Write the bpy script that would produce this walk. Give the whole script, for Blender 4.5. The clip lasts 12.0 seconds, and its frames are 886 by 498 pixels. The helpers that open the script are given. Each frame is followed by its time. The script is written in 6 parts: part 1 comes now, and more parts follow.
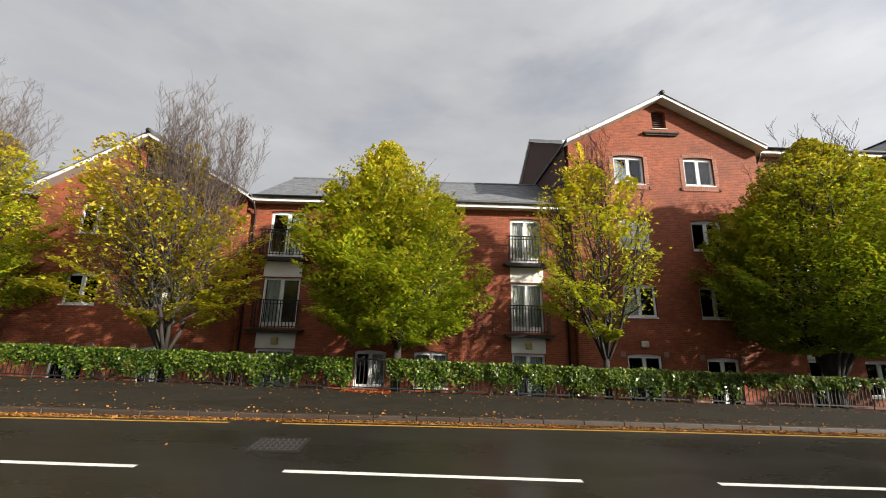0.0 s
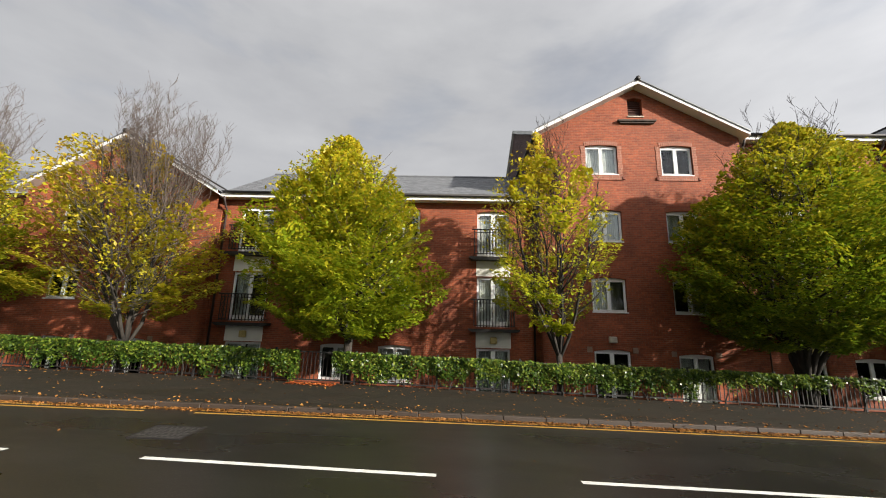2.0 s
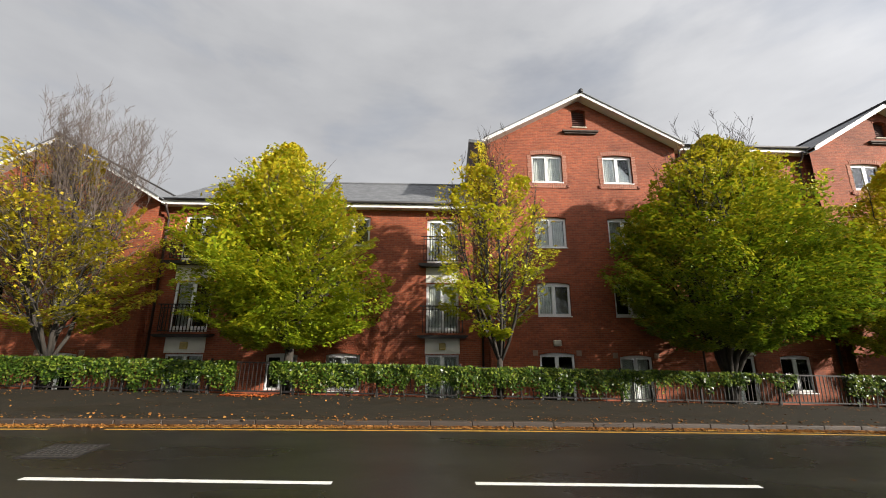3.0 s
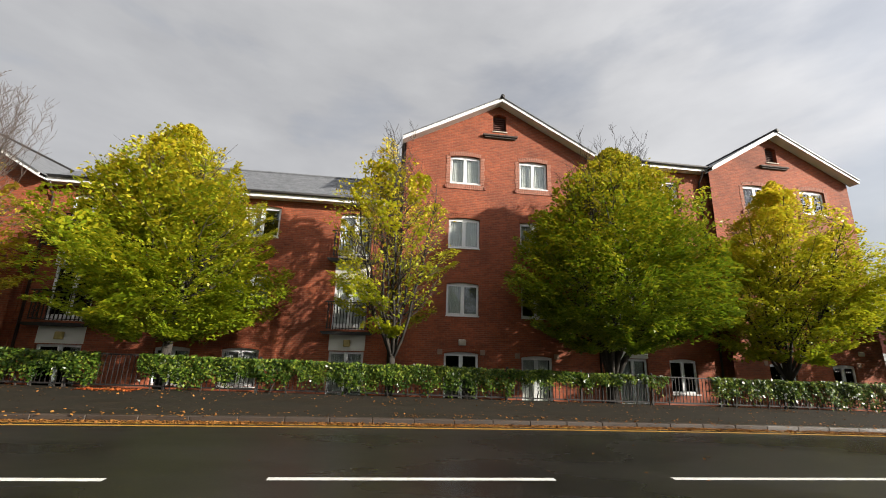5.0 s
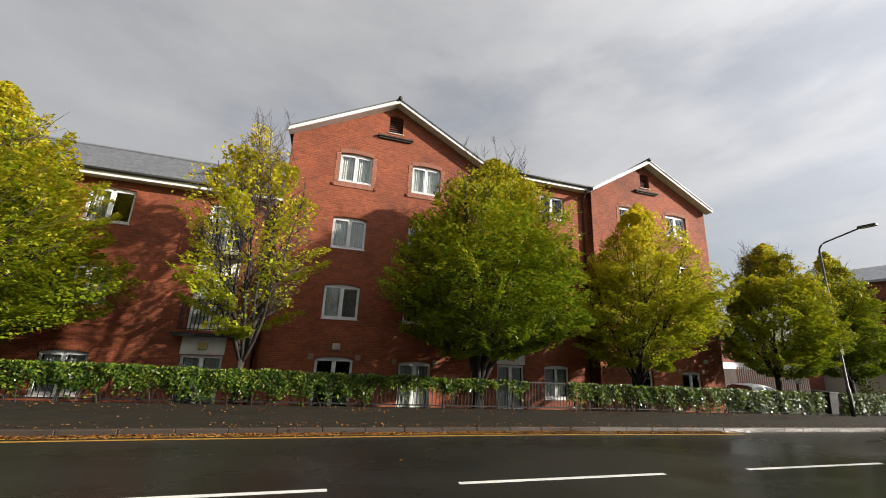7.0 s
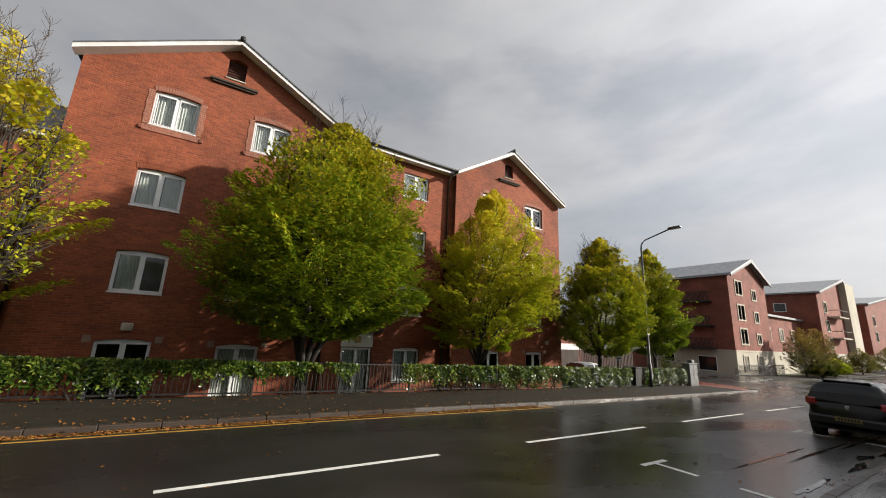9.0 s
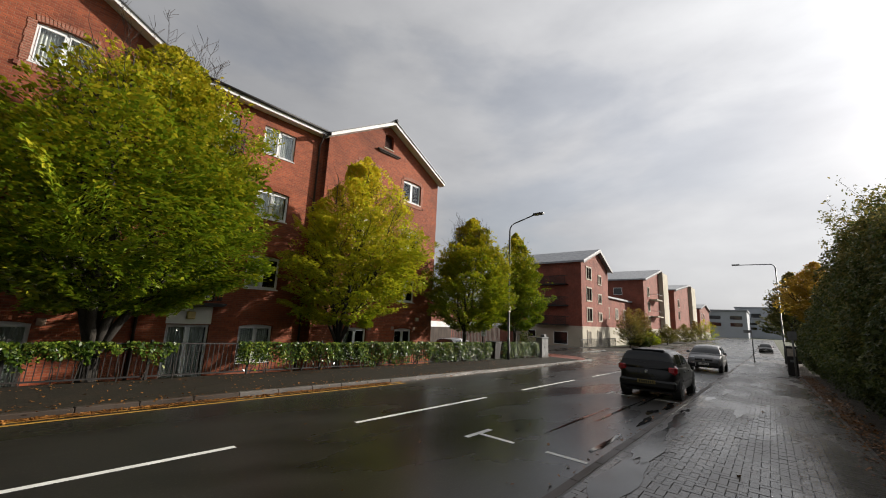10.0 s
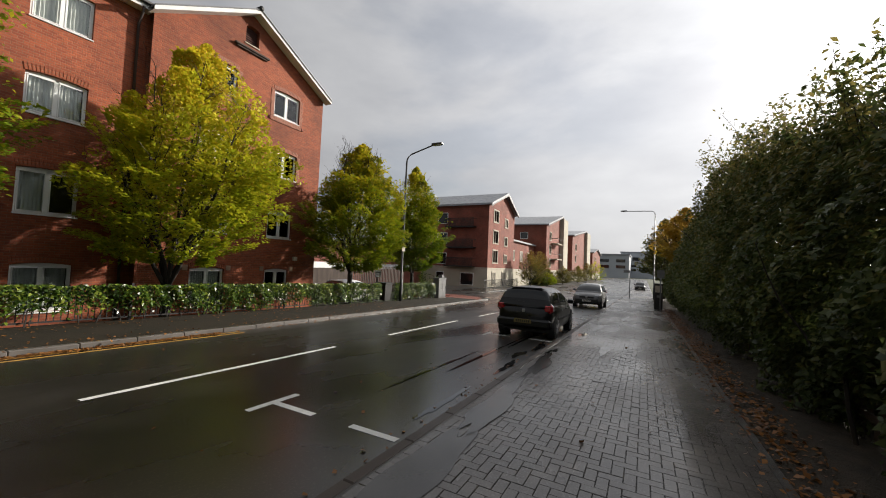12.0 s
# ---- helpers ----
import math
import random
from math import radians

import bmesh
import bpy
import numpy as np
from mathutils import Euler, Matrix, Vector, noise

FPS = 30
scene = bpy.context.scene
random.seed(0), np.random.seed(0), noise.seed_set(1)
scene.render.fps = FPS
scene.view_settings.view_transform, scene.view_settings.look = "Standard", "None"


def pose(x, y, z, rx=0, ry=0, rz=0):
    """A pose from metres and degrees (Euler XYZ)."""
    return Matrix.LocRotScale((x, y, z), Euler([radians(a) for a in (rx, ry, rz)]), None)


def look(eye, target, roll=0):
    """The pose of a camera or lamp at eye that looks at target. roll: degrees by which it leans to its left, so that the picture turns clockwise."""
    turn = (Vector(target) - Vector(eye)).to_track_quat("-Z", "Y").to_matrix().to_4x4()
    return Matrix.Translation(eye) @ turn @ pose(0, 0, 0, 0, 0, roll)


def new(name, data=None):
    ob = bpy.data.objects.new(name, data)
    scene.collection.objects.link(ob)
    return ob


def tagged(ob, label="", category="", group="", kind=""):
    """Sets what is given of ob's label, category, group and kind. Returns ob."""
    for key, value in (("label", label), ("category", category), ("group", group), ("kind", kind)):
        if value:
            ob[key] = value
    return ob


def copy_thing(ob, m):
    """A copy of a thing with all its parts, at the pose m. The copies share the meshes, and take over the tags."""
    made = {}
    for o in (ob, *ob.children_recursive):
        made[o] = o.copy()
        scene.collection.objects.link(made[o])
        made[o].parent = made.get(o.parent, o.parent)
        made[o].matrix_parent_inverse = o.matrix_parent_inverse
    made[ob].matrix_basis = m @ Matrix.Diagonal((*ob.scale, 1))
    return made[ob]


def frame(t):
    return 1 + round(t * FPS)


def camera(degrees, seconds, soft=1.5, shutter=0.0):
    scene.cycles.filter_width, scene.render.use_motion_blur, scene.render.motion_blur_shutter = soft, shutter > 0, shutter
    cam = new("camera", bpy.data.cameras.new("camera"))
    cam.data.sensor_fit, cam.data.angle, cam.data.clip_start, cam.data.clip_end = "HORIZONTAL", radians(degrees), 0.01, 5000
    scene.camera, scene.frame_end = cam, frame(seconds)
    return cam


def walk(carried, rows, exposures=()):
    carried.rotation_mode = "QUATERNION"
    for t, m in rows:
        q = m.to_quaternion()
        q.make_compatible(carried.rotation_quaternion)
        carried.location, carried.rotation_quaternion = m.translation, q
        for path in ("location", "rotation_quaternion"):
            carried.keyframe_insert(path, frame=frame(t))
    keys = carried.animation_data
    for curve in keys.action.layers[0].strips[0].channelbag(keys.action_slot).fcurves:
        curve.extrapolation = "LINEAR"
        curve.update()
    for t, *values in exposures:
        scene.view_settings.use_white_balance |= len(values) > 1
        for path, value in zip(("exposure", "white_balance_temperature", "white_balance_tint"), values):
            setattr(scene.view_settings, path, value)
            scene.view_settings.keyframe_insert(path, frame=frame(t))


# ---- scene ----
cam = camera(99.5, 12.0, soft=1.0)
PATH = [
    (0, (0.216, 0.258, 1.892), (0.269, 2.211, 2.319), 1.2),
    (0.5, (0.752, 0.305, 1.899), (0.735, 2.259, 2.326), 2.5),
    (1, (1.343, 0.324, 1.878), (1.312, 2.283, 2.28), 3.0),
    (1.5, (1.912, 0.378, 1.891), (1.875, 2.337, 2.293), 2.7),
    (2, (2.479, 0.351, 1.889), (2.422, 2.309, 2.291), 1.5),
    (2.5, (3.039, 0.308, 1.905), (3.049, 2.263, 2.33), 0.4),
    (2.7, (3.259, 0.272, 1.906), (3.309, 2.223, 2.343), -0.0),
    (4.3, (4.914, 0.119, 1.879), (5.036, 2.068, 2.31), 1.5),
    (4.5, (5.145, 0.128, 1.852), (5.294, 2.075, 2.285), 1.9),
    (5, (5.717, 0.103, 1.856), (5.971, 2.038, 2.296), 1.8),
    (5.5, (6.275, 0.089, 1.86), (6.623, 2.005, 2.315), 0.9),
    (6, (6.812, 0.071, 1.85), (7.225, 1.97, 2.321), 1.5),
    (6.5, (7.375, 0.035, 1.833), (7.867, 1.915, 2.303), 2.8),
    (6.7, (7.585, 0.018, 1.823), (8.114, 1.886, 2.304), 2.9),
    (8.3, (9.332, -0.031, 1.796), (10.119, 1.745, 2.273), 1.2),
    (8.5, (9.629, -0.004, 1.78), (10.474, 1.749, 2.241), 1.7),
    (9, (10.238, 0.013, 1.748), (11.287, 1.657, 2.19), 2.6),
    (9.3, (10.643, 0.009, 1.749), (11.843, 1.551, 2.175), 2.8),
    (9.5, (10.918, 0.005, 1.712), (12.216, 1.469, 2.124), 2.9),
    (10, (11.599, -0.012, 1.657), (13.087, 1.274, 2.02), 2.6),
    (10.5, (12.252, -0.002, 1.598), (13.844, 1.171, 1.897), 1.3),
    (11, (12.909, -0.012, 1.564), (14.566, 1.086, 1.789), 1.1),
    (11.5, (13.546, -0.025, 1.542), (15.26, 0.994, 1.693), 2.0),
    (12, (14.242, -0.093, 1.528), (16.001, 0.855, 1.614), 2.5),
]
EXPOSURES = [(0.0, 1.03), (5.0, 0.99), (6.5, 0.87), (8.5, 0.67), (9.5, 0.53), (10.5, 0.43), (12.0, 0.55)]
walk(cam, [(t, look(eye, target, roll)) for t, eye, target, roll in PATH], EXPOSURES)

# ---------------- world and sun ----------------
SUN_AZ = math.atan2(0.85, -0.527)      # clockwise from +y
SUN_EL = radians(22)
sun_dir = Vector((math.sin(SUN_AZ) * math.cos(SUN_EL), math.cos(SUN_AZ) * math.cos(SUN_EL), math.sin(SUN_EL)))
world = bpy.data.worlds.new("sky")
scene.world = world
world.use_nodes = True
wn, wl = world.node_tree.nodes, world.node_tree.links
wn.clear()


def wnode(kind, **props):
    n = wn.new(kind)
    for k, v in props.items():
        if k in n.inputs:
            n.inputs[k].default_value = v
    return n


w_out = wn.new("ShaderNodeOutputWorld")
w_bg = wn.new("ShaderNodeBackground")
w_bg.inputs["Strength"].default_value = 0.66
w_sky = wn.new("ShaderNodeTexSky")
w_sky.sky_type = "NISHITA"
w_sky.sun_disc = False
w_sky.sun_elevation = SUN_EL
w_sky.sun_rotation = SUN_AZ
w_sky.dust_density = 2.0
w_tc = wn.new("ShaderNodeTexCoord")
w_map = wn.new("ShaderNodeMapping")
w_map.inputs["Scale"].default_value = (1.0, 1.0, 2.6)
w_n1 = wn.new("ShaderNodeTexNoise")
w_n1.inputs["Scale"].default_value = 1.7
w_n1.inputs["Detail"].default_value = 6
w_n1.inputs["Roughness"].default_value = 0.5
w_n1.inputs["Distortion"].default_value = 0.25
w_ramp = wn.new("ShaderNodeValToRGB")
w_ramp.color_ramp.elements[0].position = 0.30
w_ramp.color_ramp.elements[0].color = (0.47, 0.475, 0.50, 1)
w_ramp.color_ramp.elements[1].position = 0.72
w_ramp.color_ramp.elements[1].color = (0.71, 0.71, 0.72, 1)
w_dot = wn.new("ShaderNodeVectorMath")
w_dot.operation = "DOT_PRODUCT"
w_dot.inputs[1].default_value = sun_dir
w_glow = wn.new("ShaderNodeMapRange")
w_glow.inputs["From Min"].default_value = -0.3
w_glow.inputs["From Max"].default_value = 1.0
w_glow.inputs["To Min"].default_value = 0.0
w_glow.inputs["To Max"].default_value = 1.0
w_pow = wn.new("ShaderNodeMath")
w_pow.operation = "POWER"
w_pow.inputs[1].default_value = 2.2
w_gain = wn.new("ShaderNodeMath")
w_gain.operation = "MULTIPLY_ADD"
w_gain.inputs[1].default_value = 1.1
w_gain.inputs[2].default_value = 0.68
w_mul = wn.new("ShaderNodeMix")
w_mul.data_type = "RGBA"
w_mul.blend_type = "MULTIPLY"
w_mul.inputs["Factor"].default_value = 1.0
w_skys = wn.new("ShaderNodeMix")
w_skys.data_type = "RGBA"
w_skys.blend_type = "MULTIPLY"
w_skys.inputs["Factor"].default_value = 1.0
w_skys.inputs["B"].default_value = (0.11, 0.11, 0.11, 1)
w_mix = wn.new("ShaderNodeMix")
w_mix.data_type = "RGBA"
w_hole = wn.new("ShaderNodeMapRange")
w_hole.inputs["From Min"].default_value = 0.36
w_hole.inputs["From Max"].default_value = 0.47
w_hole.inputs["To Min"].default_value = 0.72
w_hole.inputs["To Max"].default_value = 0.97
wl.new(w_tc.outputs["Generated"], w_map.inputs["Vector"])
wl.new(w_map.outputs[0], w_n1.inputs["Vector"])
# smaller puffs over the broad cloud sheet
w_n2 = wn.new("ShaderNodeTexNoise")
w_n2.inputs["Scale"].default_value = 4.6
w_n2.inputs["Detail"].default_value = 5
w_n2.inputs["Roughness"].default_value = 0.55
w_puff = wn.new("ShaderNodeMix")
w_puff.inputs["Factor"].default_value = 0.38
wl.new(w_map.outputs[0], w_n2.inputs["Vector"])
wl.new(w_n1.outputs["Fac"], w_puff.inputs["A"])
wl.new(w_n2.outputs["Fac"], w_puff.inputs["B"])
wl.new(w_puff.outputs["Result"], w_ramp.inputs["Fac"])
# the cloud sheet is thicker and greyer towards the horizon
w_sep = wn.new("ShaderNodeSeparateXYZ")
w_low = wn.new("ShaderNodeMapRange")
w_low.inputs["From Max"].default_value = 0.34
w_low.inputs["To Min"].default_value = 0.72
w_low.inputs["To Max"].default_value = 1.0
w_lift = wn.new("ShaderNodeMath")
w_lift.operation = "MULTIPLY"
wl.new(w_tc.outputs["Generated"], w_sep.inputs[0])
wl.new(w_sep.outputs["Z"], w_low.inputs["Value"])
wl.new(w_tc.outputs["Generated"], w_dot.inputs[0])
wl.new(w_dot.outputs["Value"], w_glow.inputs["Value"])
wl.new(w_glow.outputs[0], w_pow.inputs[0])
wl.new(w_pow.outputs[0], w_gain.inputs[0])
wl.new(w_ramp.outputs["Color"], w_mul.inputs["A"])
# thin cloud glares round the veiled sun
w_near = wn.new("ShaderNodeMath")
w_near.operation = "MAXIMUM"
w_near.inputs[1].default_value = 0.0
w_halo = wn.new("ShaderNodeMath")
w_halo.operation = "POWER"
w_halo.inputs[1].default_value = 36.0
w_glare = wn.new("ShaderNodeMath")
w_glare.operation = "MULTIPLY_ADD"
w_glare.inputs[1].default_value = 4.5
wl.new(w_dot.outputs["Value"], w_near.inputs[0])
wl.new(w_near.outputs[0], w_halo.inputs[0])
wl.new(w_halo.outputs[0], w_glare.inputs[0])
wl.new(w_gain.outputs[0], w_glare.inputs[2])
wl.new(w_glare.outputs[0], w_lift.inputs[0])
wl.new(w_low.outputs[0], w_lift.inputs[1])
wl.new(w_lift.outputs[0], w_mul.inputs["B"])
wl.new(w_sky.outputs[0], w_skys.inputs["A"])
wl.new(w_n1.outputs["Fac"], w_hole.inputs["Value"])
wl.new(w_hole.outputs[0], w_mix.inputs["Factor"])
wl.new(w_skys.outputs["Result"], w_mix.inputs["A"])
wl.new(w_mul.outputs["Result"], w_mix.inputs["B"])
wl.new(w_mix.outputs["Result"], w_bg.inputs["Color"])
wl.new(w_bg.outputs[0], w_out.inputs["Surface"])

sun_data = bpy.data.lights.new("sun", "SUN")
sun_data.energy = 5.0
sun_data.angle = radians(1.2)
sun_data.color = (1.0, 0.93, 0.82)
sun = new("sun", sun_data)
sun.matrix_world = look(sun_dir * 50, (0, 0, 0))


# ---------------- materials ----------------
def material(name, base, rough=0.6, metal=0.0, other=None, scale=6.0, fine=60.0, bump=0.1, spread=0.5, rough2=None, coat=0.0, depth=0.01, stretch=(1, 1, 1)):
    """Principled surface with two scales of colour variation and a fine relief."""
    m = bpy.data.materials.new(name)
    m.use_nodes = True
    nt = m.node_tree
    bsdf = nt.nodes["Principled BSDF"]
    bsdf.inputs["Metallic"].default_value = metal
    bsdf.inputs["Coat Weight"].default_value = coat
    tc = nt.nodes.new("ShaderNodeTexCoord")
    mp = nt.nodes.new("ShaderNodeMapping")
    mp.inputs["Scale"].default_value = stretch
    n1 = nt.nodes.new("ShaderNodeTexNoise")
    n1.inputs["Scale"].default_value = scale
    n1.inputs["Detail"].default_value = 5
    n2 = nt.nodes.new("ShaderNodeTexNoise")
    n2.inputs["Scale"].default_value = fine
    n2.inputs["Detail"].default_value = 3
    add = nt.nodes.new("ShaderNodeMath")
    add.operation = "MULTIPLY_ADD"
    add.inputs[1].default_value = 0.4
    rng = nt.nodes.new("ShaderNodeMapRange")
    rng.inputs["From Min"].default_value = 0.7 - 0.35 * spread
    rng.inputs["From Max"].default_value = 0.7 + 0.35 * spread
    mix = nt.nodes.new("ShaderNodeMix")
    mix.data_type = "RGBA"
    o = other or tuple(c * 0.72 for c in base)
    mix.inputs["A"].default_value = (*base, 1)
    mix.inputs["B"].default_value = (*o, 1)
    L = nt.links.new
    L(tc.outputs["Object"], mp.inputs[0])
    L(mp.outputs[0], n1.inputs["Vector"])
    L(mp.outputs[0], n2.inputs["Vector"])
    L(n2.outputs["Fac"], add.inputs[0])
    L(n1.outputs["Fac"], add.inputs[2])
    L(add.outputs[0], rng.inputs["Value"])
    L(rng.outputs[0], mix.inputs["Factor"])
    L(mix.outputs["Result"], bsdf.inputs["Base Color"])
    r = nt.nodes.new("ShaderNodeMapRange")
    r.inputs["To Min"].default_value = rough
    r.inputs["To Max"].default_value = rough2 if rough2 is not None else min(1.0, rough + 0.12)
    L(rng.outputs[0], r.inputs["Value"])
    L(r.outputs[0], bsdf.inputs["Roughness"])
    if bump:
        b = nt.nodes.new("ShaderNodeBump")
        b.inputs["Strength"].default_value = bump
        b.inputs["Distance"].default_value = depth
        L(n2.outputs["Fac"], b.inputs["Height"])
        L(b.outputs[0], bsdf.inputs["Normal"])
    return m


def brickwork(name, c1, c2, mortar, bw=0.225, bh=0.075, gap=0.009, soot=0.5, rough=0.85, turned=False):
    """Brick courses in the wall's own plane, x (or y) along and z up, with weathering at two scales."""
    m = bpy.data.materials.new(name)
    m.use_nodes = True
    nt = m.node_tree
    bsdf = nt.nodes["Principled BSDF"]
    L = nt.links.new
    tc = nt.nodes.new("ShaderNodeTexCoord")
    sep = nt.nodes.new("ShaderNodeSeparateXYZ")
    com = nt.nodes.new("ShaderNodeCombineXYZ")
    L(tc.outputs["Object"], sep.inputs[0])
    addxy = nt.nodes.new("ShaderNodeMath")
    addxy.operation = "ADD"
    L(sep.outputs["X"], addxy.inputs[0])
    L(sep.outputs["Y"], addxy.inputs[1])
    L(addxy.outputs[0], com.inputs["X"])
    L(sep.outputs["Z"], com.inputs["Y"])
    bt = nt.nodes.new("ShaderNodeTexBrick")
    bt.inputs["Color1"].default_value = (*c1, 1)
    bt.inputs["Color2"].default_value = (*c2, 1)
    bt.inputs["Mortar"].default_value = (*mortar, 1)
    bt.inputs["Scale"].default_value = 1.0
    bt.inputs["Mortar Size"].default_value = gap
    bt.inputs["Mortar Smooth"].default_value = 0.3
    bt.inputs["Bias"].default_value = 0.0
    bt.inputs["Brick Width"].default_value = bw
    bt.inputs["Row Height"].default_value = bh
    L(com.outputs[0], bt.inputs["Vector"])
    n1 = nt.nodes.new("ShaderNodeTexNoise")
    n1.inputs["Scale"].default_value = 0.55
    n1.inputs["Detail"].default_value = 6
    n1.inputs["Roughness"].default_value = 0.65
    L(tc.outputs["Object"], n1.inputs["Vector"])
    n2 = nt.nodes.new("ShaderNodeTexNoise")
    n2.inputs["Scale"].default_value = 9.0
    n2.inputs["Detail"].default_value = 4
    L(tc.outputs["Object"], n2.inputs["Vector"])
    rng = nt.nodes.new("ShaderNodeMapRange")
    rng.inputs["From Min"].default_value = 0.35
    rng.inputs["From Max"].default_value = 0.7
    rng.inputs["To Min"].default_value = 1.15
    rng.inputs["To Max"].default_value = 1.15 - soot
    L(n1.outputs["Fac"], rng.inputs["Value"])
    mul = nt.nodes.new("ShaderNodeMix")
    mul.data_type = "RGBA"
    mul.blend_type = "MULTIPLY"
    mul.inputs["Factor"].default_value = 1
    L(bt.outputs["Color"], mul.inputs["A"])
    L(rng.outputs[0], mul.inputs["B"])
    mul2 = nt.nodes.new("ShaderNodeMix")
    mul2.data_type = "RGBA"
    mul2.blend_type = "OVERLAY"
    mul2.inputs["Factor"].default_value = 0.35
    L(mul.outputs["Result"], mul2.inputs["A"])
    L(n2.outputs["Fac"], mul2.inputs["B"])
    # pale salt blooms in patches
    n3 = nt.nodes.new("ShaderNodeTexNoise")
    n3.inputs["Scale"].default_value = 4.2
    n3.inputs["Detail"].default_value = 8
    n3.inputs["Roughness"].default_value = 0.75
    L(tc.outputs["Object"], n3.inputs["Vector"])
    r3 = nt.nodes.new("ShaderNodeMapRange")
    r3.inputs["From Min"].default_value = 0.64
    r3.inputs["From Max"].default_value = 0.78
    r3.inputs["To Max"].default_value = 0.28
    L(n3.outputs["Fac"], r3.inputs["Value"])
    bloom = nt.nodes.new("ShaderNodeMix")
    bloom.data_type = "RGBA"
    bloom.inputs["B"].default_value = (0.46, 0.31, 0.25, 1)
    L(r3.outputs[0], bloom.inputs["Factor"])
    L(mul2.outputs["Result"], bloom.inputs["A"])
    L(bloom.outputs["Result"], bsdf.inputs["Base Color"])
    bsdf.inputs["Roughness"].default_value = rough
    b = nt.nodes.new("ShaderNodeBump")
    b.inputs["Strength"].default_value = 0.6
    b.inputs["Distance"].default_value = 0.012
    b.invert = True
    L(bt.outputs["Fac"], b.inputs["Height"])
    L(b.outputs[0], bsdf.inputs["Normal"])
    return m


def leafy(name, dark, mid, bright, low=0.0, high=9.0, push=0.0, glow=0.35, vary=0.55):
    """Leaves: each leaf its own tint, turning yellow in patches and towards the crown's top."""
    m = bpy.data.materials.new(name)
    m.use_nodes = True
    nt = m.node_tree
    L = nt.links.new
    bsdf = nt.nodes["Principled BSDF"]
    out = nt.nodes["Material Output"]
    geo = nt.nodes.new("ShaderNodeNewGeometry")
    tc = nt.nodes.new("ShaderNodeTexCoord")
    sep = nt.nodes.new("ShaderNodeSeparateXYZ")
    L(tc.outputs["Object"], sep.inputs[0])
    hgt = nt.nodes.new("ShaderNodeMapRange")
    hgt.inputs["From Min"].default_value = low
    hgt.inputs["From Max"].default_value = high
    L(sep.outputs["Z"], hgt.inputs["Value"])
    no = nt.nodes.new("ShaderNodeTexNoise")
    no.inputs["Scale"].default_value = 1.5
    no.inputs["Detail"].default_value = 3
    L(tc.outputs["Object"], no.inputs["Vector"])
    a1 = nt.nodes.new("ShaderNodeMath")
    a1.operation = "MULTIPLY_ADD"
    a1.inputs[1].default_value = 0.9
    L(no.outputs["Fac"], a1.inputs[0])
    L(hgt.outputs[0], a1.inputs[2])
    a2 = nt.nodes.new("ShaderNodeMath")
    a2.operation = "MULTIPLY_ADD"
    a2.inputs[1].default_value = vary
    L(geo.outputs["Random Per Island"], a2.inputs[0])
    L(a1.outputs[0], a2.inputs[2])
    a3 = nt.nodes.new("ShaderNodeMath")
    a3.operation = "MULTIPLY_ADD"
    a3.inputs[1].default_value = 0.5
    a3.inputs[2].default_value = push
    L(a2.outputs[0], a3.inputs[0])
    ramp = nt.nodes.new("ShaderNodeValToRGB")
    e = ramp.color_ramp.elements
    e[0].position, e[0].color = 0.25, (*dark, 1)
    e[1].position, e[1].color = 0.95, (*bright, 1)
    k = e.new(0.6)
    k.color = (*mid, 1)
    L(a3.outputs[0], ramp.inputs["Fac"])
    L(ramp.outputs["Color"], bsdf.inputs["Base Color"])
    bsdf.inputs["Roughness"].default_value = 0.42
    bsdf.inputs["Specular IOR Level"].default_value = 0.225
    tr = nt.nodes.new("ShaderNodeBsdfTranslucent")
    L(ramp.outputs["Color"], tr.inputs["Color"])
    mx = nt.nodes.new("ShaderNodeMixShader")
    mx.inputs[0].default_value = glow
    L(bsdf.outputs[0], mx.inputs[1])
    L(tr.outputs[0], mx.inputs[2])
    L(mx.outputs[0], out.inputs["Surface"])
    return m


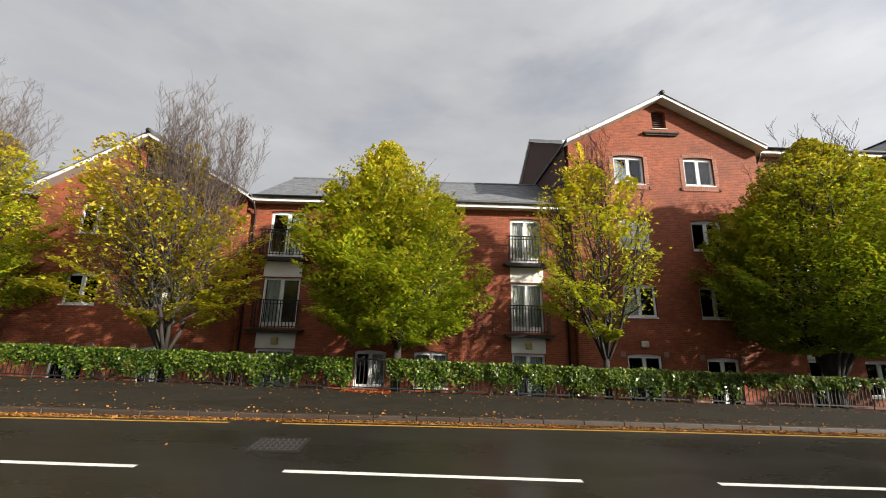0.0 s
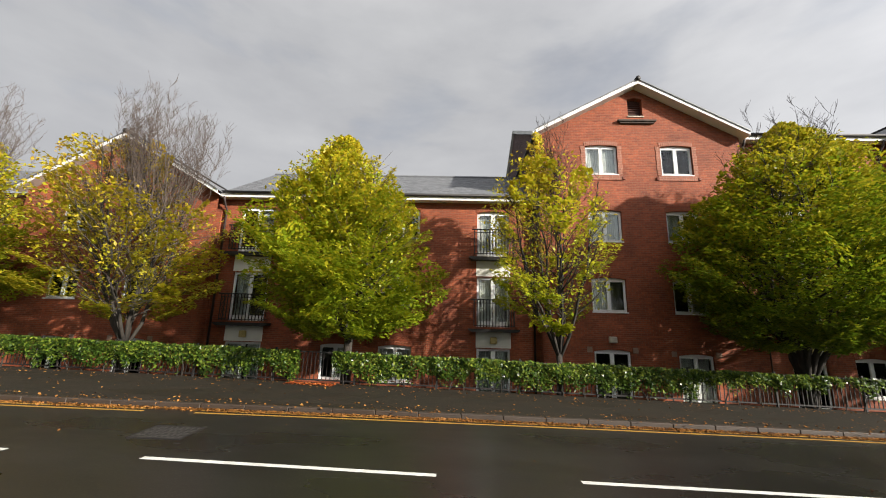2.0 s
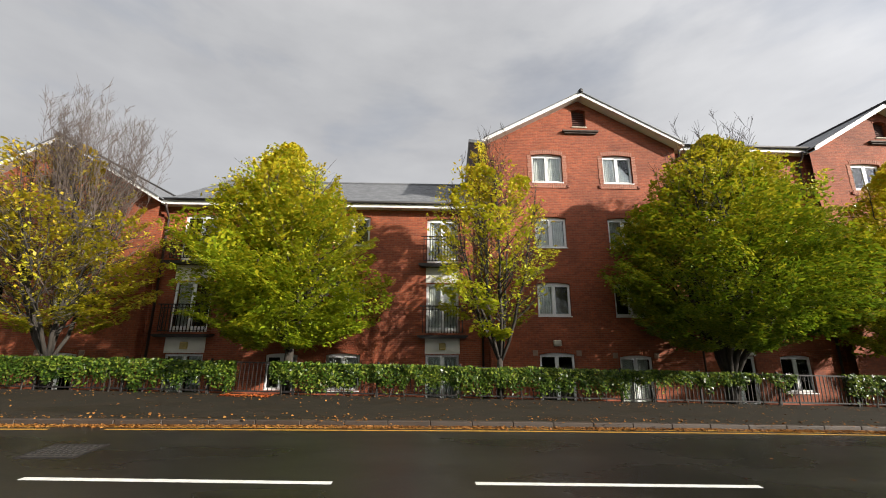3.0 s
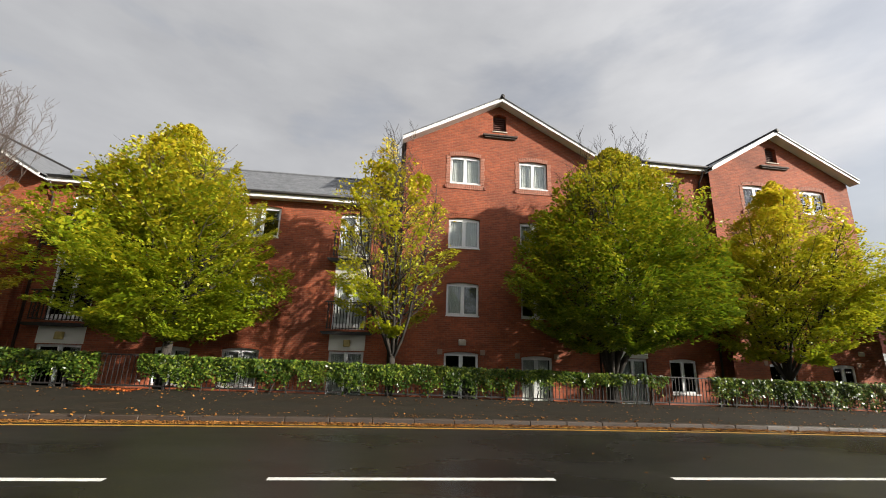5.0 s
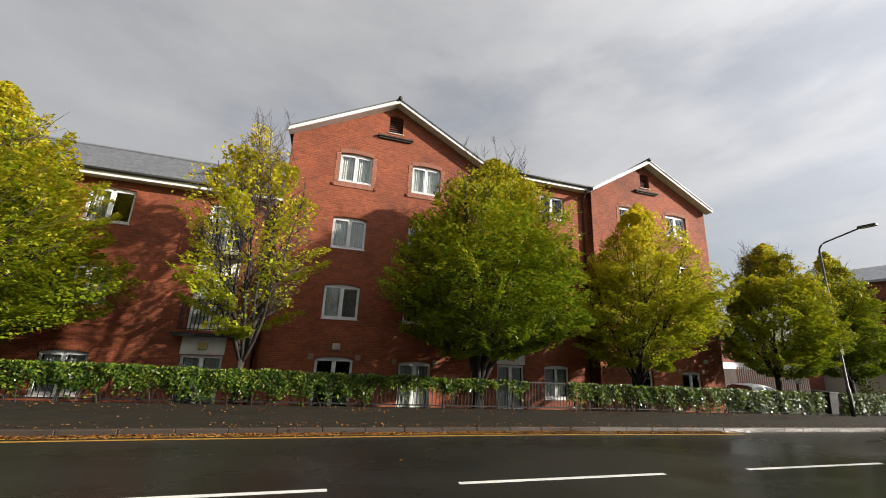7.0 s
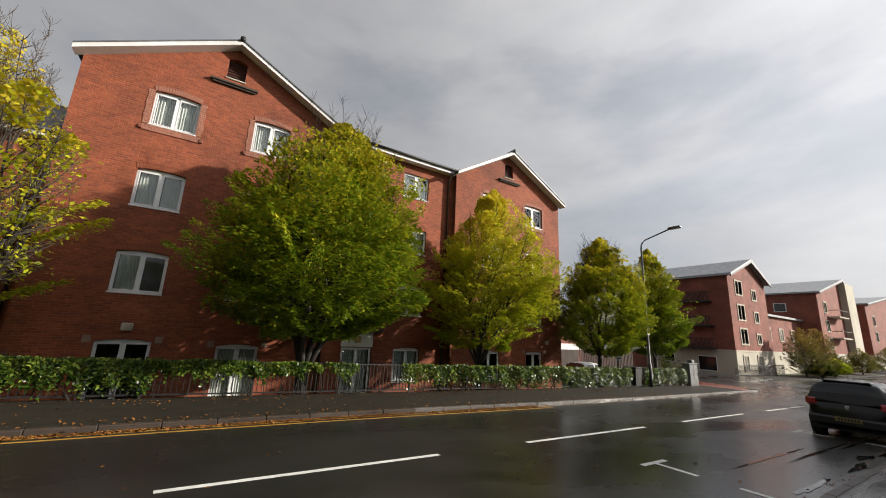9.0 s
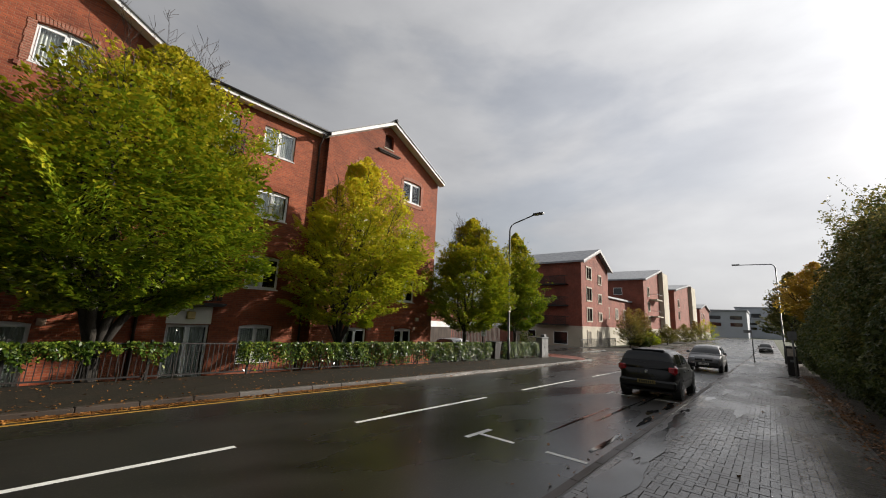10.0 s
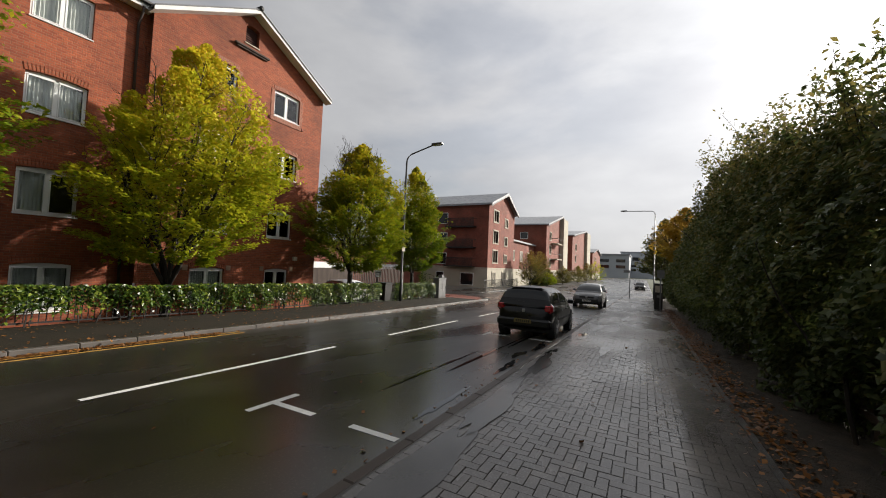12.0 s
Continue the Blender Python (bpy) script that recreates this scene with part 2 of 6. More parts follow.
def wet(name, base, other, dry_rough, wet_rough, scale, fine, bump, level=0.52, width=0.12, depth=0.006, stones=None, spec=0.5, blocks=False):
    """A wet road surface: rough stone grain, with smoother and shinier patches where water stands."""
    m = material(name, base, dry_rough, 0, other, scale * 2.2, fine, bump, 0.7, depth=depth)
    nt = m.node_tree
    bsdf = nt.nodes["Principled BSDF"]
    L = nt.links.new
    # one pattern runs on over all pieces of the surface
    ground = nt.nodes.new("ShaderNodeNewGeometry")
    for ln in [q for q in nt.links if q.from_socket.name == "Object"]:
        L(ground.outputs["Position"], ln.to_socket)
    mp = nt.nodes.new("ShaderNodeMapping")
    mp.inputs["Scale"].default_value = (0.45, 1.3, 1)
    L(ground.outputs["Position"], mp.inputs[0])
    n = nt.nodes.new("ShaderNodeTexNoise")
    n.inputs["Scale"].default_value = scale
    n.inputs["Detail"].default_value = 5
    L(mp.outputs[0], n.inputs["Vector"])
    r = nt.nodes.new("ShaderNodeMapRange")
    r.inputs["From Min"].default_value = level - width
    r.inputs["From Max"].default_value = level + width
    r.inputs["To Min"].default_value = dry_rough
    r.inputs["To Max"].default_value = wet_rough
    L(n.outputs["Fac"], r.inputs["Value"])
    L(r.outputs[0], bsdf.inputs["Roughness"])
    bsdf.inputs["Specular IOR Level"].default_value = spec
    if blocks:
        # laid block courses
        bk = nt.nodes.new("ShaderNodeTexBrick")
        bk.inputs["Scale"].default_value = 1.0
        bk.inputs["Brick Width"].default_value = 0.2
        bk.inputs["Row Height"].default_value = 0.1
        bk.inputs["Mortar Size"].default_value = 0.008
        bk.inputs["Color1"].default_value = (1, 1, 1, 1)
        bk.inputs["Color2"].default_value = (0.72, 0.72, 0.72, 1)
        bk.inputs["Mortar"].default_value = (0.35, 0.38, 0.3, 1)
        L(ground.outputs["Position"], bk.inputs["Vector"])
        mb = nt.nodes.new("ShaderNodeMix")
        mb.data_type = "RGBA"
        mb.blend_type = "MULTIPLY"
        mb.inputs["Factor"].default_value = 1
        L(bsdf.inputs["Base Color"].links[0].from_socket, mb.inputs["A"])
        L(bk.outputs["Color"], mb.inputs["B"])
        L(mb.outputs["Result"], bsdf.inputs["Base Color"])
    if stones:
        # pale chippings in the surface
        n3 = nt.nodes.new("ShaderNodeTexNoise")
        n3.inputs["Scale"].default_value = 42
        n3.inputs["Detail"].default_value = 2
        L(ground.outputs["Position"], n3.inputs["Vector"])
        r3 = nt.nodes.new("ShaderNodeMapRange")
        r3.inputs["From Min"].default_value = 0.56
        r3.inputs["From Max"].default_value = 0.70
        r3.inputs["To Max"].default_value = 0.75
        L(n3.outputs["Fac"], r3.inputs["Value"])
        mx = nt.nodes.new("ShaderNodeMix")
        mx.data_type = "RGBA"
        mx.inputs["B"].default_value = (*stones, 1)
        old = bsdf.inputs["Base Color"].links[0].from_socket
        L(old, mx.inputs["A"])
        L(r3.outputs[0], mx.inputs["Factor"])
        L(mx.outputs["Result"], bsdf.inputs["Base Color"])
    for link in list(bsdf.inputs["Normal"].links):
        bnode = link.from_node
        r2 = nt.nodes.new("ShaderNodeMapRange")
        r2.inputs["From Min"].default_value = level - width
        r2.inputs["From Max"].default_value = level + width
        r2.inputs["To Min"].default_value = bump
        r2.inputs["To Max"].default_value = bump * 0.12
        L(n.outputs["Fac"], r2.inputs["Value"])
        L(r2.outputs[0], bnode.inputs["Strength"])
    return m


def glass(name, tint=(0.9, 0.95, 0.95), rough=0.0):
    m = bpy.data.materials.new(name)
    m.use_nodes = True
    nt = m.node_tree
    out = nt.nodes["Material Output"]
    nt.nodes.remove(nt.nodes["Principled BSDF"])
    g = nt.nodes.new("ShaderNodeBsdfGlossy")
    g.inputs["Roughness"].default_value = rough
    t = nt.nodes.new("ShaderNodeBsdfTransparent")
    t.inputs["Color"].default_value = (*tint, 1)
    f = nt.nodes.new("ShaderNodeFresnel")
    f.inputs["IOR"].default_value = 1.7
    x = nt.nodes.new("ShaderNodeMixShader")
    nt.links.new(f.outputs[0], x.inputs[0])
    nt.links.new(t.outputs[0], x.inputs[1])
    nt.links.new(g.outputs[0], x.inputs[2])
    nt.links.new(x.outputs[0], out.inputs["Surface"])
    return m


M_BRICK = brickwork("red brick", (0.30, 0.071, 0.025), (0.20, 0.042, 0.017), (0.22, 0.095, 0.053), soot=0.55)
M_BRICK_PALE = brickwork("pale brick surround", (0.31, 0.112, 0.07), (0.24, 0.082, 0.05), (0.28, 0.17, 0.12), bw=0.115, bh=0.075, soot=0.25)
M_BRICK_FAR = brickwork("dark red brick", (0.255, 0.066, 0.040), (0.185, 0.049, 0.031), (0.20, 0.095, 0.065))
M_TILEHUNG = brickwork("hung clay tiles", (0.10, 0.045, 0.04), (0.075, 0.035, 0.035), (0.03, 0.015, 0.015), bw=0.17, bh=0.11, gap=0.012, soot=0.3)
M_WHITE = material("white plastic frame", (0.78, 0.79, 0.80), 0.35, other=(0.62, 0.63, 0.62), scale=2, fine=40, bump=0.02, spread=0.9)
M_BOARD = material("white painted board", (0.76, 0.76, 0.77), 0.5, other=(0.55, 0.54, 0.52), scale=1.2, fine=30, bump=0.05, spread=0.9)
M_RENDER = material("cream render panel", (0.74, 0.72, 0.66), 0.85, other=(0.60, 0.58, 0.52), scale=1.5, fine=60, bump=0.1, spread=0.8)
M_CREAM = material("cream rendered wall", (0.50, 0.46, 0.37), 0.85, other=(0.38, 0.345, 0.28), scale=0.5, fine=40, bump=0.1, spread=0.8)
M_STONE = material("pale stone", (0.5, 0.44, 0.36), 0.85, scale=4, fine=50, bump=0.2)
M_SLATE = material("grey slate", (0.15, 0.155, 0.165), 0.42, other=(0.085, 0.09, 0.10), scale=3.5, fine=35, bump=0.3, rough2=0.6, spread=0.7, depth=0.01)
M_ROOFFAR = material("pale slate", (0.30, 0.31, 0.33), 0.5, other=(0.22, 0.23, 0.25), scale=2, fine=20, bump=0.2)
M_BLACK = material("black painted steel", (0.007, 0.006, 0.006), 0.55, other=(0.014, 0.011, 0.010), scale=8, fine=80, bump=0.05)
M_PIPE = material("brown plastic pipe", (0.035, 0.02, 0.018), 0.45, scale=3, fine=50, bump=0.03)
M_ASPHALT = wet("wet asphalt", (0.011, 0.010, 0.009), (0.018, 0.0165, 0.014), 0.38, 0.22, 0.42, 38, 0.2, level=0.50, depth=0.004, stones=(0.052, 0.048, 0.042), spec=0.85)
M_FARPAVE = wet("far block paving", (0.027, 0.019, 0.011), (0.016, 0.014, 0.008), 0.85, 0.6, 0.8, 30, 0.6, level=0.62, depth=0.01, spec=0.25, blocks=True)
M_PAVER = wet("wet concrete block", (0.125, 0.112, 0.102), (0.066, 0.059, 0.054), 0.40, 0.17, 0.7, 60, 0.25, level=0.50, width=0.16, stones=(0.14, 0.13, 0.12))
M_JOINT = material("paving joint sand", (0.055, 0.050, 0.043), 0.35, scale=9, fine=120, bump=0.3)
M_KERB = wet("granite kerb", (0.14, 0.127, 0.116), (0.09, 0.082, 0.075), 0.55, 0.2, 0.8, 90, 0.3)
M_KERB_RED = wet("worn reddish kerb", (0.048, 0.033, 0.023), (0.030, 0.022, 0.017), 0.65, 0.4, 0.8, 90, 0.3)
M_REDPAVE = wet("red block paving", (0.22, 0.075, 0.05), (0.15, 0.055, 0.04), 0.45, 0.2, 0.8, 80, 0.3)
M_YELLOW = material("yellow road paint", (0.50, 0.27, 0.03), 0.5, other=(0.26, 0.14, 0.03), scale=5, fine=60, bump=0.3, spread=0.7)
M_LINE = material("white road paint", (0.72, 0.72, 0.68), 0.45, other=(0.5, 0.5, 0.47), scale=5, fine=70, bump=0.3, spread=0.7)
M_EARTH = material("damp leaf earth", (0.055, 0.040, 0.026), 0.9, other=(0.028, 0.024, 0.016), scale=5, fine=60, bump=0.8, depth=0.04)
M_GROUND = material("damp grass ground", (0.05, 0.065, 0.025), 0.9, other=(0.035, 0.04, 0.02), scale=1.5, fine=50, bump=0.6, depth=0.04)
M_BARK = material("grey bark", (0.038, 0.031, 0.024), 0.85, other=(0.02, 0.017, 0.014), scale=7, fine=45, bump=0.8, depth=0.02, stretch=(1, 1, 0.3))
M_TWIG = material("bare twigs", (0.085, 0.062, 0.05), 0.85, other=(0.045, 0.034, 0.028), scale=8, fine=60, bump=0.2)
# Near-black colour stands in for the unlit depth of the rooms.
M_ROOM = material("near-black unlit room", (0.06, 0.055, 0.05), 0.9, scale=1, fine=20, bump=0.0)
M_CURTAIN = material("pale curtain cloth", (0.66, 0.63, 0.58), 0.9, other=(0.5, 0.48, 0.45), scale=3, fine=90, bump=0.05)
M_GLASS = glass("window glass")
M_LAMPYEL = material("yellowed lamp cover", (0.55, 0.42, 0.15), 0.4, scale=4, fine=40, bump=0.02)
M_WOODDK = material("dark weathered timber", (0.06, 0.04, 0.03), 0.8, other=(0.035, 0.025, 0.02), scale=4, fine=50, bump=0.4, stretch=(1, 1, 0.2))
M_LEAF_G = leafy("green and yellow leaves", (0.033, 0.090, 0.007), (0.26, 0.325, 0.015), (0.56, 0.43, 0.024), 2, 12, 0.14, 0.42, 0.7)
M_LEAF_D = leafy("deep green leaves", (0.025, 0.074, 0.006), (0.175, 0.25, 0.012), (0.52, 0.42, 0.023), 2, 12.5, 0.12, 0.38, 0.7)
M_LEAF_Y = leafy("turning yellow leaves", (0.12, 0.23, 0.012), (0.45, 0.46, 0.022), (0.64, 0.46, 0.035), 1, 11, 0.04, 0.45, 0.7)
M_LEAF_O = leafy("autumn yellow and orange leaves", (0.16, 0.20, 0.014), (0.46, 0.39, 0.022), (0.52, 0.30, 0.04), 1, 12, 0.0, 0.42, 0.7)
# Range covers leaf tints, with lit tips and dark gaps put in too.
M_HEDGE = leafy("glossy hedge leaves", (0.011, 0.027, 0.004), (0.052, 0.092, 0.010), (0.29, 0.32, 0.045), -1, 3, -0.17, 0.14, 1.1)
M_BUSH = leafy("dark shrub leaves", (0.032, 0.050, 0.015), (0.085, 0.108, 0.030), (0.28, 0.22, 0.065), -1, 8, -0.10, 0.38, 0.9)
M_HEDGE.node_tree.nodes["Principled BSDF"].inputs["Roughness"].default_value = 0.28
M_BUSH.node_tree.nodes["Principled BSDF"].inputs["Roughness"].default_value = 0.45
M_GOLD = leafy("golden leaves", (0.22, 0.17, 0.03), (0.42, 0.29, 0.04), (0.55, 0.32, 0.05), 0, 8, 0, 0.45)
# Distance haze put into the wall colour of the far blocks.
M_HAZE = material("grey wall paled by haze", (0.46, 0.49, 0.53), 0.7, other=(0.36, 0.385, 0.42), scale=0.1, fine=4, bump=0.0, spread=0.8)
M_WATER = material("standing water", (0.012, 0.012, 0.012), 0.03, scale=2, fine=30, bump=0.0, rough2=0.06)
M_SILT = material("wet silt film", (0.050, 0.045, 0.040), 0.10, scale=3, fine=40, bump=0.05, rough2=0.26, spread=0.8)
M_LITTER = leafy("fallen leaves", (0.12, 0.05, 0.016), (0.29, 0.125, 0.03), (0.46, 0.29, 0.075), -1, 1, -0.12, 0.1)
M_OLIVE = leafy("olive garden leaves", (0.06, 0.08, 0.02), (0.17, 0.16, 0.035), (0.32, 0.19, 0.05), -2, 6, -0.02, 0.4)
# Pale tone stands for sunlit nets and reflections; the wall behind is solid.
M_NETGLASS = material("window glass with sunlit nets in its colour", (0.30, 0.275, 0.235), 0.08, other=(0.19, 0.18, 0.16), scale=0.9, fine=5, bump=0.0, spread=0.5, rough2=0.12)
M_LOUVRE = material("brown stained louvre", (0.085, 0.030, 0.022), 0.7, other=(0.05, 0.02, 0.016), scale=3, fine=40, bump=0.2)
M_SPRINGER = material("weathered pinkish stone", (0.30, 0.20, 0.145), 0.85, scale=4, fine=50, bump=0.2)
M_IRON = material("worn cast iron", (0.09, 0.085, 0.075), 0.5, 0.2, (0.06, 0.055, 0.05), 8, 60, 0.3)
M_LITTERRED = leafy("fallen red leaves", (0.25, 0.05, 0.018), (0.36, 0.09, 0.025), (0.42, 0.2, 0.05), -1, 1, -0.1, 0.1)


# ---------------- mesh helpers ----------------
def obj(name, bm, mat, parent=None, label="", smooth=False):
    me = bpy.data.meshes.new(name)
    bm.to_mesh(me)
    bm.free()
    if smooth:
        for p in me.polygons:
            p.use_smooth = True
    me.materials.append(mat)
    ob = new(name, me)
    if parent:
        ob.parent = parent
    if label:
        ob["label"] = label
    return ob


def part(name, bm, mat, parent, label="", smooth=False):
    return obj(name, bm, mat, parent, label, smooth)


def pydata(name, verts, faces, mat, parent=None, label="", smooth=False):
    me = bpy.data.meshes.new(name)
    me.from_pydata(verts, [], faces)
    if smooth:
        for p in me.polygons:
            p.use_smooth = True
    me.materials.append(mat)
    ob = new(name, me)
    if parent:
        ob.parent = parent
    if label:
        ob["label"] = label
    return ob


def thing(name, label, category, at=(0, 0, 0), group="", kind=""):
    ob = new(name)
    ob.location = at
    ob.empty_display_size = 0.2
    return tagged(ob, label, category, group, kind)


def box(bm, x0, x1, y0, y1, z0, z1, bevel=0.0):
    vs = [bm.verts.new(c) for c in ((x0, y0, z0), (x1, y0, z0), (x1, y1, z0), (x0, y1, z0), (x0, y0, z1), (x1, y0, z1), (x1, y1, z1), (x0, y1, z1))]
    fs = [bm.faces.new([vs[i] for i in f]) for f in ((0, 3, 2, 1), (4, 5, 6, 7), (0, 1, 5, 4), (1, 2, 6, 5), (2, 3, 7, 6), (3, 0, 4, 7))]
    if bevel:
        es = list({e for f in fs for e in f.edges})
        bmesh.ops.bevel(bm, geom=es, offset=bevel, segments=1, affect="EDGES")
    return bm


def boxes(*dims, bevel=0.0):
    bm = bmesh.new()
    for d in dims:
        box(bm, *d, bevel=bevel)
    return bm


def prism(bm, poly, y0, y1):
    """A polygon in x and z, drawn out from y0 to y1."""
    a = [bm.verts.new((x, y0, z)) for x, z in poly]
    b = [bm.verts.new((x, y1, z)) for x, z in poly]
    n = len(poly)
    bm.faces.new(a)
    bm.faces.new(b[::-1])
    for i in range(n):
        bm.faces.new((a[i], b[i], b[(i + 1) % n], a[(i + 1) % n]))
    return bm


def tube(bm, pts, radii, sides=6):
    """A round tube through pts."""
    rings = []
    for i, p in enumerate(pts):
        p = Vector(p)
        d = (Vector(pts[min(i + 1, len(pts) - 1)]) - Vector(pts[max(i - 1, 0)])).normalized()
        u = d.orthogonal().normalized()
        v = d.cross(u)
        r = radii[i] if hasattr(radii, "__len__") else radii
        rings.append([bm.verts.new(p + (u * math.cos(a) + v * math.sin(a)) * r) for a in [2 * math.pi * k / sides for k in range(sides)]])
    for a, b in zip(rings, rings[1:]):
        for k in range(sides):
            bm.faces.new((a[k], a[(k + 1) % sides], b[(k + 1) % sides], b[k]))
    bm.faces.new(rings[0][::-1])
    bm.faces.new(rings[-1])
    bmesh.ops.recalc_face_normals(bm, faces=bm.faces[:]) if len(bm.faces) < 400 else None
    return bm


def gz(x):
    """Height of the road, which falls gently along the street."""
    return -0.0205 * min(max(x, -60.0), 75.0)


FENCE_Y = 12.0
KERB_FAR = 8.92
KERB_NEAR = 2.10


# ---------------- ground, road, pavements ----------------
def far_kerb(x):
    """Line of the far kerb, which bows a little outwards and opens towards the side road."""
    return float(np.interp(x, (-60, -25, -12, -5, 0, 5, 10, 14, 20, 27, 38), (5.6, 7.6, 8.1, 8.48, 8.80, 9.06, 9.24, 9.32, 9.27, 9.30, 9.62)))


def ground_height(x, y):
    base = gz(x) - 0.12
    if y > 12.0 and -70 < x < 38.0:
        k = min(max((y - 12.1) / 1.9, 0.0), 1.0)
        side = min(max((38.0 - x) / 1.5, 0.0), 1.0)
        low = -1.0 - 0.004 * x
        return base + 0.1 + (low - base - 0.1) * k ** 0.8 * side
    return base


gx = [-600, -200, -70, -40] + [-30 + i for i in range(0, 71)] + [45, 50, 60, 75, 100, 150, 250, 400, 1200]
gy = [-900, -300, -100, -40, -15, -6, -3, -1.3, 2, 6, 9, 11, 12.0, 12.1, 12.4, 12.8, 13.3, 13.8, 14.2, 15.0, 16, 20, 26, 35, 60, 150, 400, 900]
gv = [(x, y, ground_height(x, y)) for x in gx for y in gy]
gf = [(i * len(gy) + j, (i + 1) * len(gy) + j, (i + 1) * len(gy) + j + 1, i * len(gy) + j + 1) for i in range(len(gx) - 1) for j in range(len(gy) - 1)]
tagged(pydata("ground", gv, gf, M_GROUND, smooth=True), "damp grassy ground sloping gently down the street", "ground", kind="structure")


def strip(name, xs, y0, y1, lift, mat, thick=0.12):
    """A slab that follows the street's fall; y0 and y1 may be functions of x."""
    f0 = y0 if callable(y0) else (lambda x: y0)
    f1 = y1 if callable(y1) else (lambda x: y1)
    v, f = [], []
    for x in xs:
        z = gz(x) + lift
        v += [(x, f0(x), z), (x, f1(x), z), (x, f1(x), z - thick), (x, f0(x), z - thick)]
    for i in range(len(xs) - 1):
        a, b = 4 * i, 4 * i + 4
        for k in range(4):
            f.append((a + k, b + k, b + (k + 1) % 4, a + (k + 1) % 4))
    f += [(3, 2, 1, 0), tuple(len(v) - 4 + k for k in range(4))]
    me = bpy.data.meshes.new(name)
    me.from_pydata(v, [], f)
    me.validate()
    bmn = bmesh.new()
    bmn.from_mesh(me)
    bmesh.ops.recalc_face_normals(bmn, faces=bmn.faces[:])
    bmn.to_mesh(me)
    bmn.free()
    me.materials.append(mat)
    return new(name, me)


XS = [-60, -40, -25] + [-20 + 2 * i for i in range(41)] + [65, 70, 75, 90, 120, 160, 240]
XS_NEAR = [x for x in XS if x <= 40]
tagged(strip("road", XS, KERB_NEAR, lambda x: far_kerb(x) if x < 39 else 14.0, 0.0, M_ASPHALT), "wet dark asphalt two-lane road with puddled sheen", "road", kind="structure")
side = boxes((39.5, 56.0, 13.9, 60.0, gz(45) - 0.15, gz(47) + 0.0))
tagged(obj("road", side, M_ASPHALT), "wet asphalt side road beyond the junction", "road", kind="structure")
tagged(strip("pavement", XS_NEAR, lambda x: far_kerb(x) + 0.14, 12.12, 0.10, M_FARPAVE, 0.2), "brown mossy block-paved footway in front of railings", "pavement", kind="structure")
tagged(strip("pavement", [x for x in XS if x >= 56], 14.0, 18.0, 0.10, M_FARPAVE, 0.2), "damp footway in front of distant flats", "pavement", kind="structure")

# kerb stones, each nearly a metre long
kerb_mesh = {}
def kerb_run(parent, x0, x1, yf, mat, length=0.915, name="kerb_stone", wide=0.14, lift=0.10):
    x = x0
    key = (mat.name, wide, lift)
    if key not in kerb_mesh:
        b = boxes((0.004, length - 0.004, 0, wide, -0.2, lift), bevel=0.012)
        me = bpy.data.meshes.new(name)
        b.to_mesh(me)
        b.free()
        me.materials.append(mat)
        kerb_mesh[key] = me
    while x < x1:
        ob = new(name, kerb_mesh[key])
        ob.parent = parent
        y, y2 = yf(x), yf(x + length)
        ob.matrix_basis = pose(x, y + random.uniform(-0.004, 0.004), gz(x) + random.uniform(-0.004, 0.004), 0, math.degrees(0.0205), math.degrees(math.atan2(y2 - y, length)))
        x += length


kf = thing("kerb_far", "row of worn kerb stones along the far footway", "kerb", kind="structure")
kerb_run(kf, -22, 15.5, far_kerb, M_KERB_RED)
kerb_run(kf, 15.515, 38.4, far_kerb, M_KERB)
kn = thing("kerb_near", "row of wet low kerb stones beside parking bay", "kerb", kind="structure")
kerb_run(kn, -8, 62, lambda x: KERB_NEAR - 0.13, M_KERB_RED, wide=0.13, lift=0.06)

# rounded corner of red paving at the side road
bm = bmesh.new()
cv = []
for a in range(0, 91, 10):
    cv.append((37.5 + 3.4 * math.sin(radians(a)), far_kerb(38) + 3.4 - 3.4 * math.cos(radians(a))))
poly = [(37.5, 16.0), (37.5, far_kerb(38))] + cv[1:] + [(40.9, 16.0)]
top = [bm.verts.new((x, y, gz(x) + 0.104)) for x, y in poly]
bot = [bm.verts.new((x, y, gz(x) - 0.15)) for x, y in poly]
bm.faces.new(top[::-1])
for i in range(len(poly)):
    j = (i + 1) % len(poly)
    bm.faces.new((top[i], top[j], bot[j], bot[i]))
bmesh.ops.recalc_face_normals(bm, faces=bm.faces[:])
tagged(obj("pavement", bm, M_REDPAVE), "rounded corner of red block paving at the junction", "pavement", kind="structure")


# road markings
def mark(name, x0, x1, y0, y1, mat, label, dy=0.0, lift=0.004):
    v = []
    n = max(2, int((x1 - x0) / 2) + 1)
    for i in range(n):
        x = x0 + (x1 - x0) * i / (n - 1)
        v += [(x, y0 + dy * (x - x0), gz(x) + lift), (x, y1 + dy * (x - x0), gz(x) + lift)]
    f = [(2 * i, 2 * i + 2, 2 * i + 3, 2 * i + 1) for i in range(n - 1)]
    return tagged(pydata(name, v, f, mat), label, "road marking", "road markings", "structure")


def dash_y(x):
    return 5.80 + 0.013 * min(max(x, 0), 26)


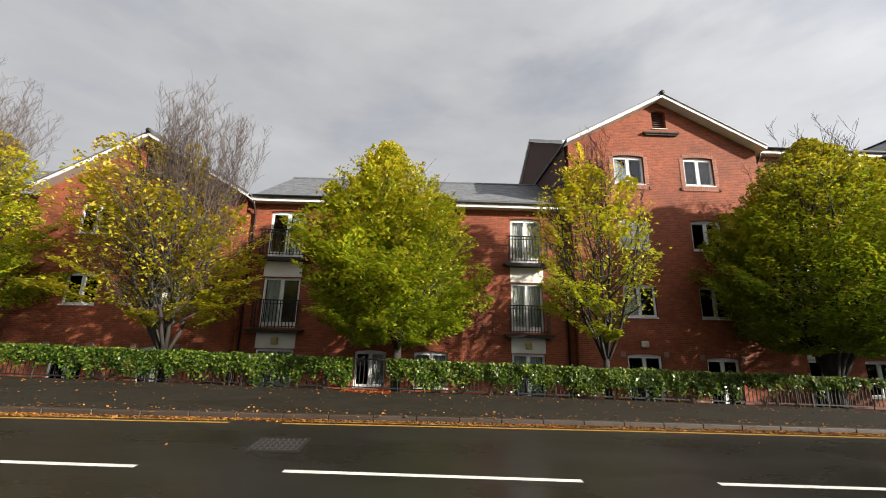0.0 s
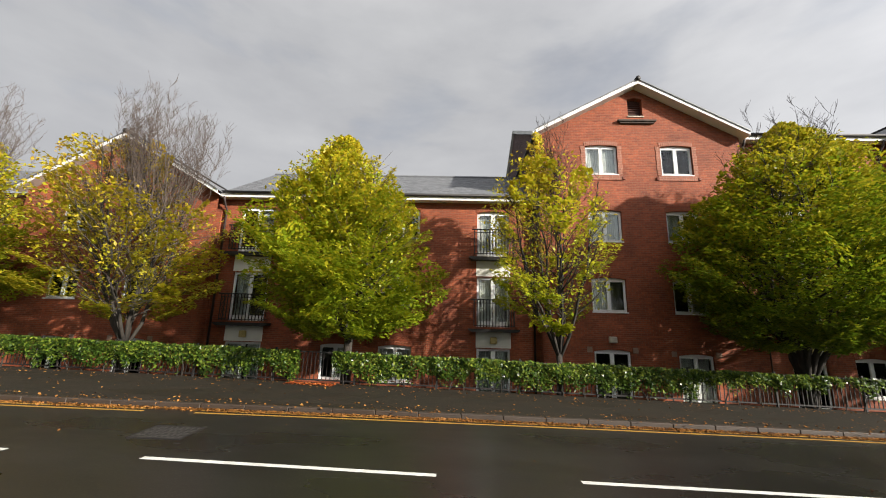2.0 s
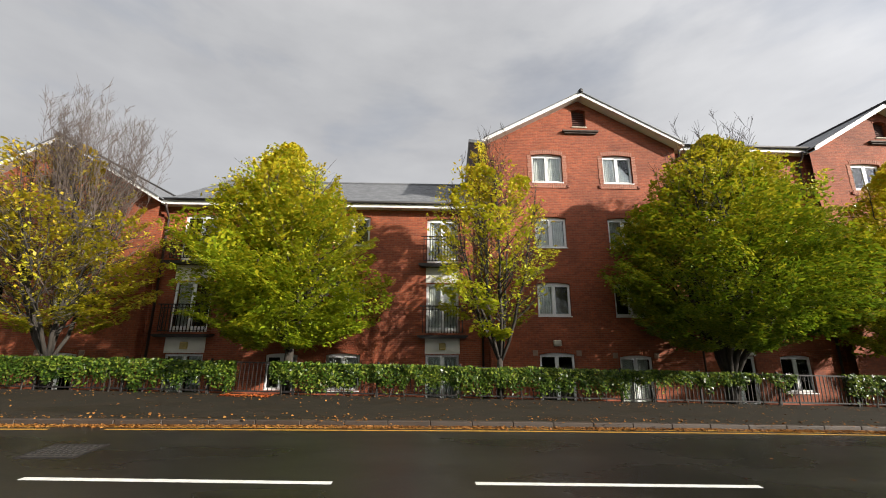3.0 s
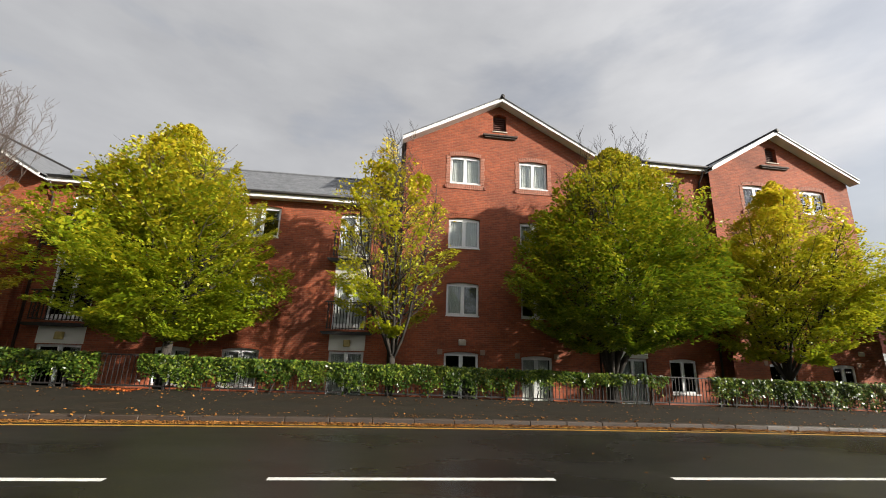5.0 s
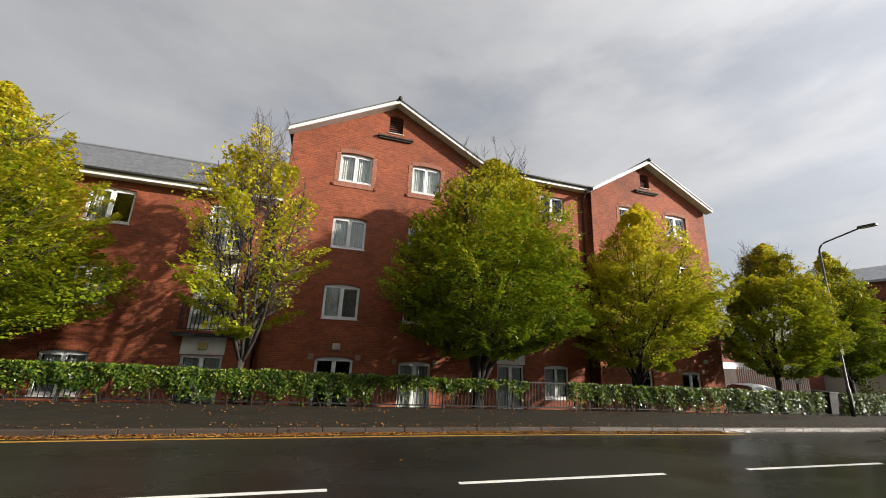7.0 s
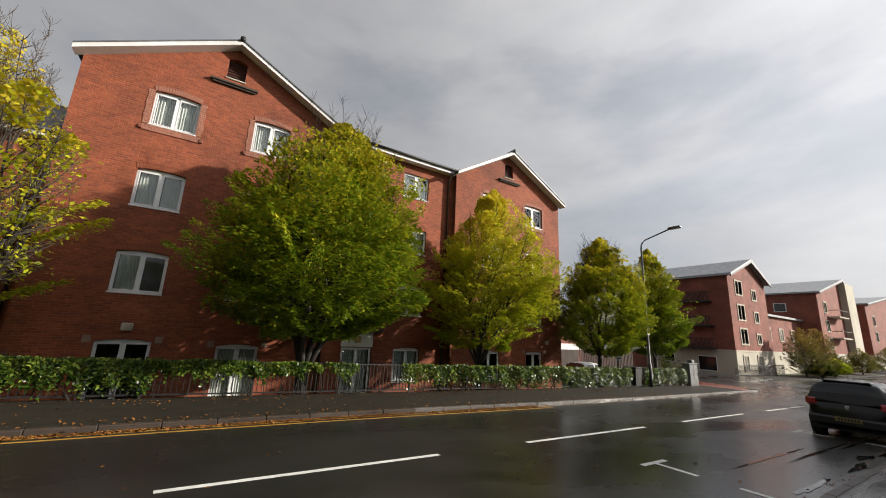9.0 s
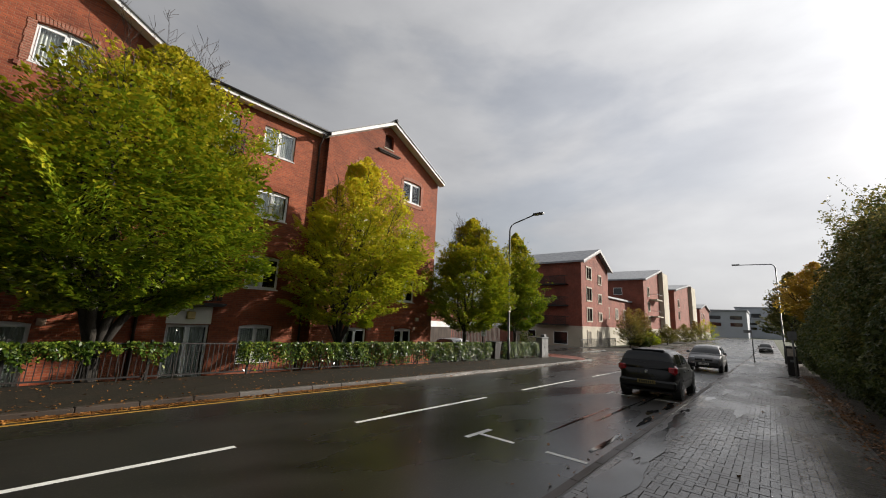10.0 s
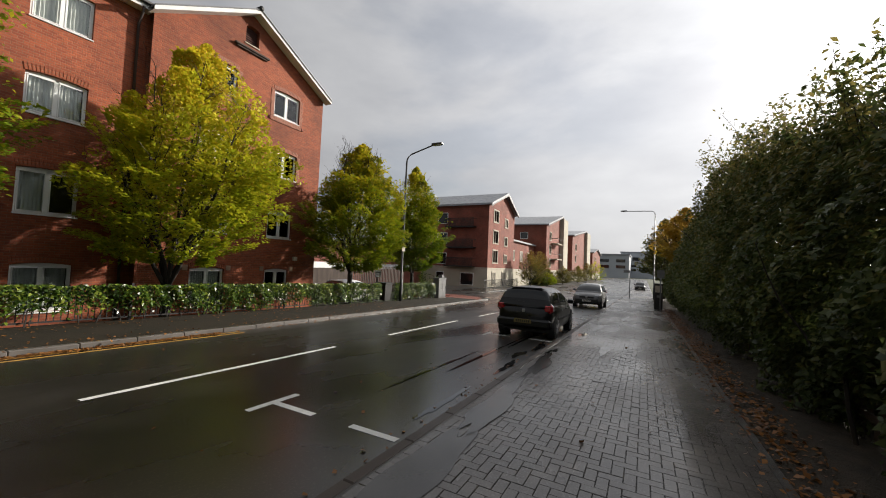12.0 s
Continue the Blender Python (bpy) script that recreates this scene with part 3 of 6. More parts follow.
for x in [-1.69 + 5.92 * k for k in range(-4, 3)] + [16.3 + 6.5 * k for k in range(16)]:
    mark("centre_line", x, x + (4.0 if x < 15 else 4.4), dash_y(x) - 0.05, dash_y(x) + 0.05, M_LINE, "worn white dashed centre line on wet asphalt", 0.008 if 0 < x < 26 else 0)
for off in (0.17, 0.37):
    for a, b in ((-40, -3.65), (-2.65, 20.4)):
        n = int((b - a) / 1.5) + 2
        v, f = [], []
        for i in range(n):
            x = a + (b - a) * i / (n - 1)
            v += [(x, far_kerb(x) - off - 0.04, gz(x) + 0.004), (x, far_kerb(x) - off + 0.04, gz(x) + 0.004)]
        f = [(2 * i, 2 * i + 2, 2 * i + 3, 2 * i + 1) for i in range(n - 1)]
        tagged(pydata("yellow_line", v, f, M_YELLOW), "worn double yellow line beside far kerb", "road marking", "road markings", "structure")
for bx in (17.6, 25.2, 32.8):
    mark("bay_mark", bx, bx + 0.1, 2.2, 2.85, M_LINE, "short white parking bay tick at the kerb")
    mark("bay_mark", bx - 0.02, bx + 0.08, 3.42, 4.1, M_LINE, "white parking bay stem of a T mark")
    mark("bay_mark", bx - 0.35, bx + 0.42, 4.1, 4.2, M_LINE, "white parking bay T mark crossbar")

# manhole: frame and a grid of raised studs
mh = thing("manhole_cover", "black cast iron manhole cover with raised studs in wet road", "manhole", (-2.2, 6.95, gz(-2.2) + 0.004))
mh.rotation_euler = (0, 0.0205, 0.06)
part("frame", boxes((-0.42, 0.42, -0.36, -0.31, -0.03, 0.006), (-0.42, 0.42, 0.31, 0.36, -0.03, 0.006), (-0.42, -0.37, -0.31, 0.31, -0.03, 0.006), (0.37, 0.42, -0.31, 0.31, -0.03, 0.006)), M_BLACK, mh)
part("plate", boxes((-0.369, 0.369, -0.309, 0.309, -0.03, 0.003)), M_IRON, mh)
b = bmesh.new()
for i in range(8):
    for j in range(7):
        cx, cy = -0.32 + 0.09 * i + (0.02 if j % 2 else 0), -0.26 + 0.087 * j
        box(b, cx - 0.032, cx + 0.032, cy - 0.025, cy + 0.025, 0.003, 0.012, 0.004)
tagged(part("stud_pattern", b, M_BLACK, mh), kind="stuff")


# ---------------- brick buildings ----------------
def front_wall(parent, x0, x1, zb, top, yf, openings, mat, thick=0.32):
    """A wall facing the street with real openings; top(x) gives its upper edge, which is straight between the given breaks."""
    fn, breaks = top
    xs = sorted({x0, x1, *[b for b in breaks if x0 < b < x1], *[o[0] for o in openings], *[o[1] for o in openings]})
    bm = bmesh.new()

    def quad(*pts):
        bm.faces.new([bm.verts.new(p) for p in pts])

    for a, b in zip(xs, xs[1:]):
        m = (a + b) / 2
        holes = sorted([(o[2], o[3]) for o in openings if o[0] <= m <= o[1]])
        z = zb
        for h0, h1 in holes + [(None, None)]:
            if h0 is None:
                tops = (fn(a), fn(b))
            else:
                tops = (h0, h0)
            quad((a, yf, z), (b, yf, z), (b, yf, tops[1]), (a, yf, tops[0]))
            quad((b, yf + thick, z), (a, yf + thick, z), (a, yf + thick, tops[0]), (b, yf + thick, tops[1]))
            if h0 is not None:
                z = h1
    for o in openings:
        a, b, h0, h1 = o[:4]
        quad((a, yf, h0), (a, yf + thick, h0), (a, yf + thick, h1), (a, yf, h1))
        quad((b, yf + thick, h0), (b, yf, h0), (b, yf, h1), (b, yf + thick, h1))
        quad((a, yf, h1), (a, yf + thick, h1), (b, yf + thick, h1), (b, yf, h1))
        quad((a, yf + thick, h0), (a, yf, h0), (b, yf, h0), (b, yf + thick, h0))
    return part("wall", bm, mat, parent)


def arc(x0, x1, z, rise, n=8):
    return [(x0 + (x1 - x0) * i / n, z + rise * (1 - (2 * i / n - 1) ** 2)) for i in range(n + 1)]


def bars(bm, rects, y0, y1):
    for x0, x1, z0, z1 in rects:
        box(bm, x0, x1, y0, y1, z0, z1, 0.006)


edge_bricks = {}


def edge_brick(mat):
    """One brick on edge, shared by all the arches of its colour."""
    if mat.name not in edge_bricks:
        bm = boxes((-0.0325, 0.0325, -0.018, 0.05, 0, 0.205))
        me = bpy.data.meshes.new("brick")
        bm.to_mesh(me)
        bm.free()
        me.materials.append(mat)
        edge_bricks[mat.name] = me
    return edge_bricks[mat.name]


def window(parent, x0, x1, z0, z1, yf, door=False, surround=False, curtain=0, arched=True, blocks=False, rise=0.065):
    """White two-light window or French door, set back in the wall, with a low brick arch over it."""
    y = yf + 0.09
    w = 0.058
    bm = bmesh.new()
    zt = z1 - (rise if arched else 0)
    xm = (x0 + x1) / 2
    bars(bm, [(x0, x0 + w, z0, zt), (x1 - w, x1, z0, zt), (x0 + w, x1 - w, z0, z0 + w), (xm - 0.042, xm + 0.042, z0 + w, zt)], y, y + 0.07)
    if arched:
        low = [(x0 + w, zt - w), (x1 - w, zt - w)]
        prism(bm, low + arc(x0, x1, zt, rise)[::-1], y, y + 0.07)
        prism(bm, [(x0, zt - w), (x0 + w, zt - w), (x0 + w, zt), (x0, zt)], y + 0.001, y + 0.069)
    else:
        bars(bm, [(x0 + w, x1 - w, z1 - w, z1)], y, y + 0.07)
    sashes = []
    for a, b in ((x0 + w, xm - 0.042), (xm + 0.042, x1 - w)):
        c = 0.032
        zz = zt - w
        sb = bmesh.new()
        sashes.append(sb)
        bars(sb, [(a, a + c, z0 + w, zz), (b - c, b, z0 + w, zz), (a + c, b - c, z0 + w, z0 + w + c + (0.12 if door else 0)), (a + c, b - c, zz - c, zz)], y - 0.012, y + 0.05)
    bmesh.ops.recalc_face_normals(bm, faces=bm.faces[:])
    fr = part("door" if door else "window", bm, M_WHITE, parent, "white framed French door" if door else "white framed two-light window")
    for sb in sashes:
        part("sash", sb, M_WHITE, fr)
    for a, b in ((x0 + w, xm - 0.042), (xm + 0.042, x1 - w)):
        p = part("pane", boxes((a + 0.03, b - 0.03, y + 0.018, y + 0.026, z0 + 0.08, zt - 0.08)), M_GLASS, fr)
        p.visible_shadow = False
    if door:
        hb = boxes((xm + 0.075, xm + 0.09, y - 0.05, y - 0.01, z0 + 0.95, z0 + 1.1), bevel=0.004)
        part("handle", hb, M_STONE, fr)
    else:
        part("sill", boxes((x0 - 0.02, x1 + 0.02, yf - 0.035, yf + 0.10, z0 - 0.045, z0 - 0.002), bevel=0.01), M_WHITE, fr)
    # curtains hang in folds behind the glass
    for k in range(2):
        if curtain & (1 << k):
            a, b = (x0 + 0.08, x0 + 0.08 + 0.42 * (x1 - x0)) if k == 0 else (x1 - 0.08 - 0.38 * (x1 - x0), x1 - 0.08)
            if curtain & 4:
                a, b = (x0 + 0.06, xm - 0.03) if k == 0 else (xm + 0.03, x1 - 0.06)
            n = 28
            v, f = [], []
            for i in range(n + 1):
                xx = a + (b - a) * i / n
                yy = y + 0.16 + 0.03 * math.sin(i * 1.5 + x0) + 0.012 * math.sin(i * 3.7)
                v += [(xx, yy, z0 + 0.03), (xx, yy, z1 - 0.05)]
            f = [(2 * i, 2 * i + 2, 2 * i + 3, 2 * i + 1) for i in range(n)]
            pydata("curtain", v, f, M_CURTAIN, fr, "pale curtain", True)
    if arched:
        bm = bmesh.new()
        top = z1 + 0.001
        lower = arc(x0, x1, zt, rise)
        prism(bm, lower + [(x1, top), (x0, top)], yf + 0.002, yf + 0.2)
        bmesh.ops.recalc_face_normals(bm, faces=bm.faces[:])
        part("arch_infill", bm, M_BRICK, fr)
        # ring of bricks on edge
        n = max(8, int((x1 - x0 + 0.04) / 0.075))
        lo = arc(x0 - 0.02, x1 + 0.02, zt, rise, n)
        for i in range(n):
            (ax, az), (bx, bz) = lo[i], lo[i + 1]
            o = new("brick", edge_brick(M_BRICK_PALE if surround else M_BRICK))
            o.parent = fr
            cx = (ax + bx) / 2
            o.matrix_basis = pose(cx, yf + random.uniform(-0.003, 0.003), (az + bz) / 2 + 0.006, 0, (cx - xm) / (x1 - x0) * 22, 0)
    if surround:
        bm = bmesh.new()
        zc = z0 - 0.02
        k = 0
        while zc < zt + 0.02:
            for sx, s in ((x0, -1), (x1, 1)):
                ww = 0.19 if (k // 3) % 2 else 0.17
                xa, xb = sorted((sx, sx + s * ww))
                box(bm, xa, xb, yf - 0.016, yf + 0.04, zc, min(zc + 0.068, zt + 0.02))
            zc += 0.075
            k += 1
        n = 18
        for i in range(n):
            a = x0 - 0.15 + (x1 - x0 + 0.3) * i / n
            box(bm, a + 0.004, a + (x1 - x0 + 0.3) / n - 0.004, yf - 0.03, yf + 0.04, z0 - 0.26, z0 - 0.05)
        tagged(part("brick_surround", bm, M_BRICK_PALE, fr), kind="stuff")
        for sx in (x0 - 0.19, x1 + 0.19):
            part("corner_block", boxes((sx - 0.06, sx + 0.06, yf - 0.06, yf + 0.04, z0 - 0.25, z0 - 0.11), bevel=0.02), M_BRICK_FAR, fr)
    if blocks:
        for sx in (x0 - 0.17, x1 + 0.17):
            part("springer_block", boxes((sx - 0.10, sx + 0.10, yf - 0.02, yf + 0.05, zt - 0.04, zt + 0.16), bevel=0.008), M_SPRINGER, fr)
    return fr


def balcony(parent, x0, x1, z0, yf, h=1.05):
    """Shallow black steel balcony: slab with upturned ends, rails, bars and scroll panels at the ends."""
    d = 0.42
    a, b = x0 - 0.33, x1 + 0.33
    bm = bmesh.new()
    prism(bm, [(a, z0 - 0.13), (a + 0.12, z0 - 0.20), (b - 0.12, z0 - 0.20), (b, z0 - 0.13), (b, z0 - 0.08), (a, z0 - 0.08)], yf - d, yf)
    bmesh.ops.recalc_face_normals(bm, faces=bm.faces[:])
    slab = part("balcony", bm, M_BLACK, parent, "shallow black steel balcony")
    ra, rb = x0 - 0.12, x1 + 0.12
    part("handrail", boxes((ra - 0.12, rb + 0.12, yf - d, yf - d + 0.05, z0 + h - 0.04, z0 + h), bevel=0.008), M_BLACK, slab)
    part("lower_rail", boxes((ra, rb, yf - d + 0.01, yf - d + 0.04, z0 + 0.02, z0 + 0.05)), M_BLACK, slab)
    part("upper_rail", boxes((ra, rb, yf - d + 0.01, yf - d + 0.04, z0 + h - 0.16, z0 + h - 0.135)), M_BLACK, slab)
    n = 13
    bar = boxes((-0.014, 0.014, -0.014, 0.014, 0, h - 0.04))
    first = None
    for i in range(n + 1):
        xx = ra + (rb - ra) * i / n
        if first is None:
            first = part("baluster", bar, M_BLACK, slab)
            o = first
        else:
            o = new("baluster", first.data)
            o.parent = slab
        o.location = (xx, yf - d + 0.025, z0)
    for sx in (ra, rb):
        bm = bmesh.new()
        for zz in (z0 + 0.05, z0 + h - 0.03):
            box(bm, sx - 0.012, sx + 0.012, yf - d + 0.03, yf, zz, zz + 0.025)
        for k in range(4):
            cz = z0 + 0.2 + 0.21 * k
            pts = [(sx, yf - d / 2 + 0.1 * math.cos(q), cz + 0.1 * math.sin(q)) for q in [2 * math.pi * j / 10 for j in range(11)]]
            tube(bm, pts, 0.014, 4)
        part("scroll_panel", bm, M_BLACK, slab)
    return slab


def door_column(parent, x0, x1, yf, levels, ground_head, curtain=(0, 0, 0)):
    """Stack of French doors with balconies, pale panels between and a lamp over the ground door."""
    out = []
    for i, (z0, z1) in enumerate(levels):
        out.append((x0, x1, z0, z1))
        window(parent, x0, x1, z0, z1, yf, door=True, curtain=curtain[i], arched=(i == len(levels) - 1))
        balcony(parent, x0, x1, z0, yf)
        lo = levels[i - 1][1] if i else ground_head
        part("infill_panel", boxes((x0 - 0.03, x1 + 0.03, yf - 0.012, yf + 0.12, lo + 0.03, z0 - 0.21), bevel=0.006), M_RENDER, parent, "pale rendered panel")
    gb = boxes((-0.13, 0.13, -0.13, 0, -0.13, 0.13), bevel=0.025)
    lz = (ground_head + levels[0][0] - 0.2) / 2
    o = part("wall_lamp", gb, M_LAMPYEL, parent, "yellowed square bulkhead lamp")
    o.location = ((x0 + x1) / 2, yf - 0.014, lz)
    window(parent, x0, x1, -0.95, ground_head, yf, door=True, curtain=3, arched=False)
    out.append((x0, x1, -0.95, ground_head))
    return out


def slate_slope(parent, x0, x1, ye, ze, yr, zr, courses=24, mat=None):
    """A roof slope in overlapping slate courses, each a little proud of the one above."""
    v, f = [], []
    for i in range(courses):
        t0, t1 = i / courses, (i + 1) / courses + 0.012
        y0, z0 = ye + (yr - ye) * t0, ze + (zr - ze) * t0 + 0.016
        y1, z1 = ye + (yr - ye) * min(t1, 1), ze + (zr - ze) * min(t1, 1) + 0.002
        nx = int((x1 - x0) / 0.3)
        off = 0.15 if i % 2 else 0
        for k in range(nx + 1):
            a = x0 + k * 0.3 - off + 0.004
            b = min(a + 0.292, x1)
            a = max(a, x0)
            if b - a < 0.03:
                continue
            j = random.uniform(-0.004, 0.006)
            n = len(v)
            v += [(a, y0, z0 + j), (b, y0, z0 + j), (b, y1, z1), (a, y1, z1), (a, y0, z0 + j - 0.016), (b, y0, z0 + j - 0.016)]
            f += [(n, n + 1, n + 2, n + 3), (n + 4, n + 5, n + 1, n)]
    r = pydata("slate_covering", v, f, mat or M_SLATE, parent, "grey slates in overlapping courses")
    r["kind"] = "stuff"
    bm = boxes((x0, x1, ye, ye + 0.02, ze - 0.02, ze - 0.005))
    vs = [bm.verts.new(p) for p in ((x0, ye, ze - 0.01), (x1, ye, ze - 0.01), (x1, yr, zr - 0.01), (x0, yr, zr - 0.01), (x0, yr, zr - 0.2), (x1, yr, zr - 0.2))]
    bm.faces.new(vs[:4])
    part("roof", bm, mat or M_SLATE, parent)


def gable_roof(parent, x0, x1, xa, ze, za, yf, yb, over=0.42, side=0.18):
    """Roof of a street-facing gable: two slopes, white barge boards with soffit, ridge cap."""
    for s, xe in ((-1, x0), (1, x1)):
        slope = (za - ze) / abs(xa - xe)
        xo, zo = xe + s * side, ze - slope * side
        bm = bmesh.new()
        t = 0.035
        prism(bm, [(xo, zo + 0.02), (xa, za + 0.02), (xa, za + t + 0.03), (xo, zo + t + 0.03)], yf - over - 0.05, yb)
        bmesh.ops.recalc_face_normals(bm, faces=bm.faces[:])
        part("roof", bm, M_SLATE, parent)
        bm = bmesh.new()
        prism(bm, [(xo, zo - 0.13), (xa, za - 0.15), (xa, za + 0.018), (xo, zo + 0.018)], yf - over - 0.012, yf - over + 0.02)
        bmesh.ops.recalc_face_normals(bm, faces=bm.faces[:])
        part("barge_board", bm, M_BOARD, parent, "white painted barge board")
        bm = bmesh.new()
        prism(bm, [(xo, zo - 0.13), (xa, za - 0.15), (xa, za - 0.12), (xo, zo - 0.10)], yf - over + 0.022, yf)
        bmesh.ops.recalc_face_normals(bm, faces=bm.faces[:])
        part("soffit", bm, M_BOARD, parent)
    bm = bmesh.new()
    tube(bm, [(xa, yf - over - 0.1, za + 0.06), (xa, yb, za + 0.06)], 0.10, 8)
    part("ridge", bm, M_BLACK, parent, smooth=True)


def gutter(parent, x0, x1, y, z):
    part("gutter", tube(bmesh.new(), [(x0, y - 0.06, z + 0.03), (x1, y - 0.06, z + 0.03)], 0.06, 8), M_BLACK, parent, "black half-round gutter", True)
    part("fascia", boxes((x0, x1, y, y + 0.025, z - 0.17, z + 0.02)), M_BOARD, parent)
    part("soffit", boxes((x0, x1, y + 0.026, y + 0.40, z - 0.17, z - 0.145)), M_BOARD, parent)


def gable_vent(parent, xa, z0, z1, yf):
    """Small arched louvred opening in a gable, with a dark ledge beneath."""
    x0, x1 = xa - 0.31, xa + 0.31
    bm = boxes((x0, x1, yf + 0.2, yf + 0.22, z0, z1))
    v = part("gable_louvre", bm, M_LOUVRE, parent, "dark timber louvre under a brick arch")
    for i in range(7):
        zz = z0 + 0.04 + (z1 - z0 - 0.1) * i / 7
        bm = bmesh.new()
        vs = [bm.verts.new(p) for p in ((x0, yf + 0.12, zz), (x1, yf + 0.12, zz), (x1, yf + 0.18, zz + 0.09), (x0, yf + 0.18, zz + 0.09))]
        bm.faces.new(vs)
        part("slat", bm, M_LOUVRE, v)
    bm = bmesh.new()
    lo = arc(x0, x1, z1 - 0.09, 0.09)
    for (ax, az), (bx, bz) in zip(lo, lo[1:]):
        prism(bm, [(ax, az), (bx, bz), (bx, z1 + 0.001), (ax, z1 + 0.001)], yf + 0.002, yf + 0.2)
    lo = arc(x0 - 0.03, x1 + 0.03, z1 - 0.09, 0.09, 10)
    for (ax, az), (bx, bz) in zip(lo, lo[1:]):
        prism(bm, [(ax + 0.005, az), (bx - 0.005, bz), (bx - 0.005, bz + 0.11), (ax + 0.005, az + 0.11)], yf - 0.015, yf + 0.02)
    bmesh.ops.recalc_face_normals(bm, faces=bm.faces[:])
    part("arch_ring", bm, M_BRICK, v)
    part("sill", boxes((x0 - 0.04, x1 + 0.04, yf - 0.04, yf + 0.1, z0 - 0.06, z0 - 0.002), bevel=0.01), M_STONE, v)
    part("ledge", boxes((xa - 0.8, xa + 0.8, yf - 0.14, yf, z0 - 0.31, z0 - 0.22), (xa - 0.72, xa + 0.72, yf - 0.09, yf, z0 - 0.38, z0 - 0.311), bevel=0.015), M_WOODDK, parent)
    return (x0, x1, z0, z1)


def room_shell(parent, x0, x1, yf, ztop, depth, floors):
    """Rooms behind the windows, their unlit dimness put into the colour: back wall, ceilings and cross walls."""
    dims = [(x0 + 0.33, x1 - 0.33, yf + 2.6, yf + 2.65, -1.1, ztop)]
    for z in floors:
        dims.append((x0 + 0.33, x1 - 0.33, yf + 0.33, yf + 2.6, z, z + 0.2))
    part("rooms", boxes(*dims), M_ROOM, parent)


def closed_sides(parent, x0, x1, yf, yb, ztop, left=None, right=None):
    """Side and back walls."""
    for xx, m in ((x0, left), (x1, right)):
        s = 1 if xx == x0 else -1
        a, b = sorted((xx, xx + 0.3 * s))
        part("wall", boxes((a, b, yf + 0.322, yb, -1.3, ztop)), m or M_BRICK, parent)
    part("wall", boxes((x0 + 0.31, x1 - 0.31, yb - 0.3, yb - 0.002, -1.3, ztop)), M_BRICK, parent)


def gabled_wing(label, x0, x1, xa, ze, za, yf, windows, ground, vent, yb, floors):
    w = thing("apartment_building", label, "building", ((x0 + x1) / 2, yf, -1.0), "brick apartment row")
    w.location = (0, 0, 0)
    ops = []
    for k, (a, b, z0, z1, sur, cur) in enumerate(windows):
        window(w, a, b, z0, z1, yf, surround=sur, curtain=cur)
        ops.append((a, b, z0, z1))
    for a, b, z0, z1, door, cur in ground:
        window(w, a, b, z0, z1, yf, door=door, curtain=cur, blocks=True)
        ops.append((a, b, z0, z1))
    ops.append(gable_vent(w, xa, vent[0], vent[1], yf))

    def top(x):
        return ze + (za - ze) * (1 - abs(x - xa) / ((xa - x0) if x < xa else (x1 - xa)))
    front_wall(w, x0, x1, -1.3, (top, [xa]), yf, ops, M_BRICK)
    gable_roof(w, x0, x1, xa, ze, za, yf, yb)
    room_shell(w, x0, x1, yf, ze, 3, floors)
    closed_sides(w, x0, x1, yf, yb, ze)
    return w


YB, YC = 15.09, 15.46
# wing with three storeys, beside the bare tree
A = gabled_wing("three-storey red brick gabled wing with white windows", -15.72, -7.4, -11.56, 7.2, 9.62, YB,
                [(-10.8, -9.5, 5.4, 6.72, False, 3), (-13.95, -12.65, 5.4, 6.72, False, 1), (-10.8, -9.5, 2.6, 3.86, False, 2), (-13.95, -12.65, 2.6, 3.86, False, 3)],
                [(-10.72, -9.45, -0.3, 1.12, False, 3), (-13.9, -12.6, -0.3, 1.12, False, 1)], (8.15, 8.95), 25.5, (1.45, 4.25, 7.0))
# four-storey wing with a tall gable
B = gabled_wing("four-storey red brick gabled wing with pale brick window surrounds", 5.95, 14.3, 10.12, 10.05, 12.3, YB,
                [(7.9, 9.23, 8.22, 9.52, True, 7), (11.0, 12.3, 8.22, 9.52, True, 7), (7.9, 9.23, 5.36, 6.66, False, 3), (11.0, 12.3, 5.36, 6.66, False, 1), (7.88, 9.22, 2.58, 3.9, False, 1), (11.0, 12.3, 2.58, 3.9, False, 2)],
                [(7.85, 9.22, -0.95, 1.17, True, 0), (10.98, 12.28, -0.95, 1.08, True, 3)], (10.88, 11.72), 26.0, (1.45, 4.25, 7.05, 9.8))
part("wall_lamp", boxes((8.4, 8.7, YB - 0.12, YB, 1.42, 1.66), bevel=0.03), M_STONE, B, "round-edged cream wall lamp")
D = gabled_wing("four-storey red brick end wing with a white-edged gable", 20.5, 28.3, 24.15, 10.0, 12.15, YB,
                [(22.25, 23.62, 8.15, 9.38, True, 3), (25.4, 26.83, 8.12, 9.36, True, 7), (22.25, 23.62, 5.3, 6.54, True, 1), (25.42, 26.83, 5.3, 6.54, True, 2), (22.25, 23.62, 2.45, 3.75, False, 3), (25.42, 26.75, 2.45, 3.7, False, 1)],
                [(22.24, 23.57, -0.4, 1.03, False, 3), (25.44, 26.7, -0.4, 1.02, False, 1)], (10.7, 11.5), 26.0, (1.4, 4.2, 7.0, 9.75))
part("wall_lamp", boxes((26.9, 27.15, YB - 0.12, YB, 1.42, 1.62), bevel=0.03), M_STONE, D, "cream wall lamp")


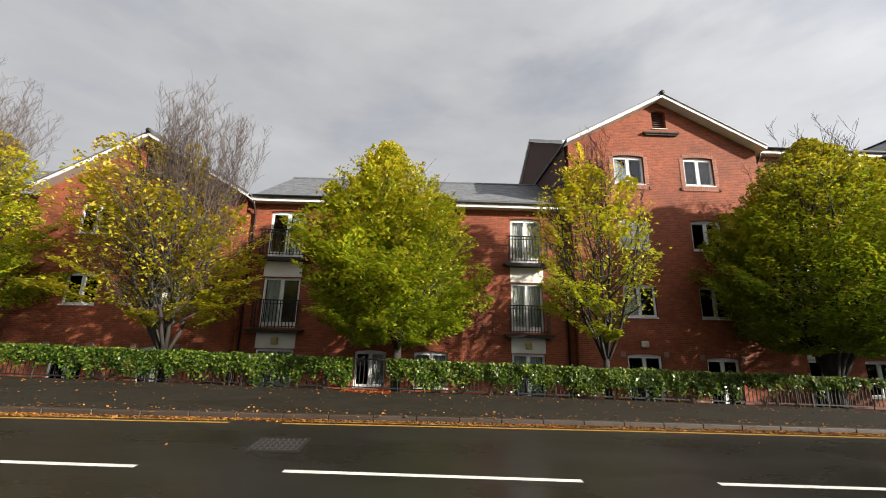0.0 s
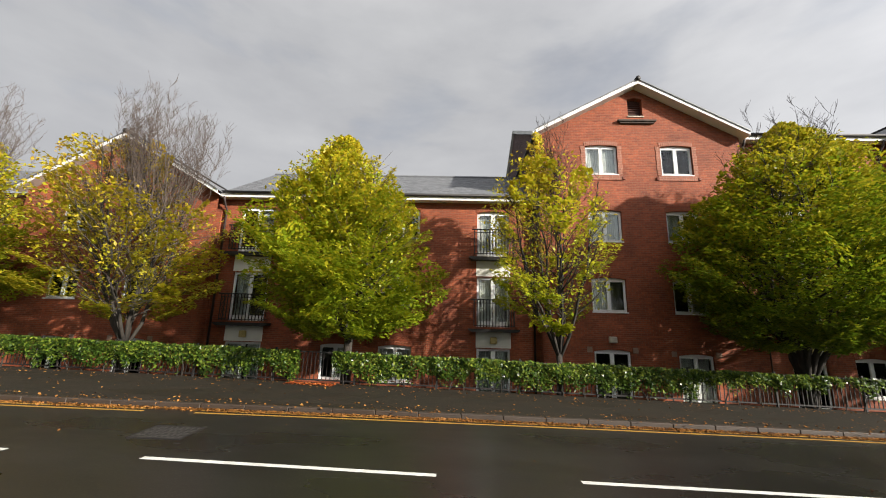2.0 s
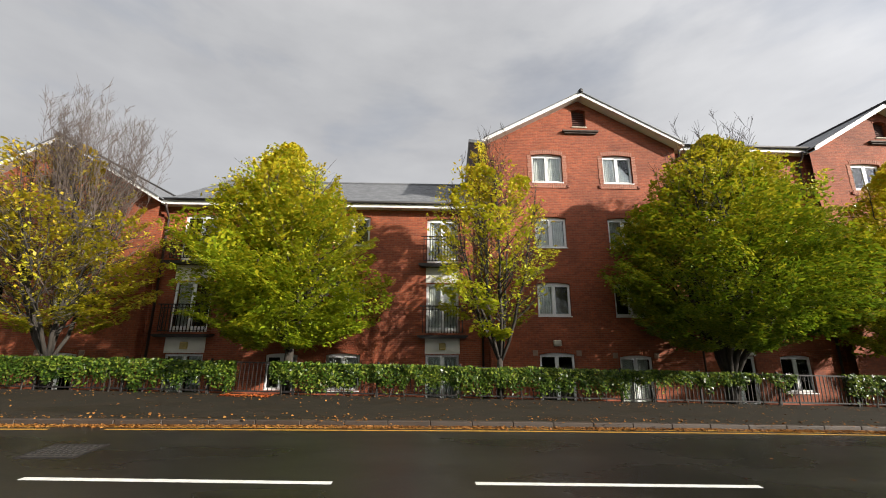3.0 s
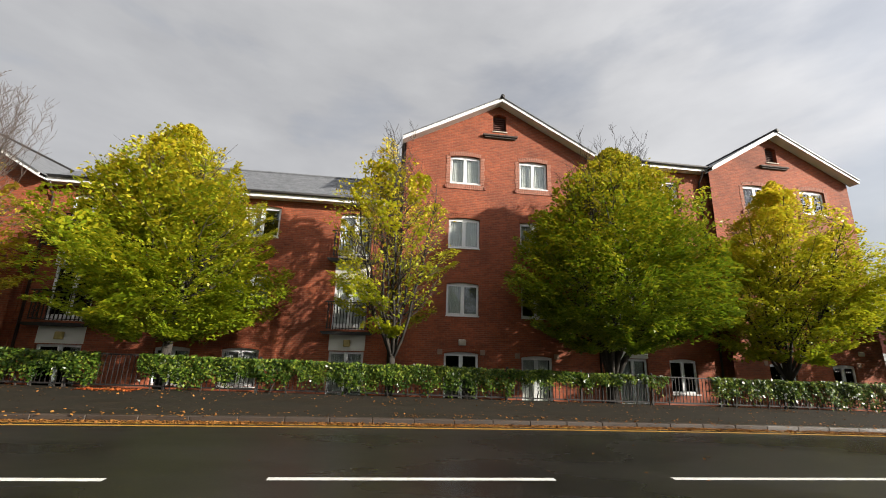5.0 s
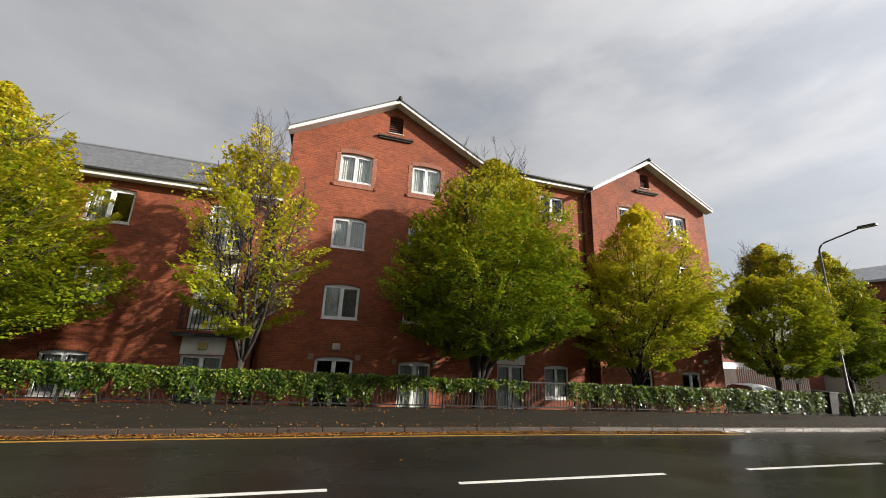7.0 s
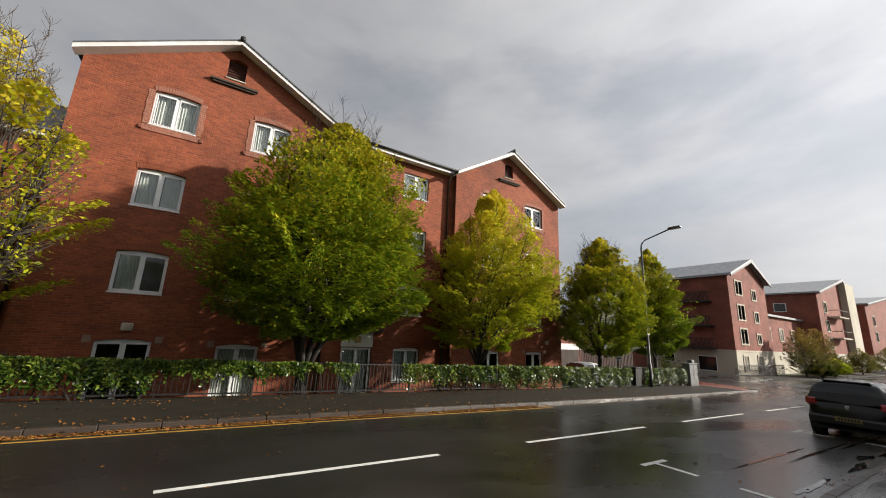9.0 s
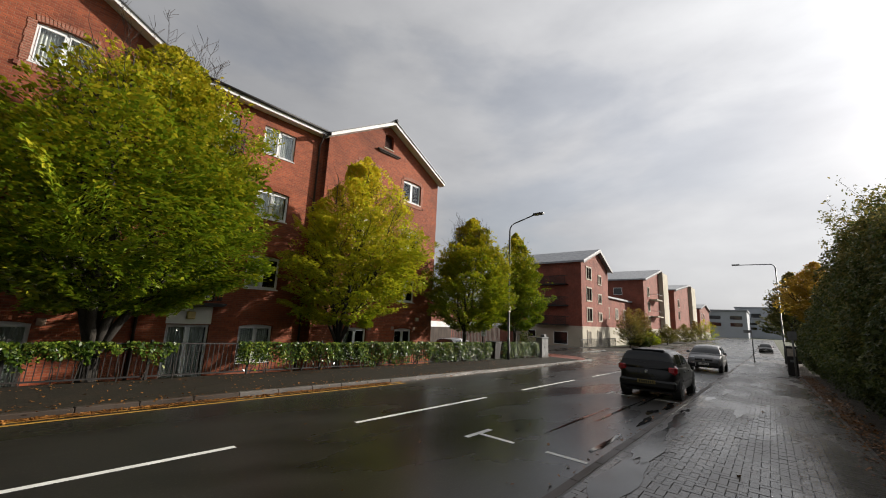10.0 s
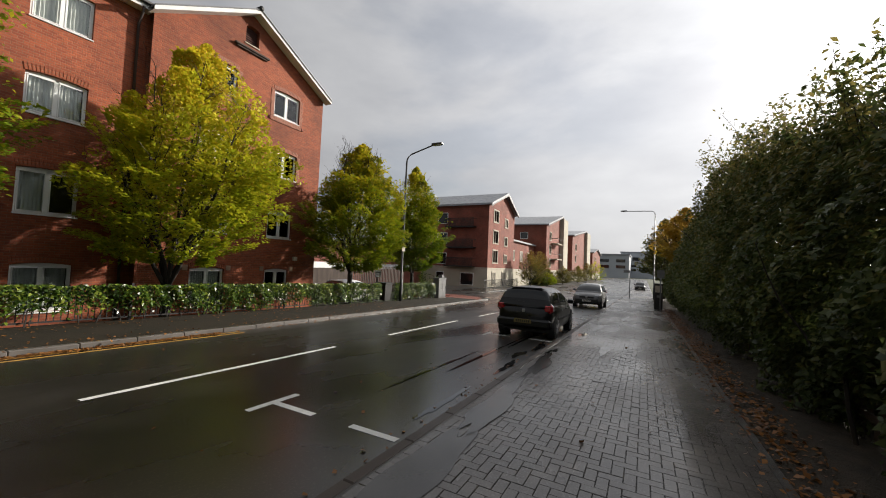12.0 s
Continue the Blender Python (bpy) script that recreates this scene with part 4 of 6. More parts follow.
def link_range(label, x0, x1, yf, ze, yr, zr, columns, windows, ground, floors, yb):
    w = thing("apartment_building", label, "building", group="brick apartment row")
    ops = []
    for a, b, levels, head, cur in columns:
        ops += door_column(w, a, b, yf, levels, head, cur)
    for a, b, z0, z1, cur in windows:
        window(w, a, b, z0, z1, yf, curtain=cur, arched=z1 < 9)
        ops.append((a, b, z0, z1))
    for a, b, z0, z1, cur in ground:
        window(w, a, b, z0, z1, yf, curtain=cur)
        ops.append((a, b, z0, z1))
    front_wall(w, x0 + 0.001, x1 - 0.001, -1.3, (lambda x: ze, []), yf, ops, M_BRICK)
    slate_slope(w, x0, x1, yf - 0.32, ze + 0.03, yr, zr)
    gutter(w, x0 + 0.02, x1 - 0.02, yf - 0.36, ze + 0.02)
    room_shell(w, x0, x1, yf, ze, 3, floors)
    part("wall", boxes((x0 + 0.01, x1 - 0.01, yb - 0.3, yb, -1.3, ze)), M_BRICK, w)
    back = bmesh.new()
    vs = [back.verts.new(p) for p in ((x0, yb, ze), (x1, yb, ze), (x1, yr, zr), (x0, yr, zr))]
    back.faces.new(vs)
    part("roof", back, M_SLATE, w)
    part("ridge", tube(bmesh.new(), [(x0, yr, zr), (x1, yr, zr)], 0.09, 6), M_SLATE, w)
    return w


C = link_range("three-storey red brick range with black balconies and slate roof", -7.4, 5.95, YC, 7.12, 19.5, 9.78,
               [(-6.55, -5.08, [(1.9, 3.86), (4.72, 6.66)], 1.07, (1, 2)), (3.44, 4.75, [(1.9, 3.86), (4.72, 6.62)], 1.06, (7, 7))],
               [(-0.35, 1.05, 5.42, 6.7, 1), (-0.42, 0.95, 2.62, 3.9, 3)],
               [(-2.72, -1.5, -0.26, 1.1, 2), (-0.42, 0.9, -0.26, 1.1, 3)], (1.45, 4.25, 6.95), 24)
MM = link_range("four-storey red brick range with gutter and white windows", 14.3, 20.5, YC, 10.02, 20.6, 13.0,
                [(15.4, 16.72, [(1.9, 3.8), (4.65, 6.55), (7.45, 9.38)], 1.04, (3, 1, 2))],
                [(17.68, 19.08, 8.16, 9.37, 7), (17.7, 19.08, 5.4, 6.62, 3), (17.7, 19.05, 2.5, 3.85, 1)],
                [(17.74, 19.05, -0.35, 1.08, 3)], (1.45, 4.2, 7.0, 9.75), 26)

# hung-tile gable end of the tall block, rising behind the slate roof
bm = bmesh.new()
side_poly = [(YB + 0.3, 6.5), (YB + 0.3, 10.1), (20.6, 13.02), (26.0, 9.9), (26.0, 6.5)]
va = [bm.verts.new((5.90, y, z)) for y, z in side_poly]
vb = [bm.verts.new((5.948, y, z)) for y, z in side_poly]
bm.faces.new(va)
bm.faces.new(vb[::-1])
for i in range(len(va)):
    j = (i + 1) % len(va)
    bm.faces.new((va[i], vb[i], vb[j], va[j]))
bmesh.ops.recalc_face_normals(bm, faces=bm.faces[:])
part("tile_hung_gable", bm, M_TILEHUNG, B, "dark hung clay tiles on the side gable")
for (ya, za), (yb_, zb_) in (((YB + 0.1, 10.0), (20.6, 13.02)), ((20.6, 13.02), (26.2, 9.8))):
    bm = bmesh.new()
    vs = [bm.verts.new(p) for p in ((5.78, ya, za + 0.02), (5.78, yb_, zb_ + 0.02), (5.78, yb_, zb_ + 0.2), (5.78, ya, za + 0.2), (5.99, ya, za + 0.02), (5.99, yb_, zb_ + 0.02), (5.99, yb_, zb_ + 0.2), (5.99, ya, za + 0.2))]
    for f in ((0, 1, 2, 3), (4, 7, 6, 5), (3, 2, 6, 7), (0, 4, 5, 1), (0, 3, 7, 4), (1, 5, 6, 2)):
        bm.faces.new([vs[i] for i in f])
    part("verge_board", bm, M_BOARD, B)
bm = bmesh.new()
vs = [bm.verts.new(p) for p in ((5.95, YB + 0.4, 10.2), (14.3, YB + 0.4, 10.2), (14.3, 20.6, 13.0), (5.95, 20.6, 13.0), (5.95, 26, 9.9), (14.3, 26, 9.9))]
bm.faces.new(vs[:4])
bm.faces.new((vs[3], vs[2], vs[5], vs[4]))
part("roof", bm, M_SLATE, B)

# plain continuation past the first wing
W0 = thing("apartment_building", "plain red brick range behind leafy trees", "building", group="brick apartment row")
front_wall(W0, -30, -15.73, -1.3, (lambda x: 7.1, []), YC, [], M_BRICK)
slate_slope(W0, -30, -15.73, YC - 0.32, 7.15, 19.5, 9.78)

# rain pipes
for px, ztop, owner, yy in ((-7.18, 7.0, C, YC), (5.7, 7.0, C, YC), (20.2, 9.9, MM, YC), (14.55, 9.9, MM, YC)):
    bm = tube(bmesh.new(), [(px, yy - 0.36, ztop), (px, yy - 0.3, ztop - 0.2), (px, yy - 0.07, ztop - 0.5), (px, yy - 0.06, -1.0)], 0.045, 8)
    part("rain_pipe", bm, M_PIPE, owner, "dark brown rain pipe", True)


# ---------------- trees ----------------
def leaf_mesh(name, pts, normals, sizes, mat, parent=None, label="", seed=1, narrow=0.55):
    """Many small pointed leaves, each its own four-cornered blade."""
    rng = np.random.default_rng(seed)
    n = len(pts)
    nrm = normals / np.maximum(np.linalg.norm(normals, axis=1, keepdims=True), 1e-6)
    t = rng.normal(size=(n, 3))
    t -= (t * nrm).sum(1, keepdims=True) * nrm
    t /= np.maximum(np.linalg.norm(t, axis=1, keepdims=True), 1e-6)
    s = np.cross(nrm, t)
    a = sizes[:, None]
    v = np.empty((n, 4, 3))
    v[:, 0] = pts - t * a * 0.5
    v[:, 1] = pts + s * a * 0.5 * narrow + nrm * a * 0.06
    v[:, 2] = pts + t * a * 0.5 - nrm * a * 0.10
    v[:, 3] = pts - s * a * 0.5 * narrow + nrm * a * 0.06
    me = bpy.data.meshes.new(name)
    me.vertices.add(4 * n)
    me.vertices.foreach_set("co", v.reshape(-1))
    me.loops.add(4 * n)
    me.loops.foreach_set("vertex_index", np.arange(4 * n, dtype=np.int32))
    me.polygons.add(n)
    me.polygons.foreach_set("loop_start", np.arange(0, 4 * n, 4, dtype=np.int32))
    me.update(calc_edges=True)
    me.validate()
    me.materials.append(mat)
    ob = new(name, me)
    if parent:
        ob.parent = parent
    if label:
        ob["label"] = label
    return ob


def branch(rng, p, d, length, r0, steps=5, up=0.12, wob=0.16):
    pts, rad = [Vector(p)], [r0]
    d = Vector(d).normalized()
    for i in range(steps):
        d = (d + Vector(rng.normal(0, wob, 3)) + Vector((0, 0, up))).normalized()
        pts.append(pts[-1] + d * (length / steps))
        rad.append(max(0.004, r0 * (1 - 0.85 * (i + 1) / steps)))
    return pts, rad


def tree(name, label, x, y, z0, r, zb, zt, n_leaves, mat, seed, sparse=0.0, bare_top=0.0, stems=6, trunk_r=0.14, leaf=0.128, fork=0.1, lean=0.0, bare_dx=0.0):
    """Trunk that forks into rising limbs, with twigs and a crown of leaf sprays inside an uneven pointed oval."""
    rng = np.random.default_rng(seed)
    t = thing(name, label, "tree", (x, y, z0), "street trees behind the railings")
    n_leaves = int(n_leaves * (1.25 if leaf < 0.14 else 1.0))
    H = zt - z0
    cb = zb - z0
    bm = bmesh.new()
    zf = cb * (0.75 + 0.1 * rng.random()) + fork
    tube(bm, [(0, 0, -0.25), (0.02, 0, zf * 0.5), (0.03, 0.02, zf)], [trunk_r * 1.25, trunk_r, trunk_r * 0.92], 9)
    part("trunk", bm, M_BARK, t, smooth=True)
    bt = bmesh.new()
    tips = []

    # envelope
    us = [0.0, 0.12, 0.3, 0.5, 0.7, 0.85, 0.95, 1.0]
    rs = [0.38, 0.80, 1.0, 0.90, 0.66, 0.40, 0.19, 0.03]
    ph = rng.random(6) * 6.28

    def env(u, ang):
        k = np.interp(u, us, rs)
        return r * k * (1 + 0.10 * np.sin(2 * ang + ph[0] + 3 * u) + 0.10 * np.sin(3 * ang + ph[1] + 9 * u) + 0.07 * np.sin(5 * ang + ph[2] - 14 * u) + 0.06 * np.sin(23 * u + ph[3] + ang))

    for k in range(stems):
        ang = 2 * math.pi * (k + 0.5 * rng.random()) / stems
        u = (k + 0.5) / stems
        reach = 0.25 + 0.5 * rng.random()
        top = Vector((math.cos(ang) * r * reach, math.sin(ang) * r * reach, cb + (H - cb) * (0.55 + 0.42 * (1 - reach))))
        if k == 0:
            top = Vector((0.05, 0.0, H * 0.97))
        start = Vector((0.03, 0.02, zf * (0.86 + 0.14 * rng.random())))
        pts, rad = [], []
        n = 8
        for i in range(n + 1):
            s = i / n
            q = start.lerp(top, s)
            bulge = math.sin(math.pi * min(s * 1.1, 1)) * 0.10 * r
            q.x += lean * s * 0.8
            q += Vector((math.cos(ang) * bulge, math.sin(ang) * bulge, 0)) + Vector(rng.normal(0, 0.05, 3)) * (s > 0)
            pts.append(q)
            rad.append(max(0.01, trunk_r * 0.55 * (1 - s * 0.9)))
        bl = bmesh.new()
        tube(bl, pts, rad, 6)
        for i in range(2, n + 1):
            for _ in range(3):
                a2 = ang + rng.normal(0, 1.0)
                out = Vector((math.cos(a2), math.sin(a2), 0.55 + 0.4 * rng.random()))
                room = max(0.4, float(env(min(1, max(0, (pts[i].z - cb) / (H - cb))), a2)) - Vector(pts[i][:2]).length)
                ln = min(room, 2.2) * (0.7 + 0.4 * rng.random())
                bp, br = branch(rng, pts[i].lerp(pts[i - 1], rng.random()), out, ln, rad[i] * 0.5 + 0.006, 4)
                tube(bl, bp, br, 4)
                for j in range(1, 5):
                    for _ in range(2 if sparse > 0.3 else 1):
                        a3 = a2 + rng.normal(0, 0.8)
                        tp, tr_ = branch(rng, bp[j], (math.cos(a3), math.sin(a3), 0.35 + 0.5 * rng.random()), 0.35 + 0.5 * rng.random(), 0.009, 3)
                        q = tp[-1]
                        if q.z > H * 0.98 or math.hypot(q.x - lean * q.z / H, q.y) > float(env(min(1, max(0, (q.z - cb) / (H - cb))), math.atan2(q.y, q.x))) * 1.05:
                            continue
                        tube(bt, tp, tr_, 3)
                        tips.append(q)
        part("limb", bl, M_BARK, t, smooth=True)
    if bare_top > 0:
        # bare leaders that fan upwards and split into fine twigs
        for _ in range(int(50 * bare_top)):
            a = rng.random() * 6.28
            rr = r * 0.30 * math.sqrt(rng.random())
            base = Vector((lean * 0.8 + bare_dx + math.cos(a) * rr, math.sin(a) * rr, H * (0.48 + 0.2 * rng.random())))
            hgt = (H + bare_top * 1.35 - base.z) * (0.66 + 0.34 * rng.random()) * (1 - 1.15 * rr / r)
            bp, br = branch(rng, base, (math.cos(a) * 0.14, math.sin(a) * 0.14, 1), hgt, 0.014, 7, 0.12, 0.09)
            tube(bt, bp, br, 3)
            for j in range(1, 8):
                for _ in range(2):
                    a3 = rng.random() * 6.28
                    sp_, sr_ = branch(rng, bp[j], (math.cos(a3) * 0.55, math.sin(a3) * 0.55, 0.9), (0.35 + 0.5 * rng.random()) * (1.15 - 0.09 * j), 0.0058, 4, 0.16, 0.15)
                    tube(bt, sp_, sr_, 3)
                    for q in sp_[1:]:
                        a4 = a3 + rng.normal(0, 1.2)
                        tp, tr_ = branch(rng, q, (math.cos(a4) * 0.6, math.sin(a4) * 0.6, 0.8), 0.15 + 0.25 * rng.random(), 0.0040, 2)
                        tube(bt, tp, tr_, 3)
    tagged(part("twig_growth", bt, M_TWIG, t), kind="stuff")
    # the crown: many ascending fronds, each a flat fan of twigs set with leaves
    ln_all = []
    n_pl = max(40, int(n_leaves / (210 if leaf < 0.14 else 60)))
    per = n_leaves // n_pl
    P, N = [], []
    for q in range(n_pl):
        u = ((q + rng.random()) / n_pl) ** 1.05
        if rng.random() > np.interp(u, us, rs) * 0.8 + 0.32:
            u = 0.1 + 0.6 * rng.random()
        ang = rng.random() * 6.283
        R = float(env(u, ang)) * (0.62 + 0.42 * rng.random() ** 0.5)
        hz = cb + u * (H - cb)
        steep = 0.25 + 1.5 * u * u
        inner = 0.32 + 0.30 * rng.random()
        tip = np.array([math.cos(ang) * R, math.sin(ang) * R, hz])
        run = R * (1 - inner) + 0.25
        root = np.array([math.cos(ang) * R * inner, math.sin(ang) * R * inner, max(cb * 0.9, hz - run * steep - 0.25)])
        dvec = tip - root
        dl = np.linalg.norm(dvec)
        dvec /= dl
        e = np.array([-math.sin(ang), math.cos(ang), 0.0])
        e += 0.35 * rng.normal(size=3)
        e -= (e * dvec).sum() * dvec
        e /= np.linalg.norm(e)
        up = np.cross(e, dvec)
        if up[2] < 0:
            up = -up
        wmax = 0.20 + 0.22 * dl * (0.6 + 0.5 * rng.random())
        m = int(per * (0.55 + 0.9 * rng.random()))
        nt_ = 5 + int(4 * dl)
        tw = rng.integers(0, nt_, m) / nt_
        side = np.where(rng.random(m) < 0.5, -1.0, 1.0)
        f = rng.random(m) ** 0.8
        wid = wmax * np.clip(np.sin(np.pi * (0.12 + 0.80 * tw)), 0.1, 1)
        s = 0.15 + 0.85 * tw
        c = root + dvec * (s * dl)[:, None] + dvec * (0.55 * f * wid)[:, None] + e * (side * f * wid)[:, None]
        c[:, 2] -= 0.10 * dl * s ** 3 + 0.16 * f * f * wid
        c += up * rng.normal(0, 0.03, m)[:, None] + rng.normal(0, 0.025, (m, 3))
        P.append(c)
        N.append(up * 0.9 + np.array([0, 0, 0.2]) + dvec * 0.3 + rng.normal(0, 0.24, (m, 3)))
    if sparse < 0.3:
        m = n_leaves // 9
        u, ang = rng.random(m), rng.random(m) * 6.283
        R = np.interp(u, us, rs) * r * 0.7 * np.sqrt(rng.random(m))
        P.append(np.stack([np.cos(ang) * R, np.sin(ang) * R, cb + u * (H - cb)], 1))
        N.append(rng.normal(0, 0.6, (m, 3)) + np.array([0, 0, 0.8]))
    if tips:
        tp = np.array([tuple(q) for q in tips])
        m = int(n_leaves * (0.10 + 0.5 * sparse))
        k = rng.integers(0, len(tp), m)
        ok = tp[k][:, 2] < H * 0.97
        P.append(tp[k][ok] + rng.normal(0, 0.10, (int(ok.sum()), 3)))
        N.append(rng.normal(0, 0.5, (int(ok.sum()), 3)) + np.array([0, 0, 0.8]))
    p, nr = np.concatenate(P), np.concatenate(N)
    lim = env(np.clip((p[:, 2] - cb) / (H - cb), 0, 1), np.arctan2(p[:, 1], p[:, 0])) * 1.2 + 0.12
    keep = (np.hypot(p[:, 0], p[:, 1]) < lim) & (p[:, 2] < H + 0.15)
    p, nr = p[keep], nr[keep]
    p[:, 0] += lean * np.clip(p[:, 2] / H, 0, 1)
    m = len(p)
    leaf_mesh("crown", p, nr, leaf * (0.65 + 0.7 * rng.random(m)), mat, t, seed=seed)
    return t


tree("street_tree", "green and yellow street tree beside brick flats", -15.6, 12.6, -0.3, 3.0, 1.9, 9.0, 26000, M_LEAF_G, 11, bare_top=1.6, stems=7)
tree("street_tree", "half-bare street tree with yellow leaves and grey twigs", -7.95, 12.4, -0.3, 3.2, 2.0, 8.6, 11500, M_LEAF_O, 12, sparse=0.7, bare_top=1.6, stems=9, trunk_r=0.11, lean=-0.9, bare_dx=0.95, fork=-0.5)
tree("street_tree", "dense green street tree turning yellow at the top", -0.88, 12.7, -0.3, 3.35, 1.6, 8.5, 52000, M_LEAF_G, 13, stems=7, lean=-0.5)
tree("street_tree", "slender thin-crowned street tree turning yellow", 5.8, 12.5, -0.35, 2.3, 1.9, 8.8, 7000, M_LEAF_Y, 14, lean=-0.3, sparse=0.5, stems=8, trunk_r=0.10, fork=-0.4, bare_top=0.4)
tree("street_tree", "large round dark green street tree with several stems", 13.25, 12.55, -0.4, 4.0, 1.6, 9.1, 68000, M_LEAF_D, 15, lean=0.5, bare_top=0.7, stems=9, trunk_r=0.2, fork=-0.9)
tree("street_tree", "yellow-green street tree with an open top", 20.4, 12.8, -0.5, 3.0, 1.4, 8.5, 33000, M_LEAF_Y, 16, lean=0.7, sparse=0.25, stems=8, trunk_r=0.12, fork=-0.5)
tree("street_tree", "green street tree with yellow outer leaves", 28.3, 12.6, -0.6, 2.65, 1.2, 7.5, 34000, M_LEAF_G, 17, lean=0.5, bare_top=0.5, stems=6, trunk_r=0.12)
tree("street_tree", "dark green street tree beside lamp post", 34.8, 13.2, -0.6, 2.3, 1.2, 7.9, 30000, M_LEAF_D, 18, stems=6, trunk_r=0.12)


# ---------------- railings and hedge ----------------
def steel_railing(x0, width=2.45, h=0.92):
    """A railing panel: square posts, two rails and upright bars, following the fall of the street."""
    t = thing("steel_railing", "dark steel railing with upright bars", "railing", (x0, FENCE_Y, gz(x0) + 0.1), "railings along the footway")
    part("post", boxes((-0.03, 0.03, -0.03, 0.03, -0.02, h + 0.06), bevel=0.006), M_BLACK, t)
    part("top_rail", boxes((0.031, width - 0.031, -0.02, 0.02, h - 0.05, h - 0.015)), M_BLACK, t)
    part("bottom_rail", boxes((0.031, width - 0.031, -0.02, 0.02, 0.07, 0.105)), M_BLACK, t)
    bar = boxes((-0.009, 0.009, -0.009, 0.009, 0.106, h - 0.051))
    first = None
    k = int(width / 0.12)
    for i in range(1, k):
        if first is None:
            o = first = part("bar", bar, M_BLACK, t)
        else:
            o = new("bar", first.data)
            o.parent = t
        o.location = (width * i / k, 0, 0)
    return t


first_panel = steel_railing(-20.0)
tilt = math.degrees(0.0205)
first_panel.matrix_basis = pose(-20.0, FENCE_Y, gz(-20.0) + 0.1, 0, tilt, 0)
x = -20.0 + 2.45
while x < 35.4:
    copy_thing(first_panel, pose(x, FENCE_Y, gz(x) + 0.1, 0, tilt, 0))
    x += 2.45


def hedge(x0, x1, low, high, depth, count, seed, label, y=FENCE_Y):
    """Climbing hedge that hangs over the railings, with stems down to the ground and a ragged lower edge."""
    rng = np.random.default_rng(seed)
    t = thing("hedge", label, "hedge", (x0, y, gz(x0) + 0.1), "hedge over the railings")
    xs = rng.random(count) * (x1 - x0)
    # uneven edges and bulges from random values strung along the hedge
    knots = np.arange(0, x1 - x0 + 1.0, 0.23)
    ragged = np.interp(xs, knots, rng.normal(0, 0.13, len(knots)))
    crest = np.interp(xs, knots, rng.normal(0, 0.018, len(knots)))
    lo = low - 0.06 + ragged - (rng.random(count) < 0.10) * 0.2
    hi = high + crest
    v = rng.random(count) ** 0.62
    zs = lo + (hi - lo) * v
    bulge = np.interp(xs * 1.0 + zs * 0.7, knots, rng.normal(0, 0.05, len(knots)))
    side = rng.random(count)
    ys = np.where(side < 0.65, -depth * (0.55 + 0.45 * rng.random(count)) + bulge, depth * (2 * rng.random(count) - 1))
    ys *= 1 - 0.5 * np.clip(1 - v * 2, 0, 1)
    p = np.stack([xs, ys, zs - 0.0205 * xs], 1)
    nr = np.stack([rng.normal(0, 0.35, count), np.where(ys < 0, -0.9, 0.3), 0.65 + 0.3 * rng.random(count)], 1) + rng.normal(0, 0.3, (count, 3))
    tagged(leaf_mesh("foliage", p, nr, 0.09 * (0.6 + 0.9 * rng.random(count)), M_HEDGE, t, seed=seed, narrow=0.5), kind="stuff")
    bm = bmesh.new()
    n = int((x1 - x0) / 0.45)
    for i in range(n):
        xx = (x1 - x0) * (i + rng.random()) / n
        pts, rad = branch(rng, (xx, rng.normal(0, 0.03), -0.05 - 0.0205 * xx), (rng.normal(0, 0.25), -0.05, 1), high * (0.7 + 0.2 * rng.random()), 0.014 + 0.012 * rng.random(), 5, 0.1, 0.18)
        tube(bm, pts, rad, 4)
    tagged(part("undergrowth", bm, M_BARK, t), kind="stuff")
    return t


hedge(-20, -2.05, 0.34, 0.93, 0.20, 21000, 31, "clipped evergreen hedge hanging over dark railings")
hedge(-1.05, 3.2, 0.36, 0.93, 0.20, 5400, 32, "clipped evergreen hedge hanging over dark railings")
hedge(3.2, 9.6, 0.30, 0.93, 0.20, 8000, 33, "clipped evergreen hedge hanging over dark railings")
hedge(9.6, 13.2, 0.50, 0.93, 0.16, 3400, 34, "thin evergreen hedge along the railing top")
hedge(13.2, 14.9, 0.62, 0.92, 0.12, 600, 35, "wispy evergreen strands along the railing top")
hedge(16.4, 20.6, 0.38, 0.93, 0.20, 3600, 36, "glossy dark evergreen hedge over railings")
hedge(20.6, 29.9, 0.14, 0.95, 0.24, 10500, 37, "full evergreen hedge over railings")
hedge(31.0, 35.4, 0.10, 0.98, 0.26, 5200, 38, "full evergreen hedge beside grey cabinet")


# ---------------- fallen leaves ----------------
def litter(name, label, boxes_, mat, seed, size=0.052, zlift=0.008):
    rng = np.random.default_rng(seed)
    P = []
    for x0, x1, yfn, spread, n, lift in boxes_:
        xs = x0 + (x1 - x0) * rng.random(n)
        k = 0.5 + 0.5 * np.sin(xs * 1.9 + seed) * np.sin(xs * 0.7)
        ok = rng.random(n) < 0.35 + 0.65 * k
        xs = xs[ok]
        ys = np.array([yfn(q) for q in xs]) + rng.normal(0, spread, len(xs))
        P.append(np.stack([xs, ys, -0.0205 * xs + lift + 0.012 * rng.random(len(xs))], 1))
    p = np.concatenate(P)
    nr = np.array([0, 0, 1.0]) + rng.normal(0, 0.28, (len(p), 3))
    return tagged(leaf_mesh(name, p, nr, size * (0.6 + 0.9 * rng.random(len(p))), mat, seed=seed, narrow=0.75), label, "leaves", kind="stuff")


